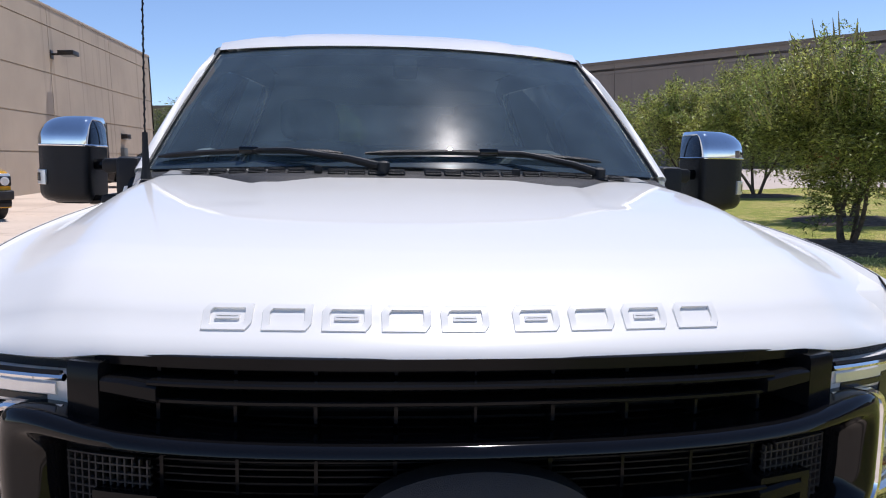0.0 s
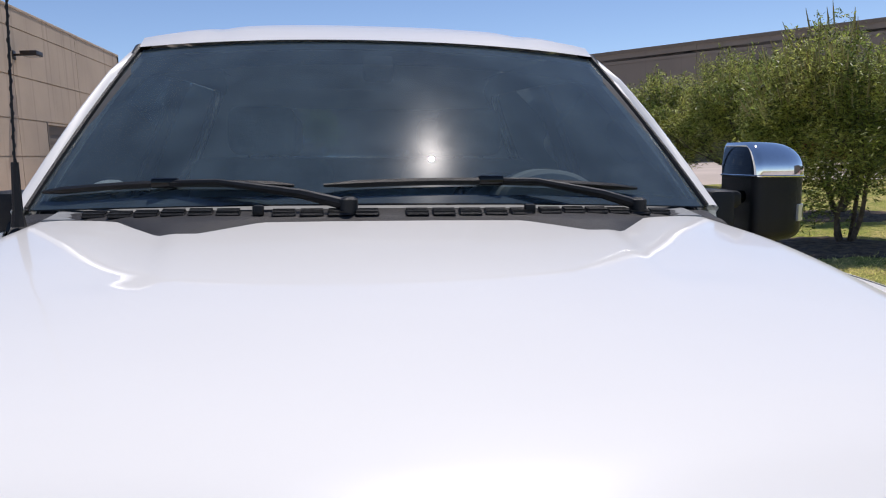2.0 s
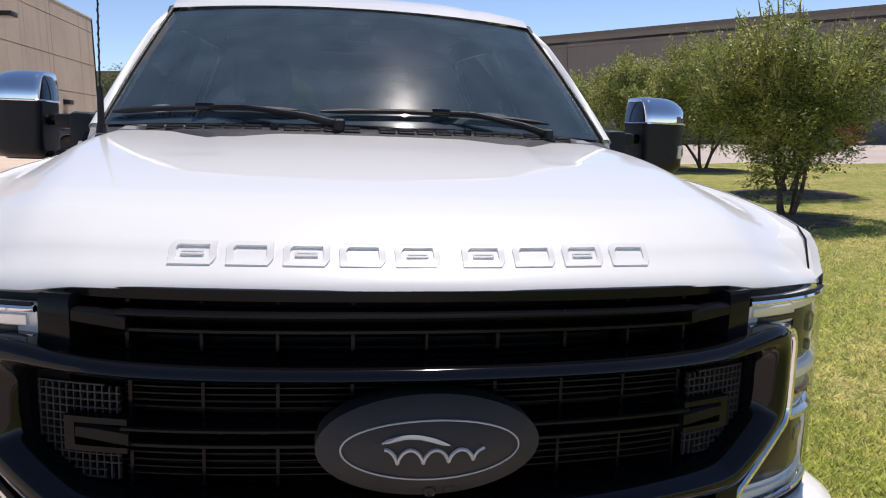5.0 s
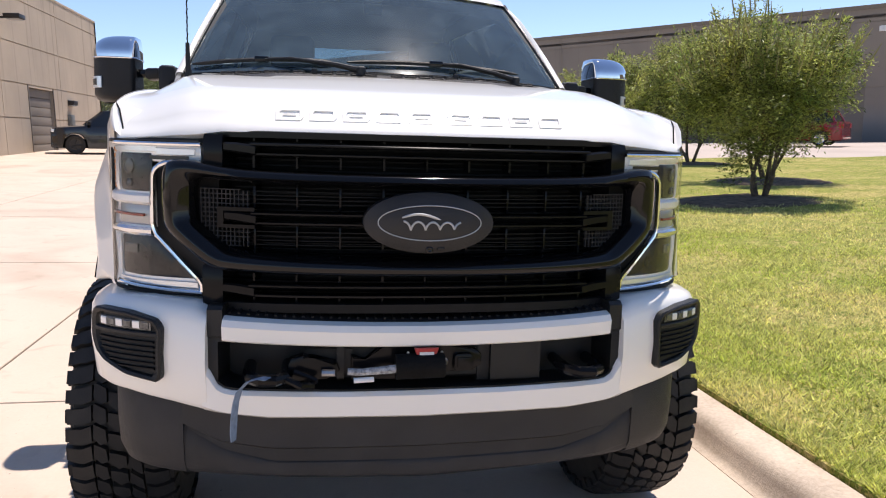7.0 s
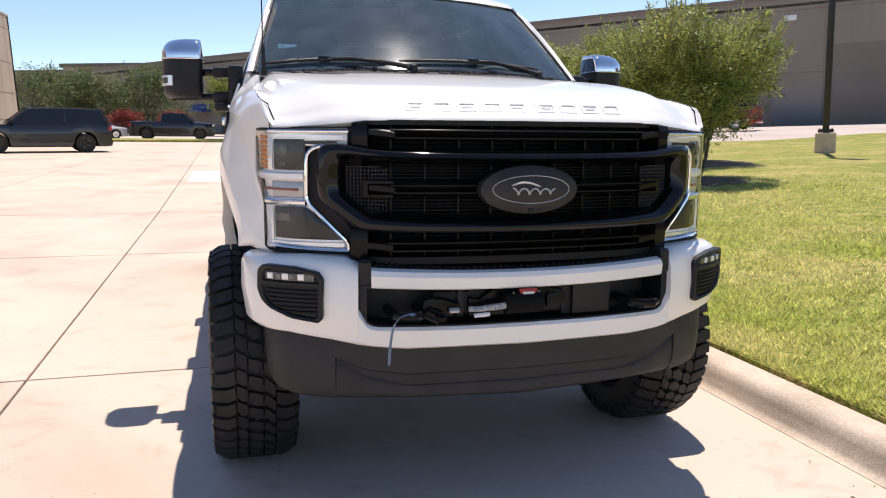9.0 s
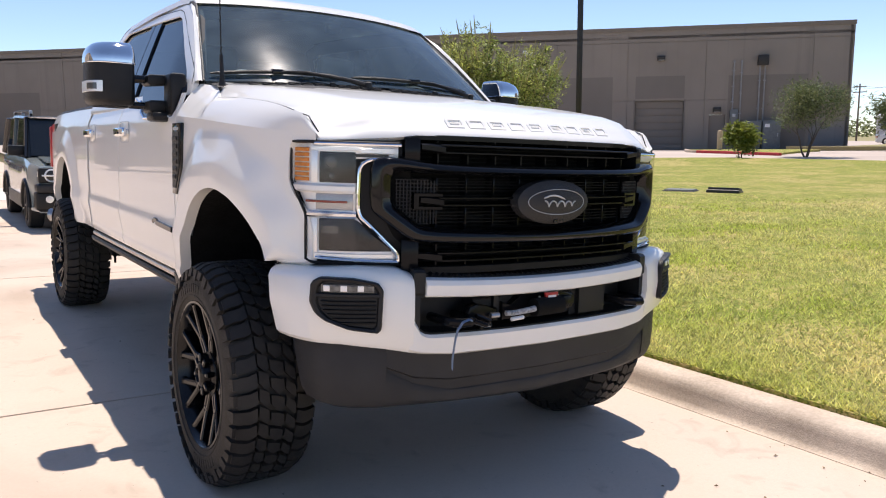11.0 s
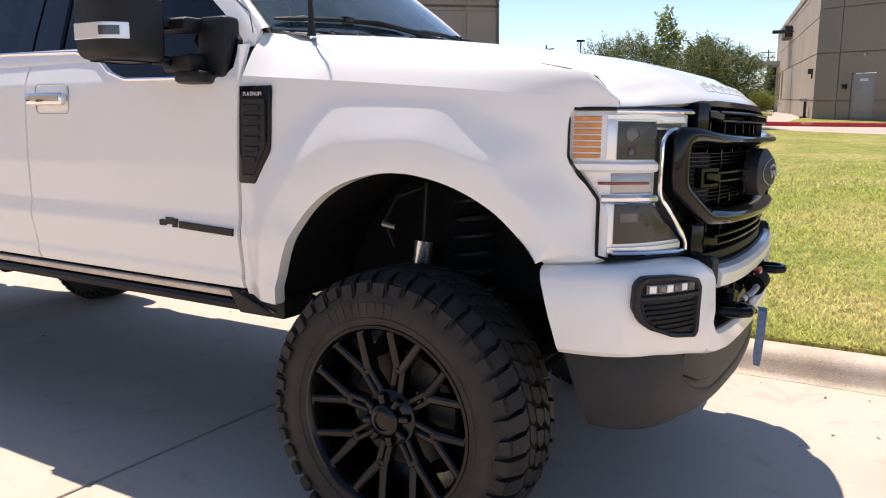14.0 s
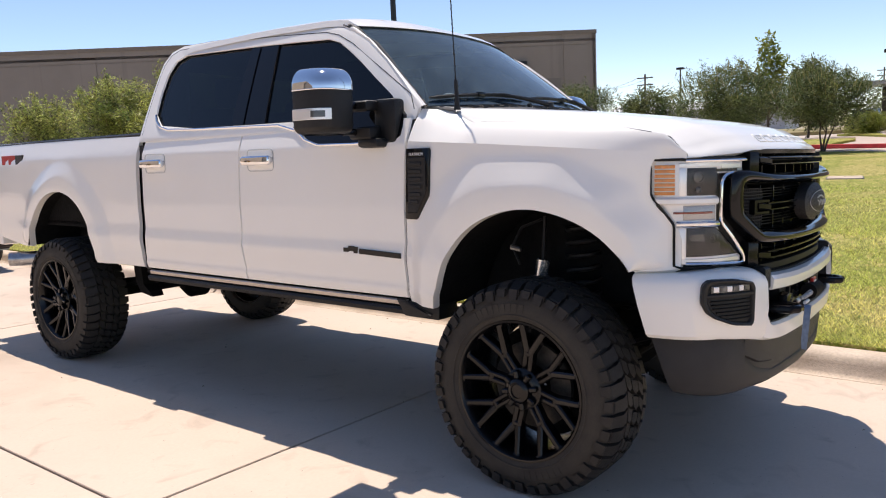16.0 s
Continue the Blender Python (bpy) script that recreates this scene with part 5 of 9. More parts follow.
    c = outward(part("clear_lens", bm, LAMPGLASS, lamp, "clear outer lens"), (k * 0.5, 1.0, 1.2))
    c.visible_shadow = False
    # bright edge along the grille side and round the foot
    edge = [(0.610, 1.344), (0.66, 1.344), (0.705, 1.342), (0.728, 1.330), (0.740, 1.305), (0.742, 1.22), (0.742, 1.155), (0.733, 1.132), (0.70, 1.098), (0.655, 1.050), (0.618, 1.012), (0.610, 1.002), (0.609, 0.978)]
    for n_, pts, r in (("edge_strip", edge, 0.0075), ("foot_strip", [(0.609, 0.976), (0.70, 0.979), (0.78, 0.983), (0.855, 0.987)], 0.006), ("top_strip", [(0.606, 1.394), (0.70, 1.394), (0.80, 1.394), (0.858, 1.394)], 0.006)):
        line = resample([Vector((*p, 0)) for p in pts], 30)
        bm = bmesh.new()
        tube(bm, [LAMP.at(k * lamp_s(q.x))[0] + LAMP.at(k * lamp_s(q.x))[1] * 0.004 + Vector((0, 0, sink(q.y))) for q in line], r, 8)
        part(n_, bm, CHROME, lamp, "bright chrome edge")
    # dark seal line round the outside of the lamp
    ring = [(s_in + (S_SIDE - 0.008 - s_in) * i / 16, 1.399) for i in range(17)] + [(S_SIDE - 0.002, 1.38), (S_SIDE - 0.001, 1.33), (S_SIDE - 0.001, 1.266), (S_SIDE - 0.006, 1.250), (S_CORNER + 0.034, 1.140), (S_CORNER + 0.031, 1.125), (S_CORNER + 0.031, 1.05), (S_CORNER + 0.030, 0.978)] + [(S_CORNER + 0.03 - (S_CORNER + 0.03 - s_in) * i / 12, 0.969) for i in range(1, 13)]
    bm = bmesh.new()
    tube(bm, [LAMP.at(k * q)[0] + LAMP.at(k * q)[1] * 0.002 + Vector((0, 0, sink(z))) for q, z in ring], 0.0055, 6)
    part("seal_line", bm, GRILLEDARK, lamp)
    # black gap between lamp and wing
    bm = bmesh.new()
    LAMP.strip(bm, k * (s_in - 0.02), k * (S_SIDE + 0.012), lambda s: lerp(abs(s), (S_CORNER + 0.03, 0.955), (S_CORNER + 0.031, 1.10), (S_SIDE, 1.22)), 1.396, slab(-0.026, -0.12), 30)
    part("lamp_seal", bm, BLACKPLASTIC, lamp)


both(headlamp)

# -- grille --
GR = Curve([(0.0, 0.006), (0.20, 0.010), (0.40, 0.030), (0.55, 0.068), (0.66, 0.116), (0.74, 0.172)])
gs = GR.s_of
bm = bmesh.new()
GR.strip(bm, -gs(0.60), gs(0.60), 0.935, 1.425, slab(-0.13, -0.15), 30)
for k in (-1, 1):
    GR.strip(bm, k * gs(0.58), k * gs(0.735), lambda s: lerp(abs(s), (gs(0.60), 1.03), (gs(0.73), 1.15)), lambda s: lerp(abs(s), (gs(0.6), 1.345), (gs(0.73), 1.335)), slab(-0.05, -0.15), 8)
grille = part("grille", bm, DARK, truck, "gloss black grille with a broad frame and slatted bars")
# radiator fins behind
for i in range(30):
    z = 0.955 + 0.0155 * i
    bm = bmesh.new()
    GR.strip(bm, -gs(0.56), gs(0.56), z, z + 0.004, slab(-0.105, -0.13, 0.001, 0.004), 14)
    part("fin", bm, GRILLEDARK, grille)
# black surround at the sides and above
for k in (-1, 1):
    bm = bmesh.new()
    GR.strip(bm, k * gs(0.555), k * gs(0.612), 0.94, 1.055, slab(-0.012, -0.12), 6)
    part("surround", bm, BARBLACK, grille)
    bm = bmesh.new()
    GR.strip(bm, k * gs(0.555), k * gs(0.606), 1.31, 1.410, slab(-0.018, -0.12), 6)
    part("surround", bm, BARBLACK, grille)
bm = bmesh.new()
GR.strip(bm, -gs(0.58), gs(0.58), 1.402, 1.422, slab(-0.045, -0.12), 30)
part("surround", bm, BARBLACK, grille)
bm = bmesh.new()
GR.strip(bm, -gs(0.60), gs(0.60), 0.93, 0.958, slab(-0.02, -0.12), 30)
part("surround", bm, GRILLEDARK, grille)


# the broad frame: a ring with sloping faces
def frame_ring(outer, inner):
    ring = [(Vector((*a, 0)), Vector((*b, 0))) for a, b in zip(outer, inner)]
    m = len(ring)
    ring = [(a.lerp(c, t), b.lerp(d, t)) for (a, b), (c, d) in zip(ring, ring[1:] + ring[:1]) for t in (0.0, 0.25, 0.5, 0.75)]
    # corners rounded off
    for _ in range(3):
        ring = [(a * 0.5 + (p + c) * 0.25, b * 0.5 + (q + d) * 0.25) for (p, q), (a, b), (c, d) in zip(ring[-1:] + ring[:-1], ring, ring[1:] + ring[:1])]
    rows = []
    for f, o in ((0.0, -0.10), (0.0, -0.004), (0.03, 0.006), (0.10, 0.013), (0.30, 0.019), (0.52, 0.0205), (0.60, 0.018), (0.86, 0.000), (0.95, -0.010), (1.0, -0.030), (1.0, -0.09)):
        row = []
        for a, b in ring:
            q = a.lerp(b, f)
            p, nrm = GR.at(gs(q.x))
            row.append(p + nrm * o + Vector((0, 0, q.y)))
        rows.append(row)
    bm = bmesh.new()
    return loft(bm, rows, True)


OUT = [(0.0, 1.312), (-0.30, 1.314), (-0.52, 1.320), (-0.645, 1.343), (-0.698, 1.338), (-0.714, 1.300), (-0.712, 1.165), (-0.694, 1.140), (-0.595, 1.058), (-0.55, 1.045), (-0.30, 1.040), (0.0, 1.038)]
INN = [(0.0, 1.280), (-0.30, 1.281), (-0.52, 1.284), (-0.615, 1.290), (-0.636, 1.282), (-0.644, 1.265), (-0.642, 1.185), (-0.632, 1.170), (-0.555, 1.108), (-0.52, 1.100), (-0.30, 1.088), (0.0, 1.082)]
OUT = OUT + [(-x, z) for x, z in OUT[-2:0:-1]]
INN = INN + [(-x, z) for x, z in INN[-2:0:-1]]
part("grille_frame", frame_ring(OUT, INN), BLACKGLOSS, grille, "broad gloss black frame", 48)


def grille_bar(z0, z1, x_end, front, name="bar"):
    """A bar with thicker gripped ends and a slot along its middle."""
    bm = bmesh.new()
    h = z1 - z0
    GR.strip(bm, -gs(x_end - 0.07), gs(x_end - 0.07), z0 + h * 0.74, z1, slab(front, front - 0.05, 0.003, h * 0.26), 30)
    b = part(name, bm, BARBLACK, grille, "gloss black grille bar")
    bm = bmesh.new()
    GR.strip(bm, -gs(x_end - 0.07), gs(x_end - 0.07), z0, z0 + h * 0.22, slab(front - 0.004, front - 0.05, 0.002, h * 0.22), 30)
    part("lower_rail", bm, BARBLACK, b)
    for k in (-1, 1):
        bm = bmesh.new()
        GR.strip(bm, k * gs(x_end - 0.085), k * gs(x_end), lambda s: lerp(abs(s), (gs(x_end - 0.085), z0), (gs(x_end), z0 + h * 0.30)), lambda s: lerp(abs(s), (gs(x_end - 0.085), z1 - h * 0.18), (gs(x_end - 0.03), z1), (gs(x_end), z1)), slab(front + 0.003, front - 0.06, 0.006, h), 8)
        part("end", bm, BARBLACK, b)
    return b


grille_bar(1.357, 1.390, 0.55, -0.018)
grille_bar(0.974, 1.010, 0.555, -0.012)
grille_bar(1.172, 1.206, 0.55, -0.018)
# upright ribs
rib_x = [-0.48, -0.36, -0.24, -0.12, 0.0, 0.12, 0.24, 0.36, 0.48]
for z0, z1, front in ((1.394, 1.416, -0.055), (1.322, 1.356, -0.05), (1.095, 1.170, -0.055), (1.208, 1.275, -0.055), (1.012, 1.036, -0.045), (0.955, 0.973, -0.045)):
    for x in rib_x:
        bm = bmesh.new()
        GR.strip(bm, gs(x) - 0.003, gs(x) + 0.003, z0, z1, slab(front, front - 0.06, 0.001, 0.03), 1)
        part("rib", bm, BARBLACK, grille)
# fine cross rails in the middle bays
for z in (1.225, 1.236, 1.247, 1.258, 1.112, 1.124, 1.136, 1.148):
    bm = bmesh.new()
    GR.strip(bm, -gs(0.49), gs(0.49), z, z + 0.0028, slab(-0.058, -0.07, 0.0008, 0.003), 20)
    part("rail", bm, GRILLEDARK, grille)
# woven mesh at the ends of the middle bay
for k in (-1, 1):
    bm = bmesh.new()
    for i in range(13):
        z = 1.108 + 0.0128 * i
        if 1.165 < z < 1.212:
            GR.strip(bm, k * gs(0.578), k * gs(0.628), z, z + 0.003, slab(-0.040, -0.048, 0.0008, 0.003), 3)
        else:
            inner = 0.49 if 1.13 < z < 1.25 else 0.515
            GR.strip(bm, k * gs(inner), k * gs(0.632 if z > 1.15 else 0.60), z, z + 0.003, slab(-0.040, -0.048, 0.0008, 0.003), 5)
    for i in range(12):
        x = 0.495 + 0.0122 * i
        if x > 0.572:
            GR.strip(bm, k * (gs(x) - 0.0014), k * (gs(x) + 0.0014), 1.112 if x < 0.60 else 1.14, 1.262, slab(-0.040, -0.048, 0.0008, 0.1), 1)
        else:
            GR.strip(bm, k * (gs(x) - 0.0014), k * (gs(x) + 0.0014), 1.212, 1.262, slab(-0.040, -0.048, 0.0008, 0.05), 1)
            GR.strip(bm, k * (gs(x) - 0.0014), k * (gs(x) + 0.0014), 1.108, 1.168, slab(-0.040, -0.048, 0.0008, 0.05), 1)
    tagged(part("mesh_screen", bm, GREYPLASTIC, grille, "black wire mesh screen"), kind="stuff")
    bm = bmesh.new()
    GR.strip(bm, k * gs(0.555), k * gs(0.572), 1.160, 1.218, slab(-0.020, -0.06), 2)
    GR.strip(bm, k * gs(0.47), k * gs(0.572), 1.206, 1.218, slab(-0.020, -0.06), 4)
    GR.strip(bm, k * gs(0.47), k * gs(0.572), 1.160, 1.171, slab(-0.020, -0.06), 4)
    part("bar_cradle", bm, BARBLACK, grille)


# oval emblem: a domed plate with a pale ring and a plain mark
def oval(a, b, y0, z, dome, n=48, rings=(1.0, 0.97, 0.9, 0.7, 0.4, 0.05)):
    bm = bmesh.new()
    rows = []
    for f in rings:
        rows.append([Vector((a * f * math.cos(t), y0 - dome * (1 - f * f), z + b * f * math.sin(t))) for t in (2 * math.pi * i / n for i in range(n))])
    rows.insert(0, [Vector((p.x, y0 + 0.045, p.z)) for p in rows[0]])
    loft(bm, rows, True)
    bm.faces.new([v for v in bm.verts][-n:])
    return bm


emblem = part("emblem", oval(0.178, 0.083, -0.004, 1.188, 0.036), GREYPLASTIC, grille, "charcoal oval emblem with a pale ring", 40)


def on_oval(x, z, lift):
    f = (x / 0.178) ** 2 + ((z - 1.188) / 0.083) ** 2
    return Vector((x, -0.004 - 0.036 * (1 - f) - lift, z))


bm = bmesh.new()
tube(bm, [on_oval(0.140 * math.cos(t), 1.190 + 0.047 * math.sin(t), 0.001) for t in (2 * math.pi * i / 48 for i in range(49))], 0.0016, 6, False)
part("ring", bm, GREYMARK, emblem, "thin pale ring")
bm = bmesh.new()
tube(bm, [on_oval(-0.078 + 0.104 * t, 1.2045 + 0.010 * math.sin(3.6 * t), 0.0005) for t in [i / 10 for i in range(11)]], [0.0015] + [0.0038] * 8 + [0.003, 0.001], 6)
tube(bm, [on_oval(-0.074 + 0.156 * t + 0.006 * math.sin(25 * t), 1.1835 + 0.012 * math.cos(25 * t) * (1 - 0.25 * t), 0.0005) for t in [i / 60 for i in range(61)]], 0.0031, 6)
part("mark", bm, GREYMARK, emblem, "plain pale wavy stroke")
bm = bmesh.new()
box(bm, 0.022, 0.042, -0.018, -0.006, 1.1150, 1.1250, 0.003)
part("washer_jet", bm, BLACKPLASTIC, emblem)
bm = bmesh.new()
spin(bm, [(0.0, 0.010), (-0.006, 0.010), (-0.008, 0.006), (-0.006, 0.0)], (0.0, -0.013, 1.1175), "y", 16)
part("parking_eye", bm, BLACKGLOSS, emblem, "small round black lens")

# -- bumper --
BP = Curve([(0.0, 0.0), (0.30, 0.004), (0.52, 0.020), (0.66, 0.055), (0.78, 0.105), (0.87, 0.165), (0.918, 0.235), (0.945, 0.32), (0.958, 0.46)])
bs = BP.s_of
B_END = BP.end - 0.01


def bump_low(s):
    return lerp(abs(s), (0, 0.637), (bs(0.43), 0.643), (bs(0.56), 0.656), (bs(0.70), 0.680), (bs(0.85), 0.698), (B_END, 0.700))


def bump_mid(s):
    return lerp(abs(s), (0, 0.716), (bs(0.20), 0.716), (bs(0.22), 0.716), (bs(0.54), 0.724), (bs(0.572), 0.742), (bs(0.588), 0.78), (bs(0.592), 0.94))


def bump_top(s):
    return lerp(abs(s), (bs(0.59), 0.938), (bs(0.64), 0.957), (bs(0.78), 0.965), (bs(0.90), 0.957), (B_END, 0.944))


bm = bmesh.new()
lowprof = [(0.0, -0.13), (0.0, -0.012), (0.10, 0.0), (0.86, 0.006), (1.0, -0.004), (1.0, -0.13)]
BP.strip(bm, -bs(0.605), bs(0.605), bump_low, lambda s: bump_mid(s) if abs(s) < bs(0.589) else 0.80, lowprof, 60)
bumper = part("bumper", bm, WHITE, truck, "white steel front bumper with a winch opening", 40)
for k in (-1, 1):
    bm = bmesh.new()
    prof = [(0.0, -0.14), (0.0, -0.016), (0.06, 0.0), (0.5, 0.012), (0.84, 0.006), (0.93, -0.006), (0.985, -0.030), (1.0, -0.060), (1.0, -0.14)]
    BP.strip(bm, k * bs(0.592), k * B_END, bump_low, bump_top, prof, 36, True, 0.066)
    part("bumper_corner", bm, WHITE, bumper, "white bumper corner", 40)
bm = bmesh.new()
BP.strip(bm, -bs(0.549), bs(0.549), lambda s: 0.842 + 0.018 * (s / bs(0.549)) ** 2, lambda s: 0.910 + 0.019 * (s / bs(0.549)) ** 2, [(0, -0.05), (0, -0.004), (0.08, 0.004), (0.62, 0.008), (0.86, -0.002), (1.0, -0.030), (1.0, -0.06)], 40)
part("upper_bar", bm, WHITE, bumper, "white bar across the winch opening")
for k in (-1, 1):
    bm = bmesh.new()
    BP.strip(bm, k * bs(0.550), k * bs(0.5915), 0.862, 0.955, slab(-0.006, -0.10, 0.01, 0.09), 4)
    part("end_cap", bm, BLACKPLASTIC, bumper)
# ribbed step pad above the bar
bm = bmesh.new()
rows = []
for i in range(41):
    s = -bs(0.59) + 2 * bs(0.59) * i / 40
    p, nrm = BP.at(s)
    rise = 0.018 * (s / bs(0.549)) ** 2
    rows.append([p + nrm * o + Vector((0, 0, 0.911 + rise + dz)) for o, dz in ((-0.022, -0.004), (-0.03, 0.002), (-0.06, 0.010), (-0.12, 0.018), (-0.20, 0.026))])
loft(bm, rows)
pad = part("step_pad", bm, BLACKPLASTIC, bumper, "ribbed black step pad")
for i in range(46):
    s = -bs(0.56) + 2 * bs(0.56) * i / 45
    p, nrm = BP.at(s)
    rise = 0.018 * (s / bs(0.549)) ** 2
    bm = bmesh.new()
    tube(bm, [p + nrm * o + Vector((0, 0, 0.913 + rise + dz)) for o, dz in ((-0.03, 0.002), (-0.06, 0.010), (-0.12, 0.018), (-0.15, 0.021))], 0.0045, 5)
    part("rib", bm, BLACKPLASTIC, pad)

# charcoal lower valance with a recessed mouth
VL = Curve([(0.0, 0.035), (0.30, 0.040), (0.52, 0.058), (0.68, 0.095), (0.80, 0.150), (0.858, 0.21), (0.882, 0.29), (0.89, 0.40)])
vs_ = VL.s_of
VEND = VL.end - 0.005
bm = bmesh.new()
vlow = lambda s: lerp(abs(s), (0, 0.430), (vs_(0.45), 0.447), (vs_(0.66), 0.452), (vs_(0.80), 0.455), (VEND, 0.468))
vhigh = lambda s: lerp(abs(s), (0, 0.645), (vs_(0.56), 0.662), (vs_(0.70), 0.686), (VEND, 0.70))
V_MOUTH = vs_(0.665)
mouth_top = lambda s: lerp(abs(s), (0, 0.533), (vs_(0.42), 0.537), (vs_(0.56), 0.558), (V_MOUTH, 0.604))
lip_top = lambda s: lerp(abs(s), (0, 0.497), (vs_(0.42), 0.503), (vs_(0.56), 0.540), (V_MOUTH, 0.600))
VL.strip(bm, -V_MOUTH, V_MOUTH, mouth_top, vhigh, [(0, -0.10), (0, -0.012), (0.08, 0.0), (0.9, 0.0), (1.0, -0.01), (1.0, -0.10)], 50)
for k in (-1, 1):
    VL.strip(bm, k * V_MOUTH, k * VEND, vlow, vhigh, [(0, -0.10), (0, -0.035), (0.05, -0.018), (0.20, -0.004), (0.5, 0.0), (0.9, 0.0), (1.0, -0.01), (1.0, -0.10)], 16, True, 0.085)
valance = part("valance", bm, GREYPLASTIC, truck, "charcoal plastic valance below the bumper", 30)
bm = bmesh.new()
VL.strip(bm, -V_MOUTH, V_MOUTH, vlow, lip_top, [(0, -0.10), (0, -0.040), (0.10, -0.022), (0.30, -0.008), (0.70, -0.005), (0.92, -0.008), (1.0, -0.013), (1.0, -0.10)], 50)
part("lip", bm, GREYPLASTIC, valance)
bm = bmesh.new()
VL.strip(bm, -V_MOUTH, V_MOUTH, 0.47, 0.606, slab(-0.012, -0.09), 40)
part("mouth_back", bm, GREYPLASTIC, valance)
for x in (-0.30, -0.09, 0.12, 0.33):
    bm = bmesh.new()
    VL.strip(bm, vs_(x) - 0.045, vs_(x) + 0.045, 0.628, 0.638, slab(0.002, -0.02, 0.001, 0.01), 4)
    part("slot", bm, BLACKPLASTIC, valance)


# fog lamp pods
def fog_pod(k):
    def ring_on(pts, o):
        return [BP.at(k * bs(x))[0] + BP.at(k * bs(x))[1] * o + Vector((0, 0, z)) for x, z in pts]
    outl = [(0.716, 0.744), (0.703, 0.757), (0.699, 0.895), (0.716, 0.917), (0.79, 0.932), (0.876, 0.935), (0.893, 0.918), (0.896, 0.85), (0.885, 0.81), (0.862, 0.785), (0.80, 0.756)]
    ring = resample([Vector((*p, 0)) for p in outl], 44, True)
    c = Vector((0.800, 0.846, 0))
    def scale(f):
        return [(c.lerp(p, f).x, c.lerp(p, f).y) for p in ring]
    bm = bmesh.new()
    loft(bm, [ring_on(scale(1.0), 0.0), ring_on(scale(1.0), 0.026), ring_on(scale(0.95), 0.030), ring_on(scale(0.87), 0.026), ring_on(scale(0.83), 0.017), ring_on(scale(0.55), 0.017), ring_on(scale(0.28), 0.017), ring_on(scale(0.04), 0.017)], True)
    bm.faces.new([v for v in bm.verts][-44:])
    pod = part("fog_lamp", bm, BLACKPLASTIC, bumper, "black fog lamp pod with a clear lamp above ribs", 35)
    bm = bmesh.new()
    BP.strip(bm, k * bs(0.728), k * bs(0.872), 0.882, 0.912, slab(0.0225, 0.010, 0.003, 0.03), 8)
    part("lamp_lens", bm, FOGGREY, pod, "clear rectangular lamp lens")
    for i in range(6):
        s0 = bs(0.732) + (bs(0.870) - bs(0.732)) * i / 6
        bm = bmesh.new()
        BP.strip(bm, k * (s0 + 0.002), k * (s0 + 0.0225), 0.886, 0.909, slab(0.0245, 0.01, 0.003, 0.02), 2)
        part("reflector", bm, LAMPSILVER if i % 2 else FOGGREY, pod)
    bm = bmesh.new()
    BP.strip(bm, k * bs(0.712), k * bs(0.884), 0.866, 0.880, slab(0.027, 0.0, 0.003, 0.014), 8)
    part("divider", bm, BLACKPLASTIC, pod)
    for i in range(6):
        z = 0.776 + 0.0145 * i
        bm = bmesh.new()
        BP.strip(bm, k * bs(0.722), k * bs(lerp(z, (0.77, 0.83), (0.82, 0.868), (0.87, 0.876))), z, z + 0.006, slab(0.0245, 0.010, 0.002, 0.006), 6)
        part("slat", bm, GRILLEDARK, pod)


both(fog_pod)

# winch bay: a black tray with a winch, hooks, rope and strap
bm = bmesh.new()
BP.strip(bm, -bs(0.60), bs(0.60), 0.70, 0.88, slab(-0.115, -0.14), 30)
BP.strip(bm, -bs(0.588), bs(0.588), 0.855, 0.872, slab(-0.012, -0.12), 30)
BP.strip(bm, -bs(0.575), bs(0.575), lambda s: bump_mid(s) - 0.006, lambda s: bump_mid(s) + 0.006, slab(-0.009, -0.12), 40)
for k in (-1, 1):
    BP.strip(bm, k * bs(0.565), k * bs(0.592), 0.735, 0.87, slab(-0.012, -0.12), 3)
bay = part("winch_tray", bm, BLACKPLASTIC, bumper, "black recessed winch tray")
for x0, x1, z0, z1, d in ((-0.20, 0.16, 0.735, 0.848, -0.055), (-0.33, -0.20, 0.745, 0.835, -0.045), (0.195, 0.345, 0.725, 0.862, -0.03), (0.16, 0.195, 0.72, 0.862, -0.05), (-0.245, -0.225, 0.74, 0.862, -0.03)):
    bm = bmesh.new()
    BP.strip(bm, bs(x0), bs(x1), z0, z1, slab(d, -0.115, 0.008, z1 - z0), 6)
    part("winch_housing", bm, BLACKPLASTIC, bay)
bm = bmesh.new()
prism(bm, [(-0.205, 0.742), (-0.205, 0.815), (-0.165, 0.794), (-0.118, 0.840), (0.048, 0.840), (0.148, 0.826), (0.166, 0.808), (0.166, 0.778), (0.142, 0.764), (0.05, 0.760), (-0.09, 0.744)], 0.028, 0.058, "y", 0.006, 2)
part("winch_plate", bm, BARBLACK, bay, "black cast winch plate with chamfered corners")
bm = bmesh.new()
prism(bm, [(0.084, 0.772), (0.084, 0.808), (0.092, 0.816), (0.130, 0.816), (0.139, 0.806), (0.139, 0.774), (0.131, 0.766), (0.092, 0.766)], 0.012, 0.032, "y", 0.004, 2)
socket = part("control_socket", bm, BARBLACK, bay, "square black control socket")
bm = bmesh.new()
prism(bm, [(0.093, 0.776), (0.093, 0.806), (0.130, 0.806), (0.130, 0.776)], 0.008, 0.014, "y", 0.003, 2)
part("socket_lid", bm, BARBLACK, socket)
bm = bmesh.new()
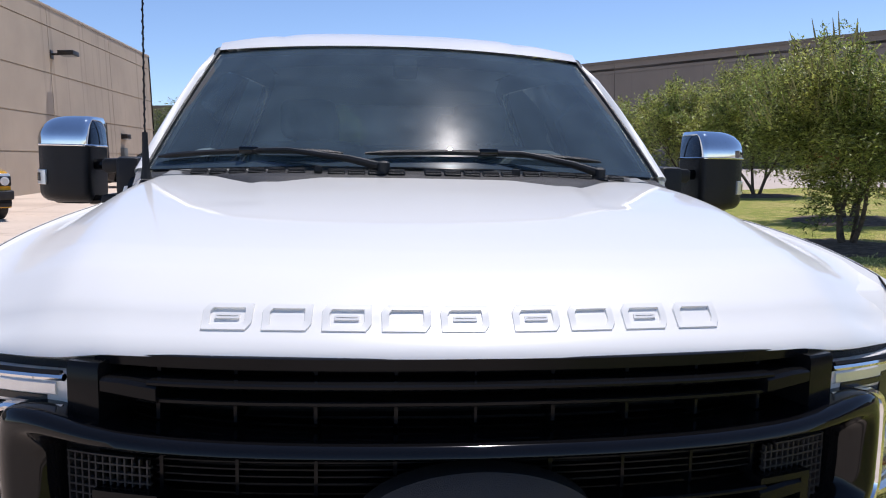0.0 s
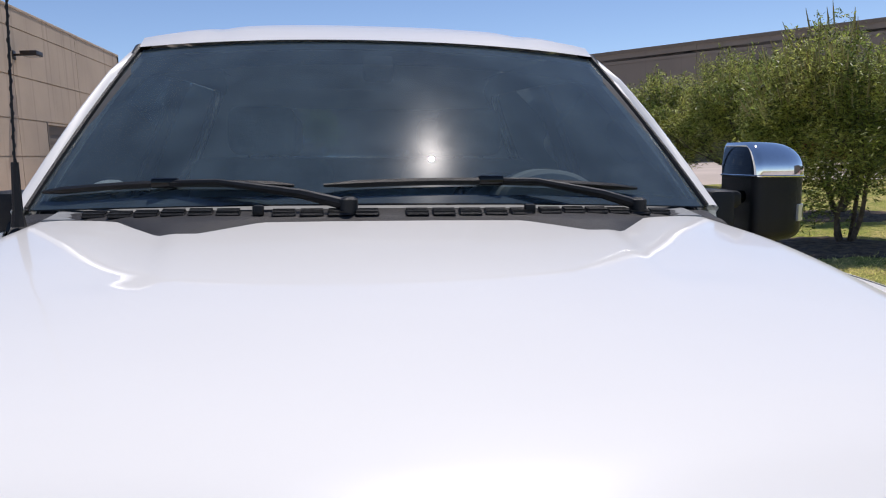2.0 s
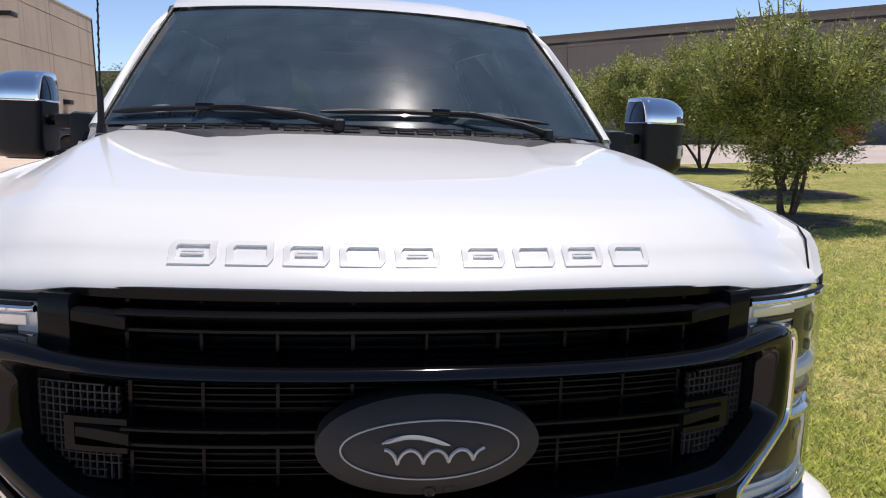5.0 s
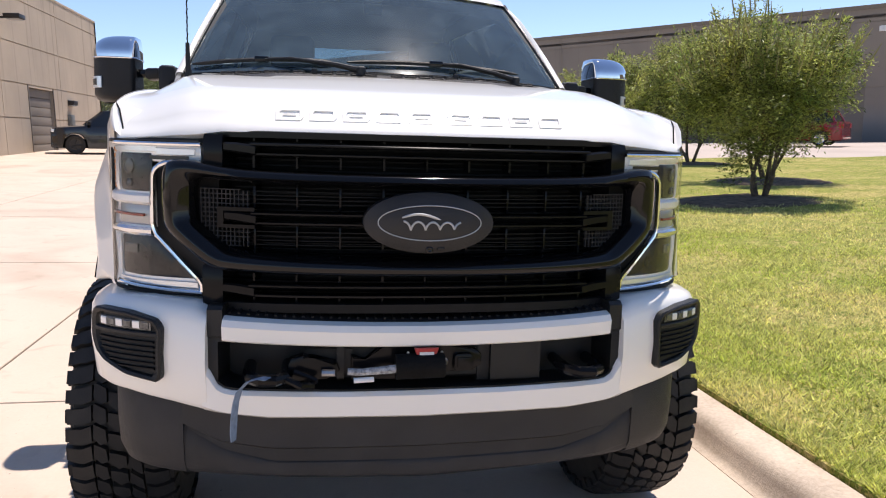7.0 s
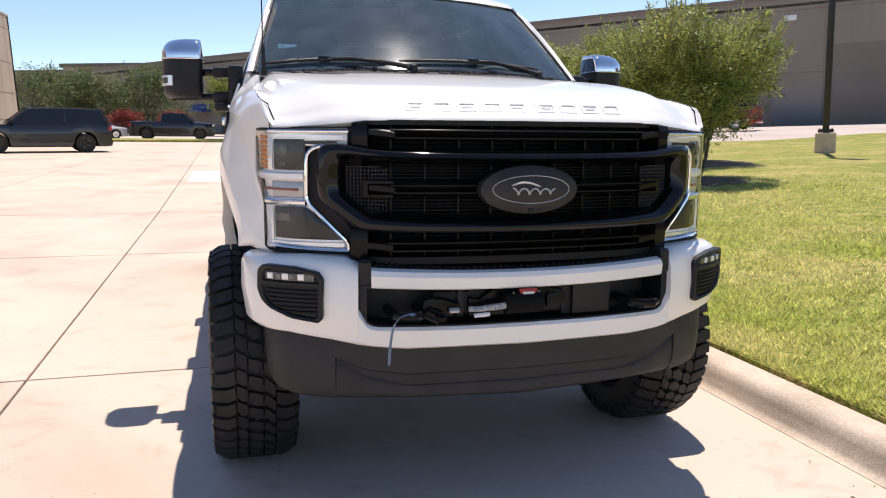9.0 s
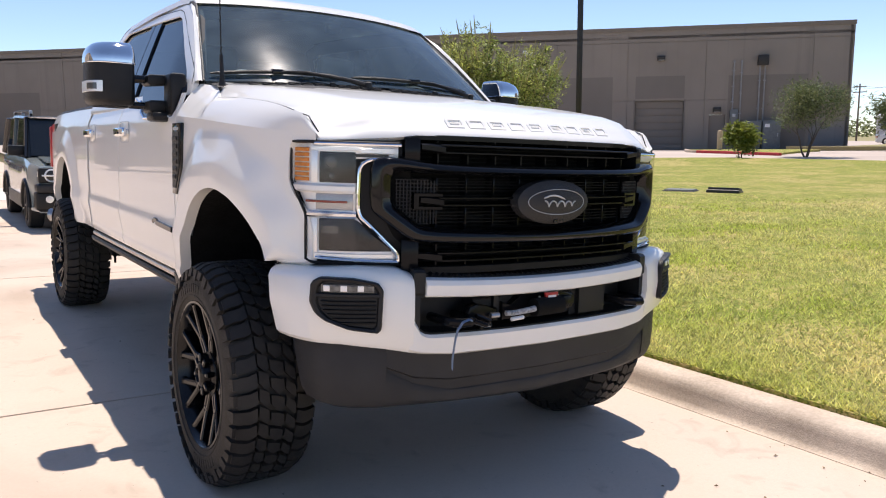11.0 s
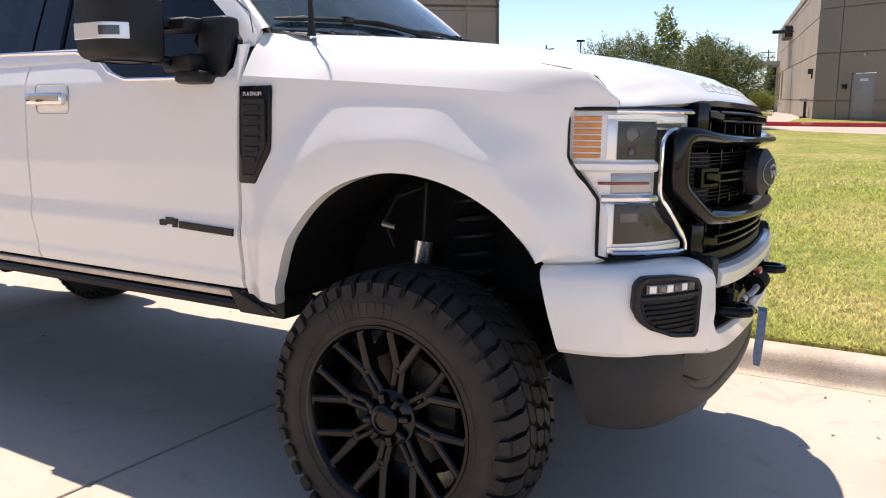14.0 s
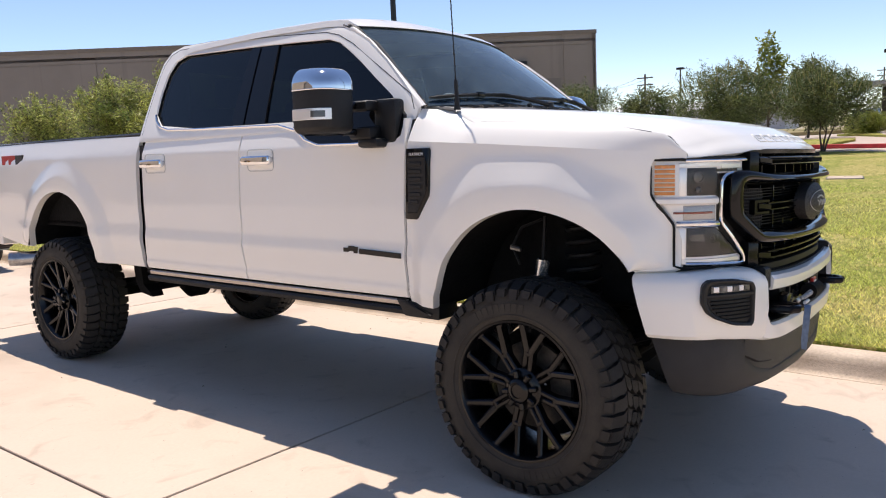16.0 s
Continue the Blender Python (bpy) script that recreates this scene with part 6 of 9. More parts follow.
prism(bm, [(-0.36, 0.748), (-0.385, 0.775), (-0.37, 0.812), (-0.335, 0.822), (-0.31, 0.806), (-0.245, 0.800), (-0.235, 0.776), (-0.27, 0.752)], 0.010, 0.050, "y", 0.008, 2)
part("fairlead", bm, BARBLACK, bay, "black rope fairlead")
bm = bmesh.new()
tube(bm, [(-0.085, -0.01, 0.790), (0.05, -0.01, 0.792)], 0.035, 14)
part("winch_drum", bm, DARK, bay, "black winch drum")
bm = bmesh.new()
spin(bm, [(0.02, 0.011), (-0.004, 0.011), (-0.008, 0.007), (-0.004, 0.0)], (0.057, 0.022, 0.792), "y", 14)
part("bolt", bm, STEEL, bay)
bm = bmesh.new()
for t, r in ((0.0, 0.0),):
    tube(bm, [(-0.215, -0.004, 0.778), (-0.18, -0.010, 0.777), (-0.14, -0.016, 0.782), (-0.09, -0.018, 0.786), (-0.03, -0.012, 0.794)], [0.010, 0.010, 0.011, 0.012, 0.011], 8)
part("winch_rope", bm, ROPE, bay, "frayed grey winch rope")
bm = bmesh.new()
tube(bm, [(-0.285, -0.002, 0.776), (-0.25, -0.006, 0.776)], 0.010, 8)
part("rope_thimble", bm, STEEL, bay)
bm = bmesh.new()
tube(bm, [(-0.200, -0.020, 0.757), (-0.145, -0.022, 0.760)], 0.0075, 8)
part("rope_tag", bm, WHITEMARK, bay, "white rope tag")
bm = bmesh.new()
prism(bm, [(-0.034, 0.846), (0.034, 0.846), (0.022, 0.812), (-0.022, 0.812)], -0.052, -0.040, "y", 0.002)
bmesh.ops.translate(bm, vec=(0.0, 0.035, -0.004), verts=bm.verts)
badge = part("badge", bm, REDPLASTIC, bay, "red badge with a plain white bar")
bm = bmesh.new()
box(bm, -0.020, 0.020, -0.020, -0.0175, 0.823, 0.832)
part("bar_mark", bm, WHITEMARK, badge)
for x in (-0.05, 0.045):
    bm = bmesh.new()
    spin(bm, [(0.0, 0.004), (-0.004, 0.004), (-0.005, 0.0)], (x, 0.0, 0.826), "y", 8)
    part("screw", bm, STEEL, bay)


def tow_hook(x):
    bm = bmesh.new()
    y = BP.at(bs(x))[0].y
    pts = [(x - 0.05, y + 0.09, 0.772), (x - 0.05, y + 0.0, 0.772), (x - 0.043, y - 0.035, 0.772), (x - 0.015, y - 0.060, 0.772), (x + 0.02, y - 0.060, 0.772), (x + 0.046, y - 0.035, 0.772), (x + 0.052, y + 0.0, 0.772), (x + 0.052, y + 0.09, 0.772)]
    tube(bm, pts, 0.017, 10)
    part("tow_hook", bm, BARBLACK, bay, "black tow hook")


tow_hook(-0.43)
tow_hook(0.455)
bm = bmesh.new()
for a, b in (((-0.36, -0.015, 0.785), (-0.30, -0.02, 0.760)), ((-0.30, -0.02, 0.760), (-0.33, 0.0, 0.735))):
    tube(bm, [a, b], 0.008, 6)
tube(bm, [(-0.38, -0.03, 0.770), (-0.34, -0.05, 0.755), (-0.31, -0.03, 0.750)], 0.010, 8)
part("winch_hook", bm, BARBLACK, bay, "black winch hook")
bm = bmesh.new()
path = [(-0.425, -0.075, 0.785), (-0.445, -0.085, 0.792), (-0.475, -0.090, 0.786), (-0.497, -0.092, 0.762), (-0.506, -0.092, 0.73), (-0.511, -0.090, 0.69), (-0.513, -0.088, 0.655), (-0.513, -0.088, 0.625)]
rows = []
for i, p in enumerate(path):
    w = 0.015 if i < 7 else 0.011
    d = Vector((0.45, 0.89, 0)).normalized()
    q = Vector(p)
    rows.append([q - d * w, q - d * w + Vector((0.0025, 0, 0.001)), q + d * w + Vector((0.0025, 0, 0.001)), q + d * w])
loft(bm, rows, True, True)
part("pull_strap", bm, STRAP, bay, "blue-grey webbing strap that hangs from the hook")

# -- wheels --
def tyre_mesh():
    """A mud-terrain tyre about the x axis, outer face towards -x."""
    bm = bmesh.new()
    prof = [(-0.150, 0.300), (-0.158, 0.306), (-0.166, 0.330), (-0.166, 0.365), (-0.158, 0.392), (-0.150, 0.414), (-0.138, 0.427), (-0.10, 0.436), (0.0, 0.440), (0.10, 0.436), (0.138, 0.427), (0.153, 0.410), (0.164, 0.36), (0.160, 0.31), (0.150, 0.300)]
    spin(bm, prof, (0, 0, 0), "x", 72)
    # raised ring on the sidewall
    spin(bm, [(-0.164, 0.322), (-0.1685, 0.325), (-0.1685, 0.329), (-0.165, 0.332)], (0, 0, 0), "x", 72)

    body = finish(bm, 30)
    bm = bmesh.new()

    def block(pts, r0, r1):
        lo, hi = [], []
        for u, a in pts:
            cu = sum(p[0] for p in pts) / len(pts)
            ca = sum(p[1] for p in pts) / len(pts)
            lo.append(bm.verts.new((u, r0 * math.cos(a), r0 * math.sin(a))))
            u2, a2 = cu + (u - cu) * 0.96, ca + (a - ca) * 0.95
            drop = 0.020 * max(0, (abs(u2) - 0.10) / 0.05) ** 2
            hi.append(bm.verts.new((u2, (r1 - drop) * math.cos(a2), (r1 - drop) * math.sin(a2))))
        bm.faces.new(hi)
        n = len(pts)
        for i in range(n):
            j = (i + 1) % n
            bm.faces.new((lo[i], lo[j], hi[j], hi[i]))

    n = 44
    st = 2 * math.pi / n
    for i in range(n):
        a = i * st
        long = i % 2
        for k in (-1, 1):
            b = a + (0.5 * st if k > 0 else 0)
            # shoulder lug that wraps on to the sidewall
            e = 0.158 if long else 0.150
            block([(k * 0.077, b - 0.14 * st), (k * 0.075, b + 0.66 * st), (k * 0.104, b + 0.84 * st), (k * 0.128, b + 0.82 * st), (k * e, b + 0.88 * st), (k * e, b + 0.12 * st), (k * 0.128, b + 0.03 * st), (k * 0.108, b + 0.02 * st)], 0.412, 0.4605)
            rw = 0.392 if long else 0.405
            lo = [(k * 0.160, rw, b + 0.14 * st), (k * 0.160, rw, b + 0.74 * st)]
            hi = [(k * 0.152, 0.436, b + 0.10 * st), (k * 0.152, 0.436, b + 0.78 * st)]
            out = [bm.verts.new((x + k * 0.010, r * math.cos(t), r * math.sin(t))) for x, r, t in (lo[0], lo[1], hi[1], hi[0])]
            inn = [bm.verts.new((x - k * 0.006, r * math.cos(t), r * math.sin(t))) for x, r, t in (lo[0], lo[1], hi[1], hi[0])]
            bm.faces.new(out)
            for p in range(4):
                q = (p + 1) % 4
                bm.faces.new((inn[p], inn[q], out[q], out[p]))
        # centre blocks in a stagger
        block([(-0.071, a - 0.24 * st), (-0.073, a + 0.46 * st), (-0.050, a + 0.86 * st), (-0.030, a + 0.74 * st), (-0.034, a + 0.06 * st)], 0.420, 0.4615)
        block([(0.071, a + 0.90 * st), (0.073, a + 1.60 * st), (0.050, a + 1.36 * st), (0.030, a + 0.98 * st), (0.034, a + 0.40 * st)], 0.420, 0.4615)
        block([(-0.027, a + 0.24 * st), (-0.026, a + 0.80 * st), (0.000, a + 1.22 * st), (0.027, a + 1.04 * st), (0.026, a + 0.48 * st), (0.000, a + 0.32 * st)], 0.420, 0.462)
    return body, finish(bm, 30)


def rim_barrel():
    bm = bmesh.new()
    spin(bm, [(-0.150, 0.306), (-0.160, 0.303), (-0.161, 0.294), (-0.150, 0.286), (-0.10, 0.275), (0.10, 0.262), (0.14, 0.285), (0.14, 0.30)], (0, 0, 0), "x", 72)
    return finish(bm, 35)


def spoke():
    """One spoke: twin stems with a slot between them, forked out to the rim."""
    bm = bmesh.new()

    def arm(p, q, w0, w1, deep=0.04):
        d = (q - p).normalized()
        side = d.cross(Vector((1, 0, 0))).normalized()
        rows = []
        for t, w in ((0, w0), (0.5, (w0 + w1) / 2), (1, w1)):
            c = p.lerp(q, t)
            rows.append([c + side * w + Vector((deep, 0, 0)), c + side * w + Vector((0.005, 0, 0)), c + side * w * 0.5, c - side * w * 0.5, c - side * w + Vector((0.005, 0, 0)), c - side * w + Vector((deep, 0, 0))])
        loft(bm, rows, True, True)

    def at(x, r, a):
        return Vector((x, r * math.cos(a), r * math.sin(a)))

    for sgn in (-1, 1):
        arm(at(-0.112, 0.080, sgn * 0.17), at(-0.122, 0.180, sgn * 0.070), 0.0105, 0.0110)
        arm(at(-0.122, 0.168, sgn * 0.050), at(-0.150, 0.296, 0.045 + sgn * 0.196), 0.0150, 0.0125, 0.05)
        arm(at(-0.146, 0.280, 0.045 + sgn * 0.196), at(-0.156, 0.298, 0.045 + sgn * 0.196), 0.017, 0.019, 0.03)
    arm(at(-0.121, 0.160, -0.08), at(-0.121, 0.160, 0.08), 0.012, 0.012)
    return finish(bm, 30)


(TYRE, LUGS), BARREL, SPOKE = tyre_mesh(), rim_barrel(), spoke()
LUGS.materials.append(RUBBER)
TYRE.materials.append(SIDEWALL)
BARREL.materials.append(RIMBLACK)
SPOKE.materials.append(RIMBLACK)
bm = bmesh.new()
spin(bm, [(-0.085, 0.095), (-0.112, 0.090), (-0.122, 0.075), (-0.126, 0.056), (-0.150, 0.050), (-0.158, 0.040), (-0.160, 0.030), (-0.154, 0.028), (-0.154, 0.0)], (0, 0, 0), "x", 32)
HUB = finish(bm, 30)
HUB.materials.append(RIMBLACK)
bm = bmesh.new()
box(bm, -0.150, -0.118, 0.050, 0.086, -0.011, 0.011, 0.005, 1)
HUBFIN = finish(bm, 30)
HUBFIN.materials.append(RIMBLACK)
bm = bmesh.new()
spin(bm, [(-0.02, 0.19), (-0.03, 0.188), (-0.03, 0.09), (-0.01, 0.09), (-0.01, 0.19)], (0, 0, 0), "x", 40)
DISC = finish(bm, 30)
DISC.materials.append(DISCSTEEL)
bm = bmesh.new()
# plain raised bars where the sidewall is lettered
for a0, count in ((0.75, 9), (3.90, 9)):
    for i in range(count):
        a = a0 + i * 0.085
        rows = []
        for r in (0.340, 0.376):
            rows.append([(-0.1655, r * math.cos(t), r * math.sin(t)) for t in (a, a + 0.055)])
        v = [bm.verts.new((x - d, y, z)) for d in (0.0, 0.0022) for x, y, z in (*rows[0], *reversed(rows[1]))]
        bm.faces.new(v[4:])
        for p in range(4):
            bm.faces.new((v[p], v[(p + 1) % 4], v[4 + (p + 1) % 4], v[4 + p]))
LETTERS = finish(bm, 30)
LETTERS.materials.append(SIDEWALL)


bm = bmesh.new()
spin(bm, [(0.075, 0.03), (0.070, 0.06), (0.070, 0.235), (0.062, 0.250), (0.075, 0.252), (0.082, 0.235), (0.082, 0.03), (0.075, 0.03)], (0, 0, 0), "x", 40)
SHIELD = finish(bm, 30)
SHIELD.materials.append(DARK)


def wheel(x, y, turn):
    out = x < 0
    w = new("wheel")
    w.parent = truck
    w.matrix_basis = Matrix.Translation((x, y, HUB_F if y < 2 else HUB_Z)) @ (Matrix.Identity(4) if out else Matrix.Rotation(math.pi, 4, "Z")) @ Matrix.Rotation(turn, 4, "X")
    part("tyre", TYRE, None, w, "black mud-terrain tyre with deep lugs")
    tagged(part("tread_lug", LUGS, None, w, "chunky black tread lugs"), kind="stuff")
    tagged(part("sidewall_mark", LETTERS, None, w, "raised bars on the sidewall"), kind="stuff")
    part("rim", BARREL, None, w, "satin black alloy rim")
    for i in range(8):
        s = part("spoke", SPOKE, None, w)
        s.rotation_euler = (2 * math.pi * i / 8, 0, 0)
    part("hub_cap", HUB, None, w, "black hub cap")
    for i in range(8):
        s = part("lug_nut", HUBFIN, None, w)
        s.rotation_euler = (2 * math.pi * (i + 0.5) / 8, 0, 0)
    part("brake_disc", DISC, None, w)
    part("dust_shield", SHIELD, None, w, "black dust shield behind the brake")
    return w


for x, y, a in ((-0.922, FRONT_HUB, 0.2), (0.935, FRONT_HUB, 0.9), (-0.865, REAR_HUB, 1.3), (0.865, REAR_HUB, 2.0)):
    wheel(x, y, a)

# -- mirrors --
def mirror(k):
    z_low, z_top = 1.550, 1.862

    def ring(z, out=0.0):
        """The housing's outline at a height: rounded corners that draw in towards the top and the foot."""
        lo = max(0.0, 1 - (z - z_low) / 0.040)
        hi = max(0.0, 1 - (z_top - z) / 0.085)
        foot, crown = 1 - math.sqrt(max(0.0, 1 - lo * lo)), 1 - math.sqrt(max(0.0, 1 - hi * hi))
        x0, x1 = 1.107 - out + 0.020 * foot + 0.012 * crown, 1.338 + out - 0.040 * foot - 0.080 * crown
        y0, y1 = 1.745 - out + 0.045 * foot + 0.085 * crown, 1.975 - 0.018 * foot - 0.012 * crown
        pts = []
        for cx, cy, rx, ry, a0 in ((x0, y1, 0.018, 0.018, 90), (x0, y0, 0.030, 0.030, 180), (x1, y0, 0.110, 0.120, 270), (x1, y1, 0.012, 0.012, 0)):
            mx, my = cx + (rx if cx == x0 else -rx), cy + (ry if cy == y0 else -ry)
            pts += [Vector((k * (mx + rx * math.cos(radians(a0 + t))), my + ry * math.sin(radians(a0 + t)), z)) for t in (0, 18, 36, 54, 72, 90)]
        return pts

    bm = bmesh.new()
    loft(bm, [ring(z) for z in (z_low, 1.5465, 1.550, 1.556, 1.565, 1.575, 1.586, 1.65, 1.71, 1.756)], True, True)
    m = part("wing_mirror", bm, BLACKPLASTIC, truck, "large black towing mirror with a chrome cap", 40)
    bm = bmesh.new()
    loft(bm, [ring(z, 0.002) for z in (1.757, 1.77, 1.785, 1.80, 1.815, 1.828, 1.84, 1.849, 1.856, 1.860, z_top - 0.0003)], True, True)
    part("cap", bm, CHROME, m, "chrome upper cap", 40)
    bm = bmesh.new()
    tube(bm, ring(1.756, 0.003)[4:20], 0.0035, 5)
    part("cap_edge", bm, CHROME, m)
    mid = Vector((1.228, 1.865, 0))
    line = [mid + Vector((0.110 * math.cos(radians(t)), 0.120 * math.sin(radians(t)), 0)) for t in range(-64, 1, 4)]
    line += [Vector((1.338, y, 0)) for y in (1.89, 1.92, 1.945, 1.968)]

    def band(pieces, z0, z1, o):
        """A curved block that wraps round the housing's outer corner."""
        rows = []
        for q in pieces:
            nrm = Vector((q.x - mid.x, min(0.0, q.y - mid.y), 0)).normalized()
            rows.append([Vector((k * (q.x + nrm.x * d), q.y + nrm.y * d, z)) for d, z in ((-0.01, z0), (o - 0.002, z0), (o, z0 + 0.002), (o, z1 - 0.002), (o - 0.002, z1), (-0.01, z1))])
        block = bmesh.new()
        loft(block, rows, True, True)
        return block

    lamp = part("signal_lamp", band(line, 1.615, 1.668, 0.006), LAMPGREY, m, "clear turn signal lamp")
    part("signal_bulb", band(line[4:-7], 1.626, 1.657, 0.0075), LENSGREY, lamp)
    bm = bmesh.new()
    box(bm, min(k * 1.125, k * 1.33), max(k * 1.125, k * 1.33), 1.970, 1.977, 1.585, 1.79, 0.002)
    part("mirror_glass", bm, CHROME, m, "mirror glass")
    # the housing tapers to its outer end
    pin = Vector((k * 1.107, 1.86, 1.56))
    m.matrix_local = Matrix.Translation(pin + Vector((0.016 if k > 0 else 0.0, 0, -0.010))) @ Matrix.Diagonal((0.86 if k < 0 else 0.88, 0.93, 0.975, 1)) @ Matrix.Translation(-pin)
    # telescopic arms
    for z, r in ((1.690, 0.020), (1.560, 0.018)):
        bm = bmesh.new()
        tube(bm, [(k * 1.02, 1.80, z), (k * 1.13, 1.82, z)], r, 10)
        part("arm_tube", bm, BLACKGLOSS, m)
    for za, zb, y0 in ((1.658, 1.712, 1.72), (1.522, 1.585, 1.70)):
        bm = bmesh.new()
        prism(bm, [(0.925, za + 0.01), (1.035, za), (1.050, za + 0.012), (1.050, zb - 0.008), (1.035, zb), (0.90, zb + 0.004)] if k > 0 else [(-0.925, za + 0.01), (-1.035, za), (-1.050, za + 0.012), (-1.050, zb - 0.008), (-1.035, zb), (-0.90, zb + 0.004)], y0, y0 + 0.15, "y", 0.012, 2)
        part("arm", bm, BLACKPLASTIC, m)
    bm = bmesh.new()
    box(bm, min(k * 0.87, k * 0.96), max(k * 0.87, k * 0.96), 1.60, 1.75, 1.50, 1.72, 0.02, 2)
    box(bm, min(k * 0.94, k * 1.045), max(k * 0.94, k * 1.045), 1.66, 1.80, 1.482, 1.53, 0.02, 2)
    part("mount", bm, BLACKPLASTIC, m)


both(mirror)

# -- trim on the body sides --
def side_trim(k):
    # louvred vent plate on the wing
    bm = bmesh.new()
    o = 0.012
    pts = [(1.545, 1.465), (1.412, 1.465), (1.408, 1.452), (1.415, 1.245), (1.480, 1.142), (1.492, 1.135), (1.553, 1.135), (1.560, 1.145)]
    prism(bm, pts, k * 0.97, k * (0.985 + o), "x", 0.006, 2)
    v = part("vent", bm, BLACKGLOSS, truck, "gloss black wing vent with a small word plate")
    bm = bmesh.new()
    prism(bm, [(1.535, 1.425), (1.428, 1.425), (1.430, 1.26), (1.485, 1.165), (1.540, 1.165)], k * 0.995, k * 1.001, "x", 0.004, 1)
    part("vent_insert", bm, BLACKPLASTIC, v)
    for i, (z, w) in enumerate(((1.395, 0.07), (1.36, 0.07), (1.325, 0.07), (1.29, 0.07), (1.255, 0.065), (1.22, 0.05))):
        bm = bmesh.new()
        box(bm, min(k * 0.999, k * 1.006), max(k * 0.999, k * 1.006), 1.523 - w, 1.523, z - 0.012, z + 0.008, 0.003, 1)
        part("louvre", bm, BLACKPLASTIC, v)
    bm = text_mesh("PLATINUM", 0.022, 0.0006)
    turn = Matrix.Rotation(radians(90), 4, "X")
    face = Matrix.Rotation(radians(-90 if k < 0 else 90), 4, "Z")
    bmesh.ops.transform(bm, matrix=Matrix.Translation((k * 0.9980, 1.484, 1.437)) @ face @ turn @ Matrix.Diagonal((0.80, 0.85, 1, 1)), verts=bm.verts)
    part("lettering", bm, WHITEMARK, v, "small white capital letters")
    # door badge: dark bars
    bm = bmesh.new()
    prism(bm, [(1.600, 0.944), (1.600, 0.970), (1.872, 0.980), (1.872, 0.954)], k * 0.978, k * 0.996, "x", 0.002, 1)
    b = part("badge", bm, BLACKGLOSS, front_doors[0 if k < 0 else 1], "dark door badge")
    bm = bmesh.new()
    for y0, y1, z0, z1 in ((1.885, 1.915, 0.958, 0.983), (1.91, 1.95, 0.968, 0.986), (1.945, 1.985, 0.962, 0.976)):
        box(bm, min(k * 0.978, k * 0.990), max(k * 0.978, k * 0.995), y0, y1, z0 - 0.004, z1 + 0.004, 0.002, 1)
    part("bar_mark", bm, BLACKGLOSS, b)
    # decal bars on the bed side
    for y0, y1, m_, nm in ((5.72, 5.85, REDPLASTIC, "red"), (5.865, 6.0, REDPLASTIC, "red"), (5.575, 5.705, GREYPLASTIC, "grey")):
        bm = bmesh.new()
        e = side_x((y0 + y1) / 2, 1.50)
        box(bm, min(k * (e - 0.02), k * (e + 0.003)), max(k * (e - 0.02), k * (e + 0.003)), y0, y1, 1.462, 1.535, 0.001, 1)
        part("decal", bm, m_, truck, nm + " bar of the bed decal")
    # rocker panel and side step
    bm = bmesh.new()
    prism(bm, [(k * 0.93, 0.752), (k * 0.945, 0.72), (k * 0.92, 0.70), (k * 0.80, 0.70), (k * 0.80, 0.76)], 1.50, 3.88, "y", 0.004, 1)
    part("rocker", bm, DARK, truck, "black sill below the doors")
    bm = bmesh.new()
    prism(bm, [(k * 0.935, 0.738), (k * 0.952, 0.738), (k * 0.956, 0.733), (k * 0.954, 0.714), (k * 0.935, 0.710)], 1.60, 3.82, "y", 0.003, 1)
    part("sill_strip", bm, SILLMETAL, truck, "bright sill strip")
    bm = bmesh.new()
    prism(bm, [(k * 0.90, 0.700), (k * 0.958, 0.704), (k * 0.966, 0.690), (k * 0.955, 0.668), (k * 0.90, 0.668)], 1.50, 3.84, "y", 0.006, 2)
    step = part("side_step", bm, BLACKPLASTIC, truck, "black folded side step")
    bm = bmesh.new()
    prism(bm, [(1.62, 0.742), (1.655, 0.742), (1.60, 0.664), (1.47, 0.664), (1.44, 0.680)], k * 0.91, k * 0.970, "x", 0.006, 2)
    part("end_cap", bm, BLACKPLASTIC, step)
    bm = bmesh.new()
    box(bm, min(k * 0.80, k * 0.955), max(k * 0.80, k * 0.955), 1.40, 1.62, 0.655, 0.735, 0.02, 2)
    part("mud_guard", bm, BLACKPLASTIC, truck, "black splash guard behind the wheel")
    # bed rail cap and tail lamp
    bm = bmesh.new()
    rail_rows = []
    for i in range(13):
        y = 3.90 + 2.32 * i / 12
        e = side_x(y, 1.62)
        rail_rows.append([Vector((k * u, y, z)) for u, z in ((0.80, 1.61), (0.80, 1.640), (e - 0.015, 1.640), (e, 1.628), (e - 0.002, 1.612))])
    loft(bm, rail_rows, True, True)
    part("bed_rail", bm, BLACKPLASTIC, truck, "black bed rail cap")
    bm = bmesh.new()
    box(bm, min(k * 0.78, k * 0.908), max(k * 0.78, k * 0.908), 6.16, 6.25, 1.13, 1.52, 0.012, 2)
    part("tail_lamp", bm, REDPLASTIC, truck, "red tail lamp")
    # dark gap between cab and bed
    bm = bmesh.new()
    box(bm, min(k * 0.70, k * 0.935), max(k * 0.70, k * 0.935), 3.835, 3.89, 0.74, 1.555)
    part("cab_gap", bm, BLACKPLASTIC, truck)


both(side_trim)

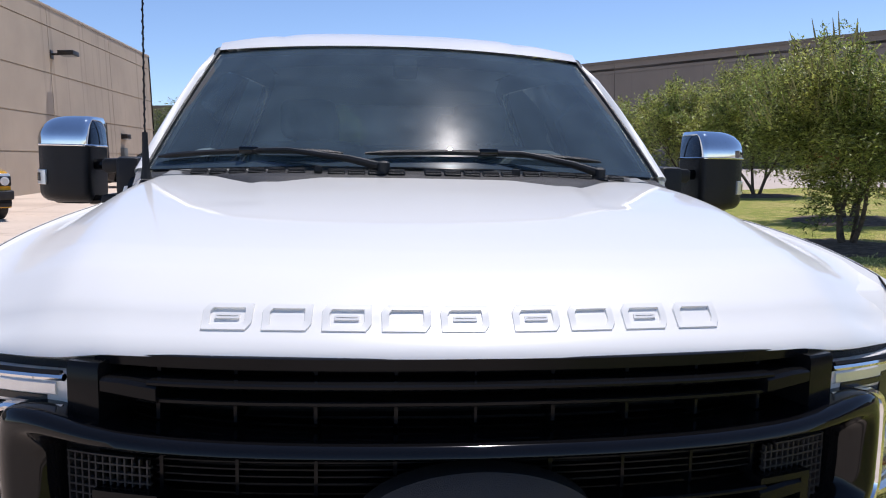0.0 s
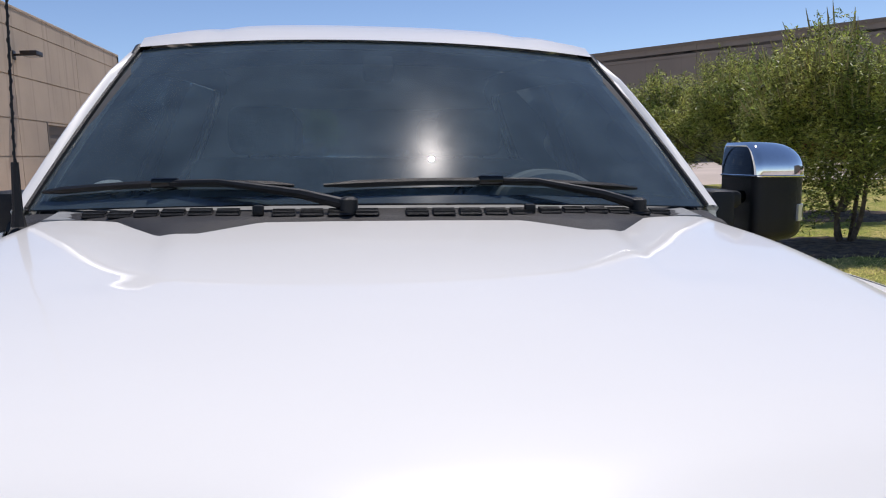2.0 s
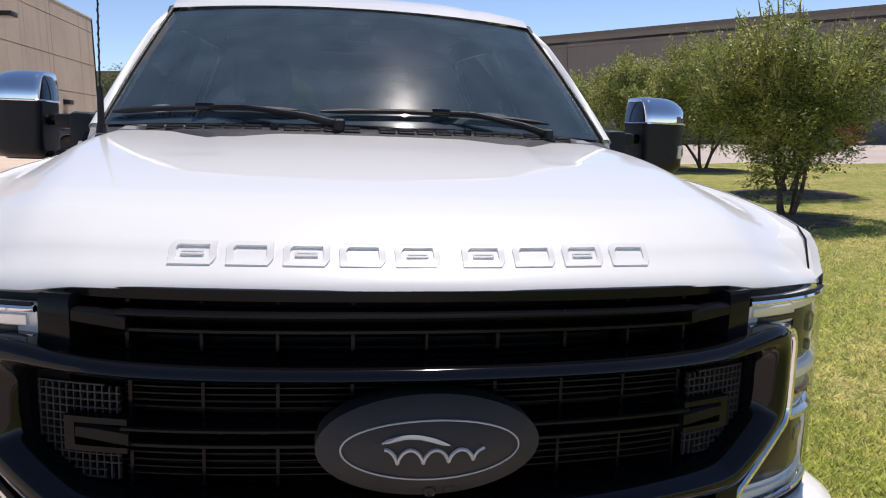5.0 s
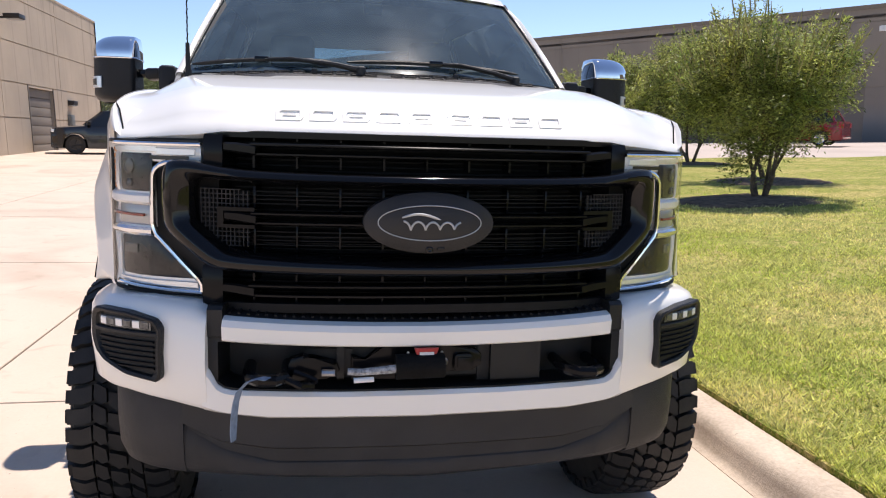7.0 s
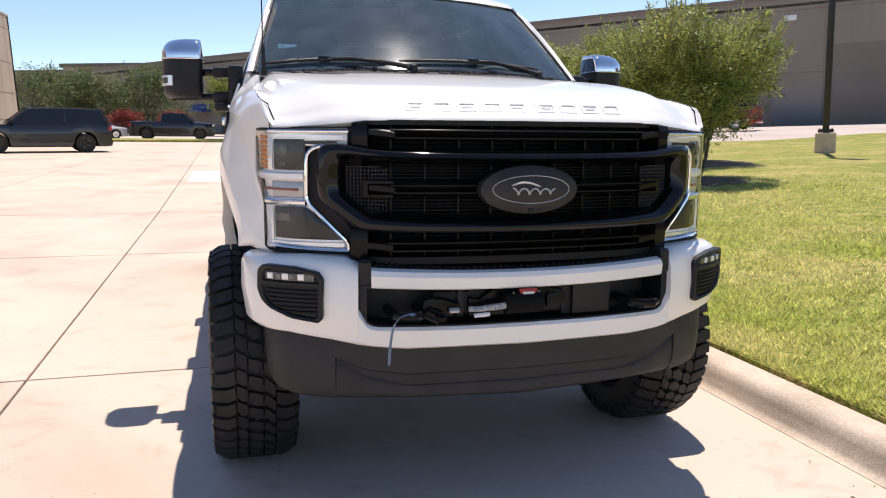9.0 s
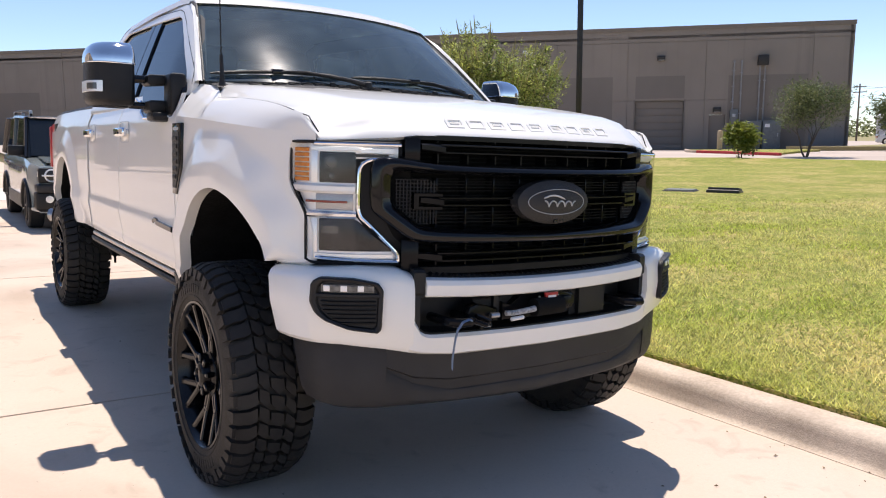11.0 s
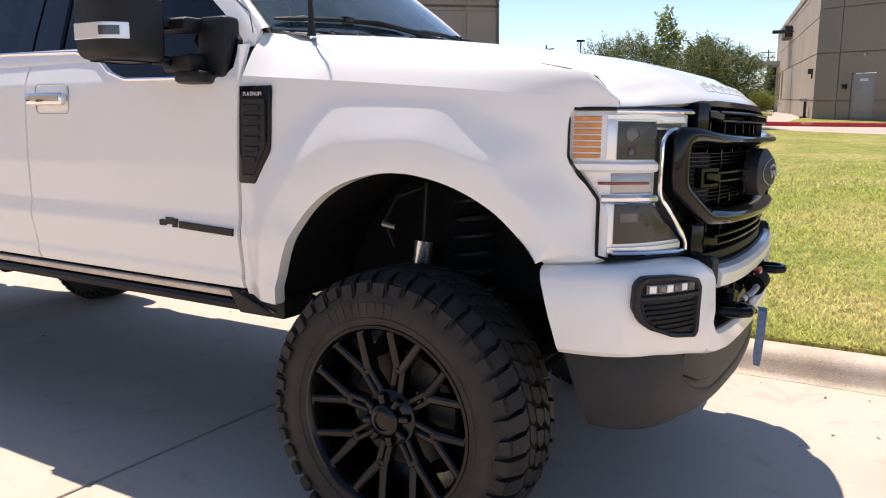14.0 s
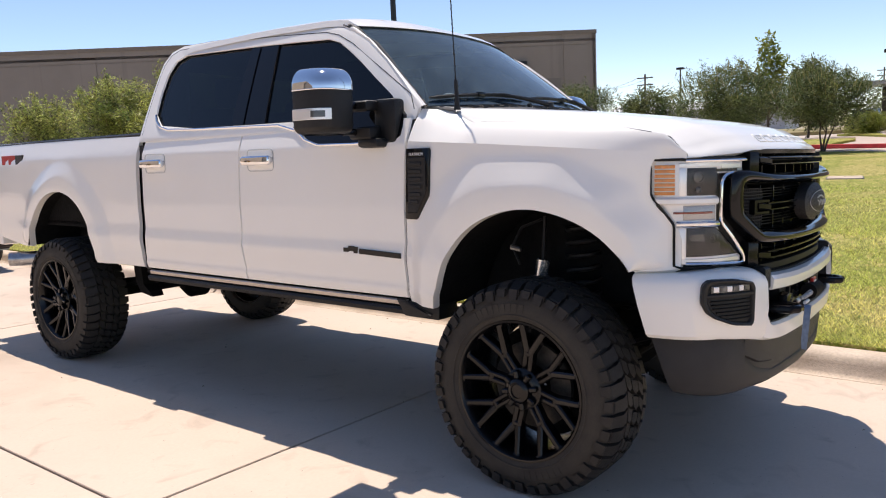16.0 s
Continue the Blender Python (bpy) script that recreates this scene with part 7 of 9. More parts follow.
# -- bed, inner structure and chassis --
bm = bmesh.new()
box(bm, -0.84, 0.84, 3.90, 6.17, 0.98, 1.02)
for k in (-1, 1):
    box(bm, min(k * 0.80, k * 0.84), max(k * 0.80, k * 0.84), 3.90, 6.17, 1.0, 1.62)
box(bm, -0.84, 0.84, 3.90, 3.94, 1.0, 1.60)
part("bed_tub", bm, DARK, truck, "dark lined cargo bed")
bm = bmesh.new()
box(bm, -0.84, 0.84, 6.17, 6.23, 0.84, 1.62, 0.02)
part("tailgate", bm, WHITE, truck)
bm = bmesh.new()
box(bm, -0.86, 0.86, 6.23, 6.40, 0.78, 0.95, 0.03, 2)
part("rear_bumper", bm, WHITE, truck)
bm = bmesh.new()
box(bm, -0.84, 0.84, 0.40, 1.50, 1.18, 1.36)
part("inner_wing", bm, DARK, truck)
bm = bmesh.new()
box(bm, -0.54, 0.54, 0.30, 1.40, 0.75, 1.17)
part("engine_block", bm, DARK, truck)
bm = bmesh.new()
box(bm, -0.86, 0.86, 1.46, 3.86, 0.74, 0.98)
part("floor_pan", bm, DARK, truck)


def arch_liner(k, arch, y0, depth):
    line = smooth_line(arch, 30)
    bm = bmesh.new()
    loft(bm, [[Vector((k * x, p.x, p.y + 0.004)) for p in line] for x in (0.975, 0.85, depth)])
    c = [Vector((k * depth, p.x, p.y)) for p in line]
    bm.faces.new([bm.verts.new(p) for p in c])
    part("arch_liner", bm, DARK, truck, "", 50)


for k in (-1, 1):
    arch_liner(k, ARCH_F, FRONT_HUB, 0.56)
    arch_liner(k, ARCH_R, REAR_HUB, 0.56)
bm = bmesh.new()
for k in (-1, 1):
    box(bm, min(k * 0.40, k * 0.48), max(k * 0.40, k * 0.48), 0.32, 5.95, 0.72, 0.90, 0.01)
for y in (0.40, 1.9, 2.9, 3.9, 5.4):
    box(bm, -0.45, 0.45, y, y + 0.12, 0.70, 0.84, 0.01)
chassis = part("chassis", bm, DARK, truck, "black ladder frame and underbody")
for y, hub_z in ((FRONT_HUB, HUB_F), (REAR_HUB, HUB_Z)):
    bm = bmesh.new()
    tube(bm, [(-0.80, y, hub_z), (-0.30, y, hub_z), (0.30, y, hub_z), (0.80, y, hub_z)], 0.045, 12)
    spin(bm, [(-0.14, 0.0), (-0.13, 0.08), (-0.06, 0.15), (0.06, 0.15), (0.13, 0.08), (0.14, 0.0)], (0.18, y, hub_z), "x", 20)
    part("axle", bm, DARK, chassis)
bm = bmesh.new()
tube(bm, [(0.15, FRONT_HUB, 0.52), (0.05, 2.6, 0.72), (0.12, REAR_HUB, 0.52)], 0.045, 10)
part("prop_shaft", bm, DARK, chassis)
for k in (-1, 1):
    bm = bmesh.new()
    tube(bm, [(k * 0.60, REAR_HUB - 0.68, 0.60), (k * 0.60, REAR_HUB, 0.50), (k * 0.60, REAR_HUB + 0.68, 0.62)], 0.035, 8)
    part("leaf_spring", bm, DARK, chassis)
    bm = bmesh.new()
    prism(bm, [(REAR_HUB - 0.74, 0.78), (REAR_HUB - 0.64, 0.78), (REAR_HUB - 0.66, 0.60), (REAR_HUB - 0.72, 0.52), (REAR_HUB - 0.86, 0.50), (REAR_HUB - 0.84, 0.54), (REAR_HUB - 0.76, 0.58)], k * 0.72 - 0.05, k * 0.72 + 0.05, "x", 0.006, 1)
    part("spring_hanger", bm, DARK, chassis)
    for dy in (-0.10, 0.10):
        part("u_bolt", tube(bmesh.new(), [(k * 0.60, REAR_HUB + dy, 0.34), (k * 0.60, REAR_HUB + dy, 0.56)], 0.010, 6), DARK, chassis)
bm = bmesh.new()
box(bm, -0.36, 0.62, 2.3, 3.6, 0.56, 0.74, 0.04, 2)
tube(bm, [(-0.62, 3.4, 0.66), (-0.66, 4.1, 0.64), (-0.60, 4.5, 0.80), (-0.62, 5.5, 0.76)], 0.045, 10)
part("tank", bm, DARK, chassis)
bm = bmesh.new()
thick(tube(bm, [(-0.62, 5.45, 0.74), (-0.74, 5.66, 0.70), (-0.86, 5.78, 0.69), (-0.97, 5.86, 0.69)], 0.058, 16, False), 0.004)
part("exhaust_tip", bm, STEEL, chassis, "round exhaust tip")


def suspension(k):
    x = k * 0.66
    bm = bmesh.new()
    pts = []
    for i in range(161):
        a = 2 * math.pi * 9.5 * i / 160
        pts.append(Vector((k * 0.56 + 0.075 * math.cos(a), FRONT_HUB - 0.05 + 0.075 * math.sin(a), 0.55 + 0.60 * i / 160)))
    tube(bm, pts, 0.0125, 8)
    part("coil_spring", bm, BLACKPLASTIC, chassis, "black coil spring")
    bm = bmesh.new()
    tube(bm, [(x, FRONT_HUB + 0.14, 0.52), (x, FRONT_HUB + 0.12, 0.88)], 0.030, 12)
    d = part("damper", bm, BLACKPLASTIC, chassis, "dark damper with pale bars and a silver collar")
    bm = bmesh.new()
    tube(bm, [(x, FRONT_HUB + 0.12, 0.86), (x, FRONT_HUB + 0.11, 0.94)], 0.034, 12)
    part("damper_collar", bm, SATINCHROME, d)
    bm = bmesh.new()
    tube(bm, [(x, FRONT_HUB + 0.11, 0.94), (x, FRONT_HUB + 0.10, 1.14)], 0.010, 8)
    part("damper_rod", bm, BLACKPLASTIC, d)
    for i in range(4):
        bm = bmesh.new()
        z = 0.70 + 0.042 * i
        box(bm, min(k * 0.688, k * 0.692), max(k * 0.688, k * 0.692), FRONT_HUB + 0.115, FRONT_HUB + 0.143, z, z + 0.026)
        part("bar_mark", bm, GREYMARK, d)
    bm = bmesh.new()
    tube(bm, [(k * 0.55, FRONT_HUB + 0.05, 0.44), (k * 0.50, FRONT_HUB + 0.95, 0.66)], 0.030, 8)
    tube(bm, [(k * 0.55, FRONT_HUB - 0.10, 0.52), (k * 0.52, 0.42, 0.66)], 0.024, 8)
    part("radius_arm", bm, DARK, chassis)
    bm = bmesh.new()
    tube(bm, [(k * 0.62, 1.16, 0.90), (k * 0.64, 1.19, 0.99), (k * 0.62, 1.15, 1.08), (k * 0.60, 1.05, 1.12)], 0.007, 6)
    part("brake_line", bm, BLACKPLASTIC, chassis)
    bm = bmesh.new()
    tube(bm, [(k * 0.63, 1.15, 0.975), (k * 0.64, 1.20, 0.985)], 0.012, 8)
    part("hose_fitting", bm, STEEL, chassis)


both(suspension)
bm = bmesh.new()
tube(bm, [(-0.74, 0.74, 0.42), (0.70, 0.70, 0.50)], 0.022, 8)
tube(bm, [(-0.40, 0.62, 0.55), (0.45, 0.60, 0.60)], 0.030, 10)
part("steering_link", bm, DARK, chassis)

# ---- other vehicles ----
def car_paint(name, rgb, rough=0.25):
    return mat(name, rgb, rough, var=0.02, fine=600, coat=0.8)


GREYGREEN = car_paint("grey_green_paint", (0.25, 0.285, 0.28))
REDPAINT = car_paint("dark_red_paint", (0.24, 0.006, 0.014))
BLACKPAINT = car_paint("black_paint", (0.010, 0.010, 0.011))
CARWHITE = car_paint("white_paint", (0.72, 0.72, 0.71))
ORANGEPAINT = car_paint("orange_yellow_paint", (0.70, 0.36, 0.02))
SILVERPAINT = car_paint("silver_paint", (0.42, 0.43, 0.45))
BLUEPAINT = car_paint("dark_blue_paint", (0.03, 0.05, 0.10))


def vehicle(name, label, category, m, length, width, height, paint, nose, roof, glass_h, wheel_r, ground=0.28, roof_paint=None, cladding=0.0, group="", rear_wheel=None, front_wheel=None, pickup=False, boxy=0.76):
    """A vehicle that stands at m, nose towards -y, built from a side outline. nose: (hood start height, hood length); roof: (front y, rear y) of the roof."""
    v = thing(name, label, category, m, group)
    hw = width / 2
    hz, hl = nose
    belt = glass_h
    fw = front_wheel or length * 0.17
    rw = rear_wheel or length * 0.80
    roof0, roof1 = roof
    lower = [(0.0, ground + 0.12), (0.0, hz - 0.10), (0.06, hz), (hl * 0.5, hz + (belt - hz) * 0.55), (hl, belt), (length * 0.6, belt + 0.01), (length - 0.05, belt + 0.02), (length, belt - 0.08), (length, ground + 0.14), (length - 0.12, ground)]
    n = 40

    def top_at(y):
        return lerp(y, *[(p[0] + 1e-4 * i, p[1]) for i, p in enumerate(lower[1:8])])

    def arch(y):
        d = min(abs(y - fw), abs(y - rw))
        r = wheel_r * 1.16
        return wheel_r + math.sqrt(max(0.0, r * r - d * d)) if d < r else ground

    bm = bmesh.new()
    rows = []
    for i in range(n * 2 + 1):
        y = length * i / (n * 2)
        taper = 1 - 0.10 * ease(y, (0, 1), (length * 0.12, 0)) - 0.06 * ease(y, (length * 0.9, 0), (length, 1))
        w = hw * taper
        lo, hi = max(arch(y), ground), top_at(y)
        lo = min(lo, hi - 0.05)
        mid = lo + (hi - lo) * 0.55
        rows.append([Vector((sx, y, z)) for sx, z in ((-w * 0.97, lo), (-w, lo + 0.02), (-w, mid), (-w * 0.985, hi - 0.10), (-w * 0.94, hi - 0.02), (-w * 0.84, hi), (0, hi + 0.015), (w * 0.84, hi), (w * 0.94, hi - 0.02), (w * 0.985, hi - 0.10), (w, mid), (w, lo + 0.02), (w * 0.97, lo))])
    loft(bm, rows)
    bm.faces.new([bm.verts.new(p) for p in rows[0]])
    bm.faces.new([bm.verts.new(p) for p in rows[-1]])
    body = part("body", bm, paint, v, "", 40)
    bm = bmesh.new()
    box(bm, -hw * 0.8, hw * 0.8, 0.15, length - 0.15, ground - 0.02, ground + 0.35)
    box(bm, -hw * 0.93, hw * 0.93, fw + wheel_r * 1.2, rw - wheel_r * 1.2, ground - 0.03, ground + 0.10)
    part("underbody", bm, DARK, v)
    # cabin: glass band between belt and roof, pillars, roof panel
    a0, a1 = hl - 0.05, roof0
    b0, b1 = (roof1, min(length - 0.06, roof1 + (0.28 if not pickup else 0.10)))
    cab_end = b1
    bm = bmesh.new()
    top_w, bot_w = hw * boxy, hw * 0.93
    sect = [(a0, belt, bot_w), (a1, height - 0.06, top_w), (b0, height - 0.05, top_w), (cab_end, belt, bot_w)]
    pl = [Vector((-w, y, z)) for y, z, w in sect]
    pr = [Vector((w, y, z)) for y, z, w in sect]
    lo4 = [bm.verts.new(p) for p in pl]
    hi4 = [bm.verts.new(p) for p in pr]
    bm.faces.new(lo4)
    bm.faces.new(hi4)
    for i in range(3):
        bm.faces.new((lo4[i], lo4[i + 1], hi4[i + 1], hi4[i]))
    part("glasshouse", bm, CARGLASS, v, "dark glass of the cabin", 20)
    bm = bmesh.new()
    rows = []
    for i in range(11):
        y = a1 - 0.06 + (b0 + 0.06 - a1 + 0.06) * i / 10
        z = height - 0.05 + 0.05 * math.sin(math.pi * (0.1 + 0.8 * i / 10))
        rows.append([Vector((x * hw, y, z - d)) for x, d in ((-boxy - 0.02, 0.05), (0.01 - boxy, 0.01), (-0.4, 0), (0, -0.005), (0.4, 0), (boxy - 0.01, 0.01), (boxy + 0.02, 0.05))])
    loft(bm, rows)
    part("roof", bm, roof_paint or paint, v, "", 40)
    for k in (-1, 1):
        mids = [a1 + (b0 - a1) * f for f in ((0.02, 0.5, 0.98) if not pickup else (0.02, 0.55, 0.98))]
        for p0, p1, r in (((k * bot_w, a0, belt), (k * top_w, a1, height - 0.06), 0.035), ((k * bot_w, cab_end, belt), (k * top_w, b0, height - 0.05), 0.05), ((k * (bot_w + 0.005), mids[1], belt), (k * (top_w + 0.01), mids[1], height - 0.05), 0.03)):
            part("pillar", tube(bmesh.new(), [p0, p1], r, 6), roof_paint or paint, v)
        # mirrors, handles, lamps
        bm = bmesh.new()
        box(bm, min(k * bot_w, k * (hw + 0.18)), max(k * bot_w, k * (hw + 0.18)), a0 + 0.12, a0 + 0.24, belt + 0.02, belt + 0.19, 0.03, 2)
        part("wing_mirror", bm, BLACKPLASTIC, v)
        for hy in (mids[1] - 0.25, mids[1] + 0.75):
            bm = bmesh.new()
            box(bm, min(k * hw * 0.97, k * (hw + 0.02)), max(k * hw * 0.97, k * (hw + 0.02)), hy, hy + 0.18, belt - 0.14, belt - 0.11, 0.008, 1)
            part("handle", bm, paint, v)
        bm = bmesh.new()
        box(bm, min(k * hw * 0.52, k * hw * 0.90), max(k * hw * 0.52, k * hw * 0.90), -0.02, 0.12, hz - 0.20, hz - 0.06, 0.03, 2)
        part("headlamp", bm, LAMPGREY, v)
        bm = bmesh.new()
        box(bm, min(k * hw * 0.66, k * hw * 0.955), max(k * hw * 0.66, k * hw * 0.955), length - 0.14, length + 0.015, belt - 0.30, belt - 0.08, 0.03, 2)
        part("tail_lamp", bm, REDPLASTIC, v)
        if cladding:
            bm = bmesh.new()
            box(bm, min(k * hw * 0.95, k * (hw + 0.012)), max(k * hw * 0.95, k * (hw + 0.012)), fw + wheel_r * 1.15, rw - wheel_r * 1.15, ground - 0.01, ground + cladding, 0.01, 1)
            part("sill_cladding", bm, BLACKPLASTIC, v)
            for wy in (fw, rw):
                bm = bmesh.new()
                tube(bm, [(k * (hw - 0.005), wy + wheel_r * 1.16 * math.cos(t), wheel_r + wheel_r * 1.16 * math.sin(t)) for t in [math.pi * j / 14 for j in range(15)]], 0.035, 6)
                part("arch_cladding", bm, BLACKPLASTIC, v)
    bm = bmesh.new()
    box(bm, -hw * 0.55, hw * 0.55, -0.03, 0.05, ground + 0.20, hz - 0.08, 0.02, 2)
    part("grille", bm, BLACKPLASTIC, v)
    bm = bmesh.new()
    box(bm, -hw * 0.9, hw * 0.9, -0.04, 0.10, ground + 0.02, ground + 0.20, 0.03, 2)
    part("front_bumper", bm, BLACKPLASTIC if cladding else paint, v)
    bm = bmesh.new()
    box(bm, -hw * 0.9, hw * 0.9, length - 0.10, length + 0.05, ground + 0.06, ground + 0.26, 0.03, 2)
    part("rear_bumper", bm, BLACKPLASTIC if cladding else paint, v)
    if pickup:
        bm = bmesh.new()
        box(bm, -hw * 0.80, hw * 0.80, cab_end + 0.06, length - 0.08, belt + 0.015, belt + 0.03)
        part("bed_floor", bm, DARK, v)
    for k in (-1, 1):
        for wy in (fw, rw):
            w = new("wheel")
            w.parent = v
            w.location = (k * (hw - 0.12), wy, wheel_r)
            bm = bmesh.new()
            spin(bm, [(-0.10, wheel_r * 0.66), (-0.115, wheel_r * 0.75), (-0.11, wheel_r * 0.93), (-0.085, wheel_r), (0.085, wheel_r), (0.11, wheel_r * 0.93), (0.115, wheel_r * 0.75), (0.10, wheel_r * 0.66)], (0, 0, 0), "x", 28)
            part("tyre", bm, RUBBER, w)
            bm = bmesh.new()
            spin(bm, [(k * 0.095, wheel_r * 0.68), (k * 0.085, wheel_r * 0.60), (k * 0.05, wheel_r * 0.58), (k * 0.05, 0.0)], (0, 0, 0), "x", 24)
            for j in range(5):
                a = 2 * math.pi * j / 5
                tube(bm, [(k * 0.085, 0, 0), (k * 0.085, wheel_r * 0.63 * math.cos(a), wheel_r * 0.63 * math.sin(a))], 0.028, 6)
            part("rim", bm, SATINCHROME if paint not in (GREYGREEN, BLACKPAINT) else DISCSTEEL, w)
    return v


CARGLASS = mat("dark_car_glass", (0.012, 0.015, 0.018), 0.03, var=0.05, spec=0.6)


def stand(x, y, yaw):
    """A car's place: its nose at (x, y), on all four wheels on the sloping ground."""
    c, s = math.cos(radians(yaw)), math.sin(radians(yaw))

    def under(u, v):
        return g(x + u * c - v * s, y + u * s + v * c)

    along = (under(0, 4.0) - under(0, 1.0)) / 3.0
    across = (under(0.8, 2.5) - under(-0.8, 2.5)) / 1.6
    fy = Vector((-s, c, along)).normalized()
    fz = Vector((c, s, across)).cross(fy).normalized()
    fx = fy.cross(fz)
    m = Matrix((fx, fy, fz)).transposed().to_4x4()
    return Matrix.Translation((x, y, under(0, 1.0) - along)) @ m


# grey-green compact SUV that waits behind the truck
suv = vehicle("compact_suv", "grey-green boxy compact SUV with a black roof and cladding", "car", stand(0.38, 11.1, 0.5), 4.40, 1.88, 1.84, GREYGREEN, (1.03, 1.15), (1.48, 4.10), 1.13, 0.36, 0.30, BLACKPAINT, 0.22, boxy=0.86)
for k in (-1, 1):
    bm = bmesh.new()
    tube(bm, [(k * 0.72, 1.58, 1.83), (k * 0.72, 1.72, 1.90), (k * 0.72, 3.7, 1.91), (k * 0.72, 3.9, 1.83)], 0.022, 8)
    rail = part("roof_rail", bm, BLACKPLASTIC, suv)
    for y in (1.64, 2.7, 3.85):
        bm = bmesh.new()
        box(bm, k * 0.72 - 0.028, k * 0.72 + 0.028, y - 0.05, y + 0.05, 1.80, 1.908, 0.015, 2)
        part("rail_foot", bm, SILVERPAINT, rail, "pale rail foot")
    bm = bmesh.new()
    spin(bm, [(0.03, 0.105), (-0.045, 0.105), (-0.055, 0.092), (-0.048, 0.082), (-0.03, 0.080), (-0.03, 0.0)], (k * 0.66, -0.02, 0.885), "y", 28)
    ring = part("round_lamp", bm, LAMPGREY, suv, "round headlamp ring")
    bm = bmesh.new()
    spin(bm, [(0.0, 0.078), (-0.036, 0.078), (-0.042, 0.05), (-0.048, 0.0)], (k * 0.66, -0.02, 0.885), "y", 24)
    part("lamp_bowl", bm, LAMPDARK, ring)
    bm = bmesh.new()
    box(bm, min(k * 0.50, k * 0.80), max(k * 0.50, k * 0.80), -0.085, -0.05, 0.873, 0.897, 0.006, 2)
    part("light_bar", bm, LAMPGREY, ring, "bar across the headlamp")
    bm = bmesh.new()
    spin(bm, [(0.0, 0.055), (-0.06, 0.055), (-0.066, 0.0)], (k * 0.70, -0.04, 0.52), "y", 20)
    part("fog_lamp", bm, LAMPGREY, suv)
bm = bmesh.new()
box(bm, -0.845, 0.845, -0.050, 0.10, 0.765, 1.0, 0.03, 2)
part("lamp_panel", bm, BLACKPLASTIC, suv)
bm = bmesh.new()
box(bm, -0.875, 0.875, -0.11, 0.28, 0.62, 0.755, 0.04, 3)
part("bumper_beam", bm, GREYPLASTIC, suv, "dark grey bumper beam")
bm = bmesh.new()
box(bm, -0.885, 0.885, -0.065, 0.30, 0.34, 0.63, 0.04, 3)
part("lower_fascia", bm, BLACKPLASTIC, suv, "black lower front fascia")
for x in (-0.42, 0.42):
    bm = bmesh.new()
    tube(bm, [(x, -0.06, 0.50), (x, -0.13, 0.50), (x, -0.13, 0.57), (x, -0.06, 0.57)], 0.014, 8)
    part("tow_hook", bm, GREYMARK, suv)
bm = bmesh.new()
box(bm, -0.55, 0.55, -0.08, -0.04, 0.345, 0.42, 0.012, 2)
part("skid_plate", bm, SILVERPAINT, suv, "silver skid plate")
for x in (-0.62, 0.62):
    bm = bmesh.new()
    prism(bm, [(0.10, 1.075), (0.95, 1.125), (0.95, 1.150), (0.10, 1.105)], x - 0.10, x + 0.10, "x", 0.02, 2)
    part("hood_rib", bm, GREYGREEN, suv)
bm = bmesh.new()
rows = []
for i in range(9):
    u = -1 + i / 4
    rows.append([Vector((u * 0.80, 1.075 + 0.02 * u * u - 0.004, 1.155)), Vector((u * 0.775, 1.405 + 0.02 * u * u, 1.725))])
loft(bm, rows)
thick(bm, 0.006)
part("windscreen", bm, CARGLASS, suv, "dark windscreen")

# vehicles across the lot and the drive
vehicle("suv", "dark red SUV parked by the warehouse", "car", stand(22.8, 35.7, -140), 4.95, 1.95, 1.75, REDPAINT, (1.02, 1.25), (1.9, 4.35), 1.16, 0.37)
vehicle("suv", "long black SUV parked by the tan building", "car", stand(-11.3, 34.2, -73), 5.4, 2.03, 1.94, BLACKPAINT, (1.12, 1.35), (2.1, 5.0), 1.24, 0.41)
vehicle("sedan", "white saloon car beyond the lot", "car", stand(-8.0, 58.0, 110), 4.7, 1.85, 1.45, CARWHITE, (0.80, 1.35), (2.0, 3.4), 0.95, 0.33, 0.20)
vehicle("estate_car", "dark estate car beyond the lot", "car", stand(-9.5, 63.0, 105), 4.8, 1.9, 1.70, BLUEPAINT, (1.0, 1.2), (1.9, 4.2), 1.1, 0.36)
vehicle("pickup", "black pickup truck parked before the long warehouse", "truck", stand(-1.7, 57.2, 88), 5.8, 2.0, 1.90, BLACKPAINT, (1.15, 1.40), (2.0, 3.5), 1.25, 0.40, pickup=True)
orange = vehicle("off_roader", "orange-yellow off-road car with a black grille", "car", stand(-9.05, 17.75, 45), 4.4, 1.9, 1.85, ORANGEPAINT, (1.20, 1.15), (1.6, 4.0), 1.28, 0.40, 0.32, BLACKPAINT, 0.22)
bm = bmesh.new()
box(bm, -0.86, 0.86, -0.05, 0.10, 0.84, 1.08, 0.03, 2)
face = part("lamp_panel", bm, BLACKPLASTIC, orange, "black grille panel")
bm = bmesh.new()
box(bm, -0.60, 0.60, -0.065, -0.045, 0.945, 0.975, 0.006, 2)
part("grille_bar", bm, GREYMARK, face)
for k in (-1, 1):
    bm = bmesh.new()
    spin(bm, [(0.03, 0.10), (-0.04, 0.10), (-0.05, 0.085), (-0.03, 0.075), (-0.03, 0.0)], (k * 0.70, -0.03, 0.96), "y", 24)
    part("round_lamp", bm, LAMPGREY, face, "round headlamp ring")
bm = bmesh.new()
box(bm, -0.89, 0.89, -0.12, 0.28, 0.52, 0.74, 0.04, 3)
part("bumper_beam", bm, GREYPLASTIC, orange, "dark grey bumper beam")
bm = bmesh.new()
box(bm, -0.84, 0.84, -0.04, 0.30, 0.40, 0.53, 0.03, 2)
part("lower_fascia", bm, BLACKPLASTIC, orange, "black lower front fascia")
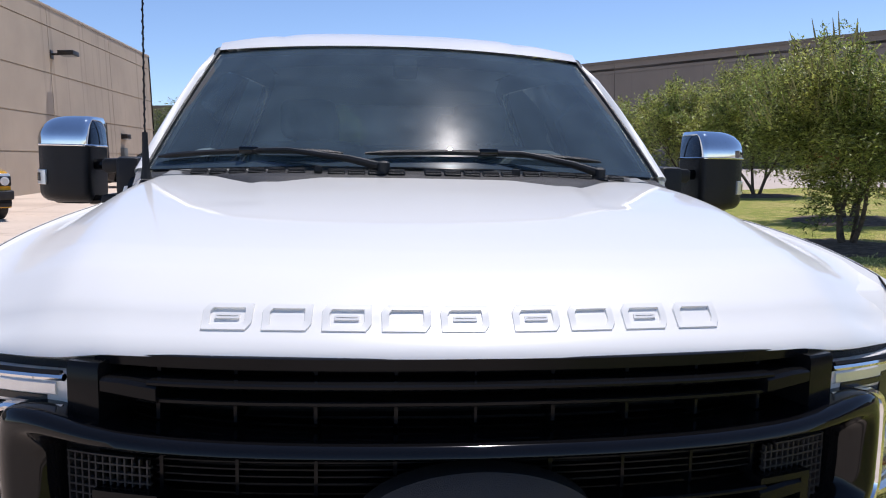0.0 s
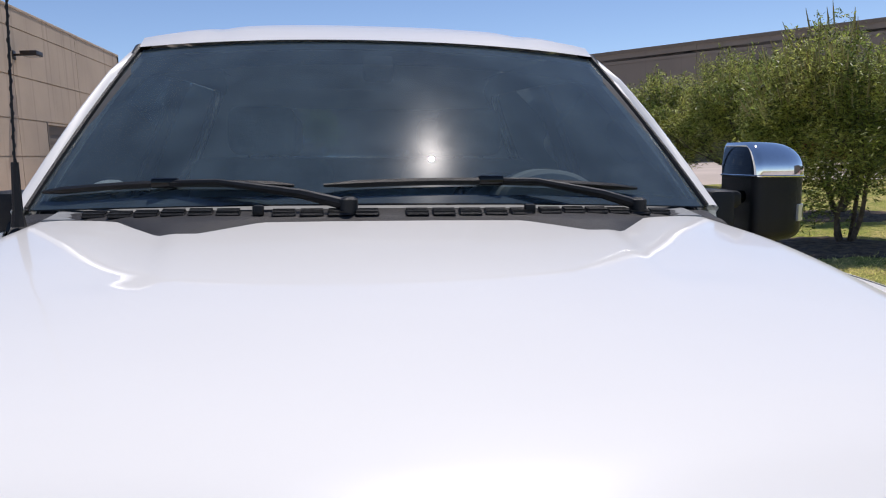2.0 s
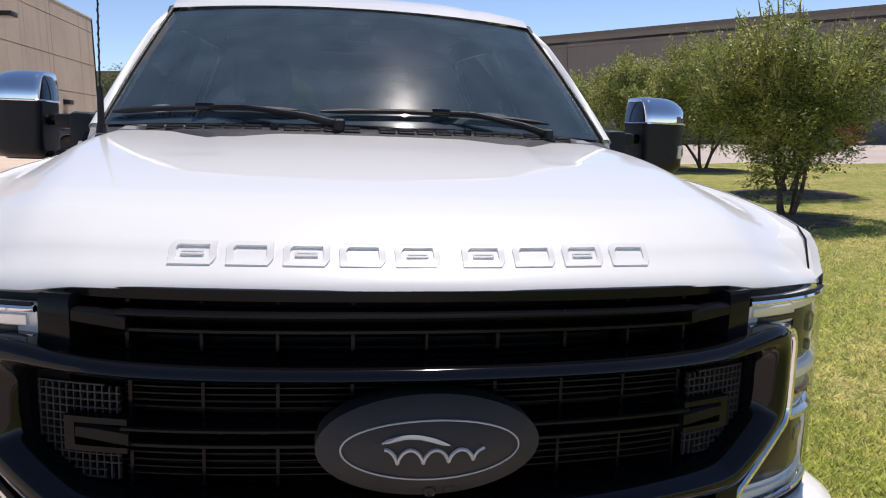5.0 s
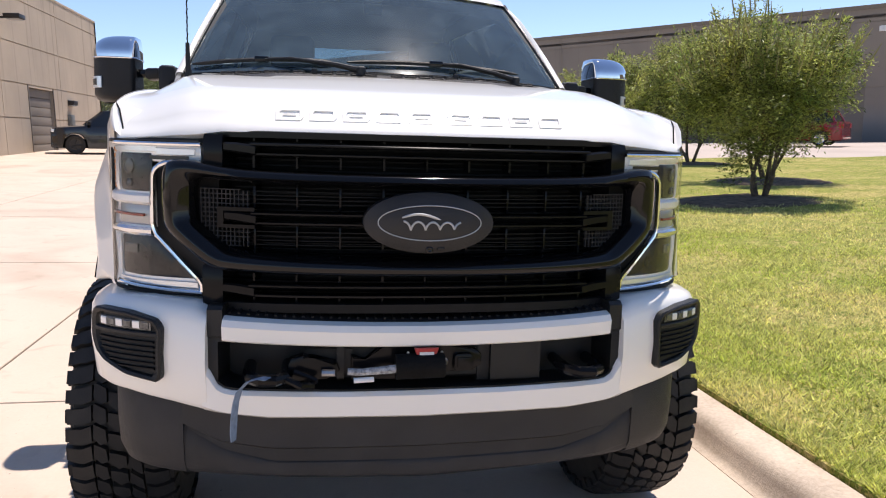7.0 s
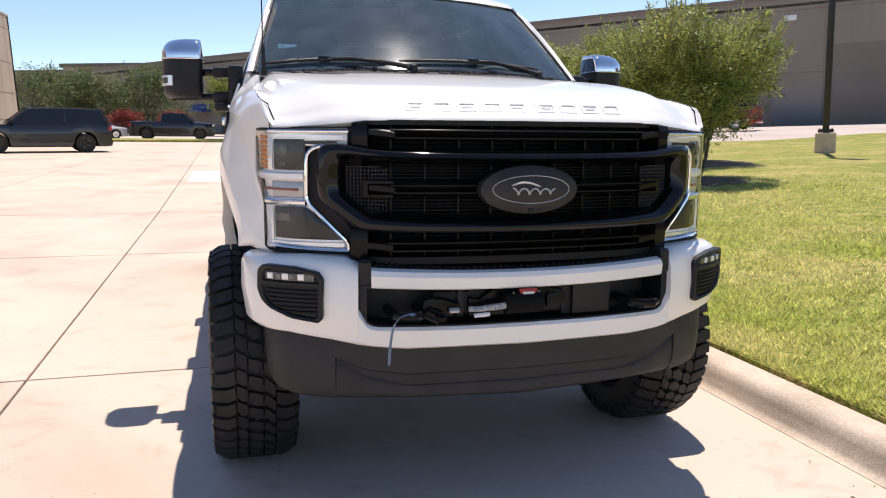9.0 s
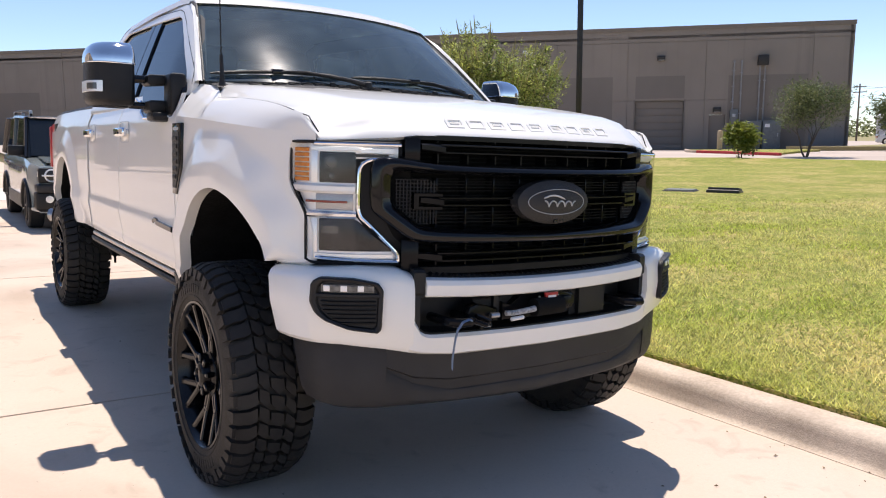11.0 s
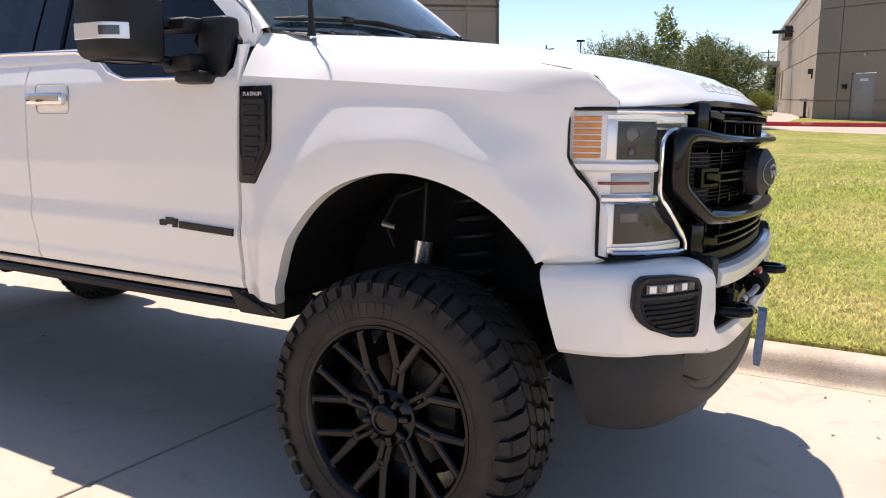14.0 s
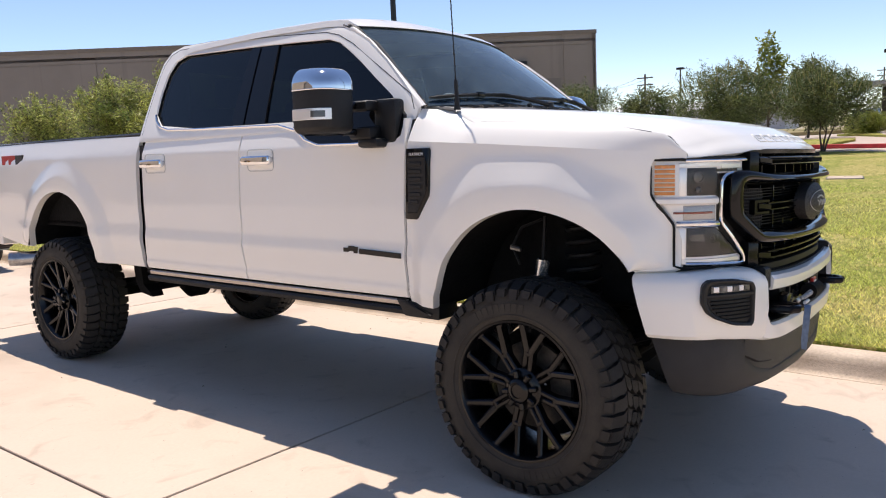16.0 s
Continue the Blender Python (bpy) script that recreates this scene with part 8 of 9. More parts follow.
vehicle("off_roader", "pale off-road car with a spare wheel on its tail", "car", stand(66.5, 10.5, -95), 4.3, 1.85, 1.85, SILVERPAINT, (1.12, 1.2), (1.6, 3.95), 1.2, 0.40, 0.34, BLACKPAINT, 0.2)
vehicle("sedan", "white car far off beyond the field", "car", stand(86, 36.0, 30), 4.6, 1.85, 1.5, CARWHITE, (0.85, 1.3), (1.9, 3.6), 1.0, 0.33, 0.22, group="far parked cars")
vehicle("sedan", "dark car far off beyond the field", "car", stand(88, 32.5, 30), 4.6, 1.85, 1.6, BLUEPAINT, (0.9, 1.2), (1.8, 3.9), 1.05, 0.34, 0.22, group="far parked cars")

# ---- plants ----
def leaves_mesh(spots, size, rng, per=14, spread=0.25, droop=0.0, narrow=0.32):
    """Many small folded leaves in loose clumps about the given spots."""
    verts, faces = [], []
    for s in spots:
        for _ in range(per):
            c = s + Vector((rng.gauss(0, 1), rng.gauss(0, 1), rng.gauss(0, 0.8))) * spread * 0.5
            a, t = rng.uniform(0, 2 * math.pi), rng.uniform(-0.7, 0.7) - droop
            d = Vector((math.cos(a) * math.cos(t), math.sin(a) * math.cos(t), math.sin(t)))
            side = d.cross(Vector((rng.gauss(0, 0.5), rng.gauss(0, 0.5), 1))).normalized()
            up = side.cross(d)
            l = size * rng.uniform(0.6, 1.3)
            w = l * narrow
            i = len(verts)
            verts += [c, c + d * l * 0.5 + side * w * 0.5 + up * w * 0.2, c + d * l, c + d * l * 0.5 - side * w * 0.5 + up * w * 0.2]
            faces += [(i, i + 1, i + 2), (i, i + 2, i + 3)]
    me = bpy.data.meshes.new("leaves")
    me.from_pydata([tuple(v) for v in verts], [], faces)
    return me


def tree(name, label, base, height, width, seed, leaf, trunks=3, leaf_size=0.10, clumps=420, per=16, first=0.28, spikes=0, single=False, lean=0.35, group="", narrow=0.30, spread=0.3, category="tree", skirt=0):
    rng = random.Random(seed)
    x, y = base
    t = thing(name, label, category, Matrix.Translation((x, y, g(x, y))), group)
    bm = bmesh.new()
    tips = []

    def limb(p, d, length, r, depth):
        pts, rad = [p], [r]
        q = p
        steps = 5
        for i in range(steps):
            d = (d + Vector((rng.gauss(0, 0.13), rng.gauss(0, 0.13), 0.05))).normalized()
            q = q + d * length / steps
            pts.append(q)
            rad.append(r * (1 - 0.55 * (i + 1) / steps))
        tube(bm, pts, rad, 7 if depth < 1 else 5, False)
        if depth >= 3:
            tips.append((q, d))
            return
        for k in range(3 if depth < 2 else 2):
            i = rng.choice((3, 4, 5)) if k else 5
            a = rng.uniform(0, 2 * math.pi)
            nd = (d * 0.9 + Vector((math.cos(a), math.sin(a), rng.uniform(-0.1, 0.5))) * 0.62).normalized()
            limb(pts[i], nd, length * rng.uniform(0.55, 0.75), rad[i] * 0.7, depth + 1)
        tips.append((q, d))

    n = 1 if single else trunks
    for k in range(n):
        a = 2 * math.pi * (k + 0.4 * rng.random()) / n
        d = Vector((0.05, 0.02, 1)) if single else Vector((math.cos(a) * lean, math.sin(a) * lean, 1)).normalized()
        p = Vector((0, 0, -0.05)) if single else Vector((0.06 * math.cos(a), 0.06 * math.sin(a), -0.05))
        limb(p, d, height * (0.40 if not single else 0.36), 0.014 * height + 0.012 * (single * height * 0.4), 0)
    part("trunk", bm, BARK, t, "slender forked trunk" if not single else "straight young trunk", 60)
    spots = []
    tries = 0
    while len(spots) < clumps and tries < clumps * 30:
        tries += 1
        a, u = rng.uniform(0, 2 * math.pi), rng.uniform(-1, 1)
        rr = rng.random() ** 0.38
        p = Vector((math.cos(a) * math.sqrt(1 - u * u), math.sin(a) * math.sqrt(1 - u * u), u)) * rr
        q = Vector((p.x * width / 2, p.y * width / 2, height * (first + 1) / 2 + p.z * height * (1 - first) / 2))
        h = noise.noise((q.x * 1.3 + seed, q.y * 1.3, q.z * 1.3)) + 0.5 * noise.noise((q.x * 3.1, q.y * 3.1 + seed, q.z * 3.1))
        if h > -0.12 + 0.35 * max(0, rr - 0.75) * 4 * 0.5:
            spots.append(q)
    for q, d in tips:
        if q.z > height * first:
            spots.append(q)
    # low side shoots at the foot
    for _ in range(skirt):
        spots.append(Vector((-0.30 + rng.gauss(0, 0.20), 0.05 + rng.gauss(0, 0.20), rng.uniform(0.35, 1.1))))
    # upright shoots that break the outline
    shoots = []
    far_out = sorted(spots, key=lambda s: (s.z / height) + 0.5 * math.hypot(s.x, s.y) / width)[-int(len(spots) * 0.5):]
    for s in far_out[::2]:
        d = Vector((s.x / width + rng.gauss(0, 0.25), s.y / width + rng.gauss(0, 0.25), 0.9)).normalized()
        l = rng.uniform(0.05, 0.14) * height
        shoots += [s + d * l * f for f in (0.3, 0.55, 0.8, 1.0)]
    me = leaves_mesh(spots, leaf_size, rng, per, spread, 0.15, narrow)
    extra = leaves_mesh(shoots, leaf_size * 0.9, rng, max(4, per // 5), spread * 0.35, -0.5, narrow)
    both_bm = bmesh.new()
    both_bm.from_mesh(me)
    both_bm.from_mesh(extra)
    both_bm.to_mesh(me)
    both_bm.free()
    tagged(part("crown", me, leaf, t, "uneven crown of many small leaves"), kind="stuff")
    if spikes:
        bm = bmesh.new()
        high = sorted(spots, key=lambda s: s.z + 0.25 * math.hypot(s.x, s.y))[-int(len(spots) * 0.45):]
        for s in rng.sample(high, min(spikes, len(high))):
            d = Vector((s.x * 0.35 + rng.gauss(0, 0.12), s.y * 0.35 + rng.gauss(0, 0.12), 1)).normalized()
            l = rng.uniform(0.18, 0.46)
            tube(bm, [s, s + d * l * 0.5, s + d * l], [0.008, 0.013, 0.003], 4, False)
        tagged(part("seed_spike", bm, SPIKE, t, "upright pale seed spikes"), kind="stuff")
    return t


# the shrubby trees on the lawn, with mulch rings
tree("tree", "shrubby multi-stemmed tree with narrow leaves and seed spikes", (7.4, 9.95), 3.2, 3.05, 3, LEAF, 4, 0.082, 760, 46, 0.20, 700, spread=0.19, skirt=26)
tree("tree", "shrubby tree with dark stems on the lawn behind another", (9.95, 13.7), 3.4, 2.9, 5, LEAF, 4, 0.10, 420, 32, 0.26, 300, spread=0.22)
tree("tree", "smaller shrubby tree with narrow leaves behind the larger one", (12.8, 22.6), 4.3, 3.8, 8, LEAF, 4, 0.13, 600, 34, 0.16, 360, spread=0.27)
tree("tree", "shrubby tree with narrow leaves near the warehouse", (12.1, 26.0), 4.15, 3.9, 17, LEAF, 3, 0.14, 560, 32, 0.14, 360, spread=0.28)
tree("tree", "rounded shrubby tree with narrow leaves by the lot's far end", (11.7, 32.0), 3.45, 3.4, 19, LEAF, 3, 0.18, 360, 20, 0.16, 200, spread=0.28)
for n_, (x, y, r) in enumerate(((7.15, 9.9, 1.15), (9.95, 13.7, 1.25), (12.8, 22.6, 1.2), (12.1, 26.0, 1.1))):
    bm = bmesh.new()
    rows = []
    for f in (0.02, 0.3, 0.6, 0.85, 1.0, 1.06):
        row = []
        for i in range(72):
            a = 2 * math.pi * i / 72
            rr = r * f * (1 + 0.22 * noise.noise((math.cos(a) * 2 + x, math.sin(a) * 2, 0)) + 0.14 * noise.noise((math.cos(a) * 7 + x, math.sin(a) * 7, 4)))
            z = 0.07 * (1 - f * f) + 0.022 + 0.03 * noise.noise((rr * math.cos(a) * 4, rr * math.sin(a) * 4, x))
            row.append((x + rr * math.cos(a), y + rr * math.sin(a), g(x, y) + (z if f < 1.05 else -0.02)))
        rows.append(row)
    loft(bm, rows, True)
    bm.faces.new([v for v in bm.verts][:72])
    thing("mulch_bed", "round bed of dark bark mulch under a tree", "mulch", kind="stuff", bm=bm, material=SOIL, sharp=60)

# trees along the far drive
tree("tree", "small olive-green tree before the warehouse", (32.1, 17.7), 3.4, 3.4, 21, LEAFDARK, 3, 0.13, 380, 22, 0.36, 60, spread=0.32)
tree("tree", "spreading olive-green tree by the drive", (28.9, 9.4), 3.65, 4.5, 25, LEAFDARK, 3, 0.13, 560, 26, 0.26, 260, spread=0.32)
tree("tree", "spreading olive-green tree by the drive", (29.7, 5.8), 3.25, 4.2, 27, LEAFDARK, 3, 0.13, 560, 26, 0.26, 260, spread=0.32)
tree("oak_tree", "tall thin young oak with a gappy crown on an island", (39.2, 10.3), 5.2, 1.7, 31, LEAFBRIGHT, 1, 0.24, 80, 14, 0.42, 0, single=True, spread=0.32, narrow=0.55)
tree("oak_tree", "dense dark pointed tree beyond the drive", (45.9, 9.8), 4.4, 2.4, 33, LEAFDARK, 1, 0.24, 620, 20, 0.12, 0, single=True, spread=0.55)
tree("shrub", "bright green leafy shrub at the edge of the lawn", (28.7, 18.8), 1.5, 1.3, 41, LEAFBRIGHT, 4, 0.20, 90, 14, 0.05, 0, narrow=0.5, category="shrub")
tree("tree", "young tree with bright yellow-green leaves on a grass island", (-0.9, 52.6), 4.5, 2.9, 45, LEAFBRIGHT, 1, 0.22, 120, 14, 0.40, 0, single=True, narrow=0.5, spread=0.5)
for i, (x, y, h, w) in enumerate(((78, 22, 4.0, 6.4), (62, 19, 3.5, 5.0), (47.2, 20.2, 3.6, 3.6), (70, 14.5, 4.0, 5.6))):
    tree("tree", "distant olive-green tree by the car park", (x, y), h, w, 60 + i, LEAFDARK, 3, 0.30, 260, 16, 0.15, 0, spread=0.7, group="distant trees")
# wooded bank beyond the tan building
for i, (x, y, h, w) in enumerate(((-13, 78, 6, 8), (-8, 82, 7, 9), (-18, 84, 7, 9))):
    tree("tree", "rounded green tree on the bank behind the lot", (x, y), h, w, 80 + i, LEAFDARK, 3, 0.34, 420, 20, 0.02, 0, spread=0.8, group="trees on the bank")
for i, (x, y) in enumerate(((-5.5, 74), (-9.5, 72))):
    tree("shrub", "red flowering shrub on the bank", (x, y), 2.2, 3.0, 90 + i, REDFLOWER, 3, 0.25, 120, 14, 0.1, 0, spread=0.5, category="shrub")

# grass blades on the near lawn
rng = random.Random(5)
verts, faces = [], []
count = 0
while count < 170000:
    u = rng.random()
    x = 1.76 + 14.0 * u ** 1.7
    y = rng.uniform(-3.5, 15.0)
    if rng.random() < ease(math.hypot(x, y), (5.0, 0.0), (15.0, 1.0)):
        continue
    if rng.random() > 0.72 + 0.9 * noise.noise((x * 1.1, y * 1.1, 3.0)):
        continue
    count += 1
    z = g(max(x, 1.77), y) + 0.014
    a = rng.uniform(0, 2 * math.pi)
    h = rng.uniform(0.016, 0.050)
    w = rng.uniform(0.003, 0.006) * (1 + 0.10 * x)
    bend = h * rng.uniform(0.4, 1.4)
    b = rng.uniform(0, 2 * math.pi)
    i = len(verts)
    verts += [(x - w * math.cos(a), y - w * math.sin(a), z), (x + w * math.cos(a), y + w * math.sin(a), z), (x + bend * math.cos(b), y + bend * math.sin(b), z + h)]
    faces.append((i, i + 1, i + 2))
me = bpy.data.meshes.new("grass")
me.from_pydata(verts, [], faces)
me.materials.append(BLADE)
ob = new("grass", me)
tagged(ob, "short green and straw-coloured grass blades on the lawn", "grass", kind="stuff")

# ---- the lot's slabs ----
pavement = thing("pavement", "pale sunlit concrete lot cast in large slabs", "pavement", kind="structure")
SLAB_W, SLAB_L, GAP = 3.64, 4.50, 0.014


def slab_mesh(w, l):
    bm = bmesh.new()
    box(bm, GAP / 2, w - GAP / 2, GAP / 2, l - GAP / 2, -0.02, 0.0)
    top = [e for e in bm.edges if all(v.co.z > -0.001 for v in e.verts)]
    bmesh.ops.bevel(bm, geom=top, offset=0.003, segments=2, affect="EDGES")
    for v in bm.verts:
        v.co.z -= SLOPE * v.co.x
    me = finish(bm, 40)
    me.materials.append(CONCRETE)
    return me


SLAB = slab_mesh(SLAB_W, SLAB_L)
EDGE = slab_mesh(SLAB_W - 0.017, SLAB_L)
for i in range(0, 4):
    x0 = -2.12 - SLAB_W * i
    for j in range(-5, 13):
        last = i == 0
        ob = part("slab", SLAB, None, pavement)
        ob.location = (x0 - SLAB_W, 2.13 + SLAB_L * j, g(x0 - SLAB_W, 2.13 + SLAB_L * j) + 0.001)
        ob.rotation_euler = (math.atan(RISE) if j > 1 else 0.0, 0, 0)
for j in range(-5, 13):
    ob = part("slab", EDGE, None, pavement)
    ob.location = (-2.12, 2.13 + SLAB_L * j, g(-2.12, 2.13 + SLAB_L * j) + 0.001)
    ob.rotation_euler = (math.atan(RISE) if j > 1 else 0.0, 0, 0)
bm = bmesh.new()
sheet(bm, [-45, -30, -20, -16.6], [-60, -30, -10, 0, 11.1, 20, 30, 40, 52, 70, 90, 120], 0.0)
sheet(bm, [-16.6, -10, -5, 1.5], [60.6, 75, 90, 120], 0.0)
sheet(bm, [-16.6, -10, -5, 1.5], [-60, -40, -20.5], 0.0)
part("outer_slab", bm, CONCRETE, pavement)

# ---- small things on the walls, the lawn and round the drive ----
def fixed(name, label, category, frame_of, blocks, material, group=""):
    """A thing on a wall; blocks are (name, w0, w1, z0, z1, d0, d1, material or None)."""
    t = thing(name, label, category, None, group)
    for n_, w0, w1, z0, z1, d0, d1, m in blocks:
        part(n_, on_wall(None, frame_of, w0, w1, z0, z1, d0, d1, 0.012), m or material, t)
    return t


def wall_light(frame_of, w, z, label, size=0.42, group="wall lights"):
    """A wedge-shaped lamp box with a lens below and a plate behind."""
    return fixed("wall_light", label, "lamp", frame_of, [("housing", w - size / 2, w + size / 2, z - 0.02, z + 0.20, 0.03, 0.30, None), ("back_plate", w - size / 2 - 0.03, w + size / 2 + 0.03, z - 0.06, z + 0.24, 0.0, 0.03, None), ("lens", w - size / 2 + 0.03, w + size / 2 - 0.03, z - 0.06, z - 0.02, 0.05, 0.27, GREYMARK)], DARKMETAL, group)


def conduit(frame_of, w, z0, z1, label, group="conduits"):
    """A steel pipe up a wall, with clips and an end cap."""
    a, u, nrm = frame_of
    t = thing("conduit", label, "pipe", None, group)
    k = u.length
    z0, z1 = 1.35 + (z0 - 1.35) * k, 1.35 + (z1 - 1.35) * k
    base = a + u * w + nrm * 0.09
    part("pipe", tube(bmesh.new(), [base + Vector((0, 0, z0)), base + Vector((0, 0, z1))], 0.055, 10), CONDUIT, t)
    part("cap", tube(bmesh.new(), [base + Vector((0, 0, z1)), base + Vector((0, 0, z1 + 0.16))], [0.08, 0.07], 10), CONDUIT, t)
    for k in range(3):
        z = 1.35 + (z0 + (z1 - z0) * (k + 0.5) / 3 - 1.35) / u.length
        part("clip", on_wall(None, frame_of, w - 0.08, w + 0.08, z - 0.02, z + 0.02, 0.0, 0.05), STEEL, t)


CONDUIT = mat("grey_painted_pipe", (0.30, 0.29, 0.28), 0.5, 0.2, var=0.1, scale=5)
for s, z in ((10.9, 6.05), (7.5, 2.85), (65.95, 6.25), (28.0, 6.1), (46.0, 6.1)):
    wall_light(wf, 96 - s, z, "dark bronze wedge light on the warehouse wall")
conduit(wf, 96 - 6.62, 2.95, 5.75, "grey pipe rising from a meter box on the warehouse")
conduit(wf, 96 - 6.18, 2.1, 5.75, "grey pipe rising from a meter box on the warehouse")
conduit(wf, 96 - 5.14, 0.5, 5.5, "grey pipe below a box on the warehouse")
conduit(wf, 96 - 4.86, 0.5, 5.5, "grey pipe below a box on the warehouse")
fixed("junction_box", "dark square box at the head of two pipes", "box", wf, [("case", 96 - 5.3, 96 - 4.7, 5.55, 6.15, 0.0, 0.35, None), ("lid", 96 - 5.27, 96 - 4.73, 5.58, 6.12, 0.35, 0.37, None)], DARKMETAL)
fixed("meter_box", "grey steel meter box with a square window", "electrical box", wf, [("case", 96 - 6.75, 96 - 6.3, 2.07, 2.95, 0.0, 0.25, None), ("door", 96 - 6.72, 96 - 6.33, 2.1, 2.92, 0.25, 0.27, None), ("dial", 96 - 6.62, 96 - 6.44, 2.5, 2.68, 0.27, 0.29, GREYMARK)], CABINETGREEN)
fixed("meter_box", "grey steel meter box below another", "electrical box", wf, [("case", 96 - 6.75, 96 - 5.98, 1.25, 2.05, 0.0, 0.3, None), ("door", 96 - 6.71, 96 - 6.4, 1.29, 2.01, 0.3, 0.32, None), ("door", 96 - 6.36, 96 - 6.02, 1.29, 2.01, 0.3, 0.32, None)], CABINETGREEN)
for s0, s1 in ((5.95, 5.0), (4.95, 3.9)):
    fixed("switch_cabinet", "dark grey switch cabinet standing at the warehouse wall", "electrical box", wf, [("plinth", 96 - s0, 96 - s1, 0.4, 0.55, 0.05, 0.85, CONCRETE), ("case", 96 - s0 + 0.02, 96 - s1 - 0.02, 0.55, 2.25, 0.06, 0.8, None), ("door", 96 - s0 + 0.06, 96 - s1 - 0.06, 0.62, 2.18, 0.8, 0.83, None), ("lock", 96 - s1 - 0.22, 96 - s1 - 0.16, 1.3, 1.5, 0.83, 0.86, STEEL), ("warning_sign", 96 - s0 + 0.12, 96 - s0 + 0.4, 1.85, 2.05, 0.83, 0.835, WHITEMARK)], CABINETGREEN, "switch cabinets")
fixed("roof_scupper", "small pale overflow opening high on the warehouse", "vent", wf, [("frame", 96 - 19.5, 96 - 18.85, 6.55, 6.85, 0.0, 0.05, WHITEMARK)], WHITEMARK)
# blue awning over a door far along the warehouse
a, u, nrm = wf
awn = thing("awning", "small bright blue cloth awning over a doorway", "awning")
bm = bmesh.new()
prism(bm, [(0.0, 3.05), (0.0, 3.75), (1.1, 3.15), (1.1, 3.05)], 96 - 70.6, 96 - 68.2, "x")
m = Matrix(((u.x, nrm.x, 0, a.x), (u.y, nrm.y, 0, a.y), (0, 0, BIG, 1.35 * (1 - BIG)), (0, 0, 0, 1)))
bmesh.ops.transform(bm, matrix=m, verts=bm.verts)
part("canopy", bm, AWNINGBLUE, awn)
for w in (96 - 70.5, 96 - 68.3):
    part("strut", tube(bmesh.new(), [a + u * w + Vector((0, 0, wz(2.6))), a + u * w + nrm * 1.05 + Vector((0, 0, wz(3.06)))], 0.02, 6), DARKMETAL, awn)

# lights on the tan building: an arm lamp with its flat head, and a box lamp over a meter
fixed("wall_light", "flat dark lamp on an arm high on the tan wall", "lamp", lf, [("arm", 19.55, 19.65, 6.15, 6.23, 0.0, 0.45, None), ("head", 19.25, 19.95, 6.12, 6.30, 0.35, 0.95, None), ("plate", 19.45, 19.75, 6.0, 6.35, 0.0, 0.03, None), ("lens", 19.3, 19.9, 6.10, 6.12, 0.4, 0.9, GREYMARK)], DARKMETAL, "wall lights")
wall_light(lf, 28.3, 3.1, "dark wedge light on the tan wall", 0.7)
fixed("meter_box", "small grey box below a lamp on the tan wall", "electrical box", lf, [("case", 27.7, 28.3, 1.9, 2.6, 0.0, 0.18, None), ("lid", 27.74, 28.26, 1.94, 2.56, 0.18, 0.2, None)], CABINETGREEN)
fixed("coping", "thin pale metal edge along the top of the tan wall", "coping", lf, [("strip", 0.0, 34.45, 7.98, 8.09, -0.33, 0.03, None)], WALLTAN).name = "parapet_edge"

# the far two-tone building: sign, lamps, canopy, windows, pipe
for w0 in (2.6, 5.6, 8.6):
    win = thing("window", "tall dark window in a bronze frame on the two-tone building", "window", None, "tall windows")
    part("pane", on_wall(None, rf, w0 + 0.06, w0 + 1.44, 1.36, 3.14, -0.2, -0.18), CARGLASS, win)
    for x0, x1, z0, z1 in ((w0, w0 + 0.06, 1.3, 3.2), (w0 + 1.44, w0 + 1.5, 1.3, 3.2), (w0 + 0.06, w0 + 1.44, 1.3, 1.36), (w0 + 0.06, w0 + 1.44, 3.14, 3.2)):
        part("window_frame", on_wall(None, rf, x0, x1, z0, z1, -0.22, -0.1), DARKMETAL, win)
sign = thing("wall_sign", "row of plain dark raised bars high on the two-tone building", "sign")
for k in range(4):
    part("bar", on_wall(None, rf, 13.6 + 0.9 * k, 14.3 + 0.9 * k, 5.0, 5.75 - 0.12 * (k % 2), 0.0, 0.45, 0.03), DARKMETAL, sign)
fixed("wall_light", "flat dark lamp on an arm high on the two-tone building", "lamp", rf, [("arm", 18.0, 18.1, 5.2, 5.28, 0.0, 0.6, None), ("head", 17.75, 18.35, 5.15, 5.32, 0.5, 1.2, None)], DARKMETAL, "wall lights")
fixed("wall_light", "small dark lamp low on the two-tone building", "lamp", rf, [("body", 31.4, 31.6, 2.4, 2.62, 0.0, 0.2, None), ("bracket", 31.45, 31.55, 2.2, 2.4, 0.0, 0.06, None)], DARKMETAL, "wall lights")
fixed("wall_light", "small round dark lamp beside the grey steel door", "lamp", rg, [("body", 1.26, 1.40, 1.72, 1.86, 0.0, 0.16, None), ("cap", 1.24, 1.42, 1.86, 1.90, 0.0, 0.2, None)], DARKMETAL, "wall lights")
fixed("wall_light", "small pale lamp above the grey steel door", "lamp", rg, [("body", 2.0, 2.1, 3.0, 3.12, 0.0, 0.1, None)], GREYMARK, "wall lights")
fixed("door_plate", "plain pale plate on the grey steel door", "sign", rg, [("plate", 1.88, 2.22, 2.02, 2.12, -0.048, -0.04, None)], WHITEMARK)
fixed("standpipe", "dark low wall pipe with a spout beside the corner", "pipe", rf, [("riser", 30.85, 30.97, 0.5, 1.3, 0.1, 0.22, None), ("spout", 30.7, 31.15, 1.2, 1.34, 0.08, 0.4, STEEL), ("foot", 30.75, 31.08, 0.45, 0.55, 0.05, 0.35, None)], DARKMETAL)
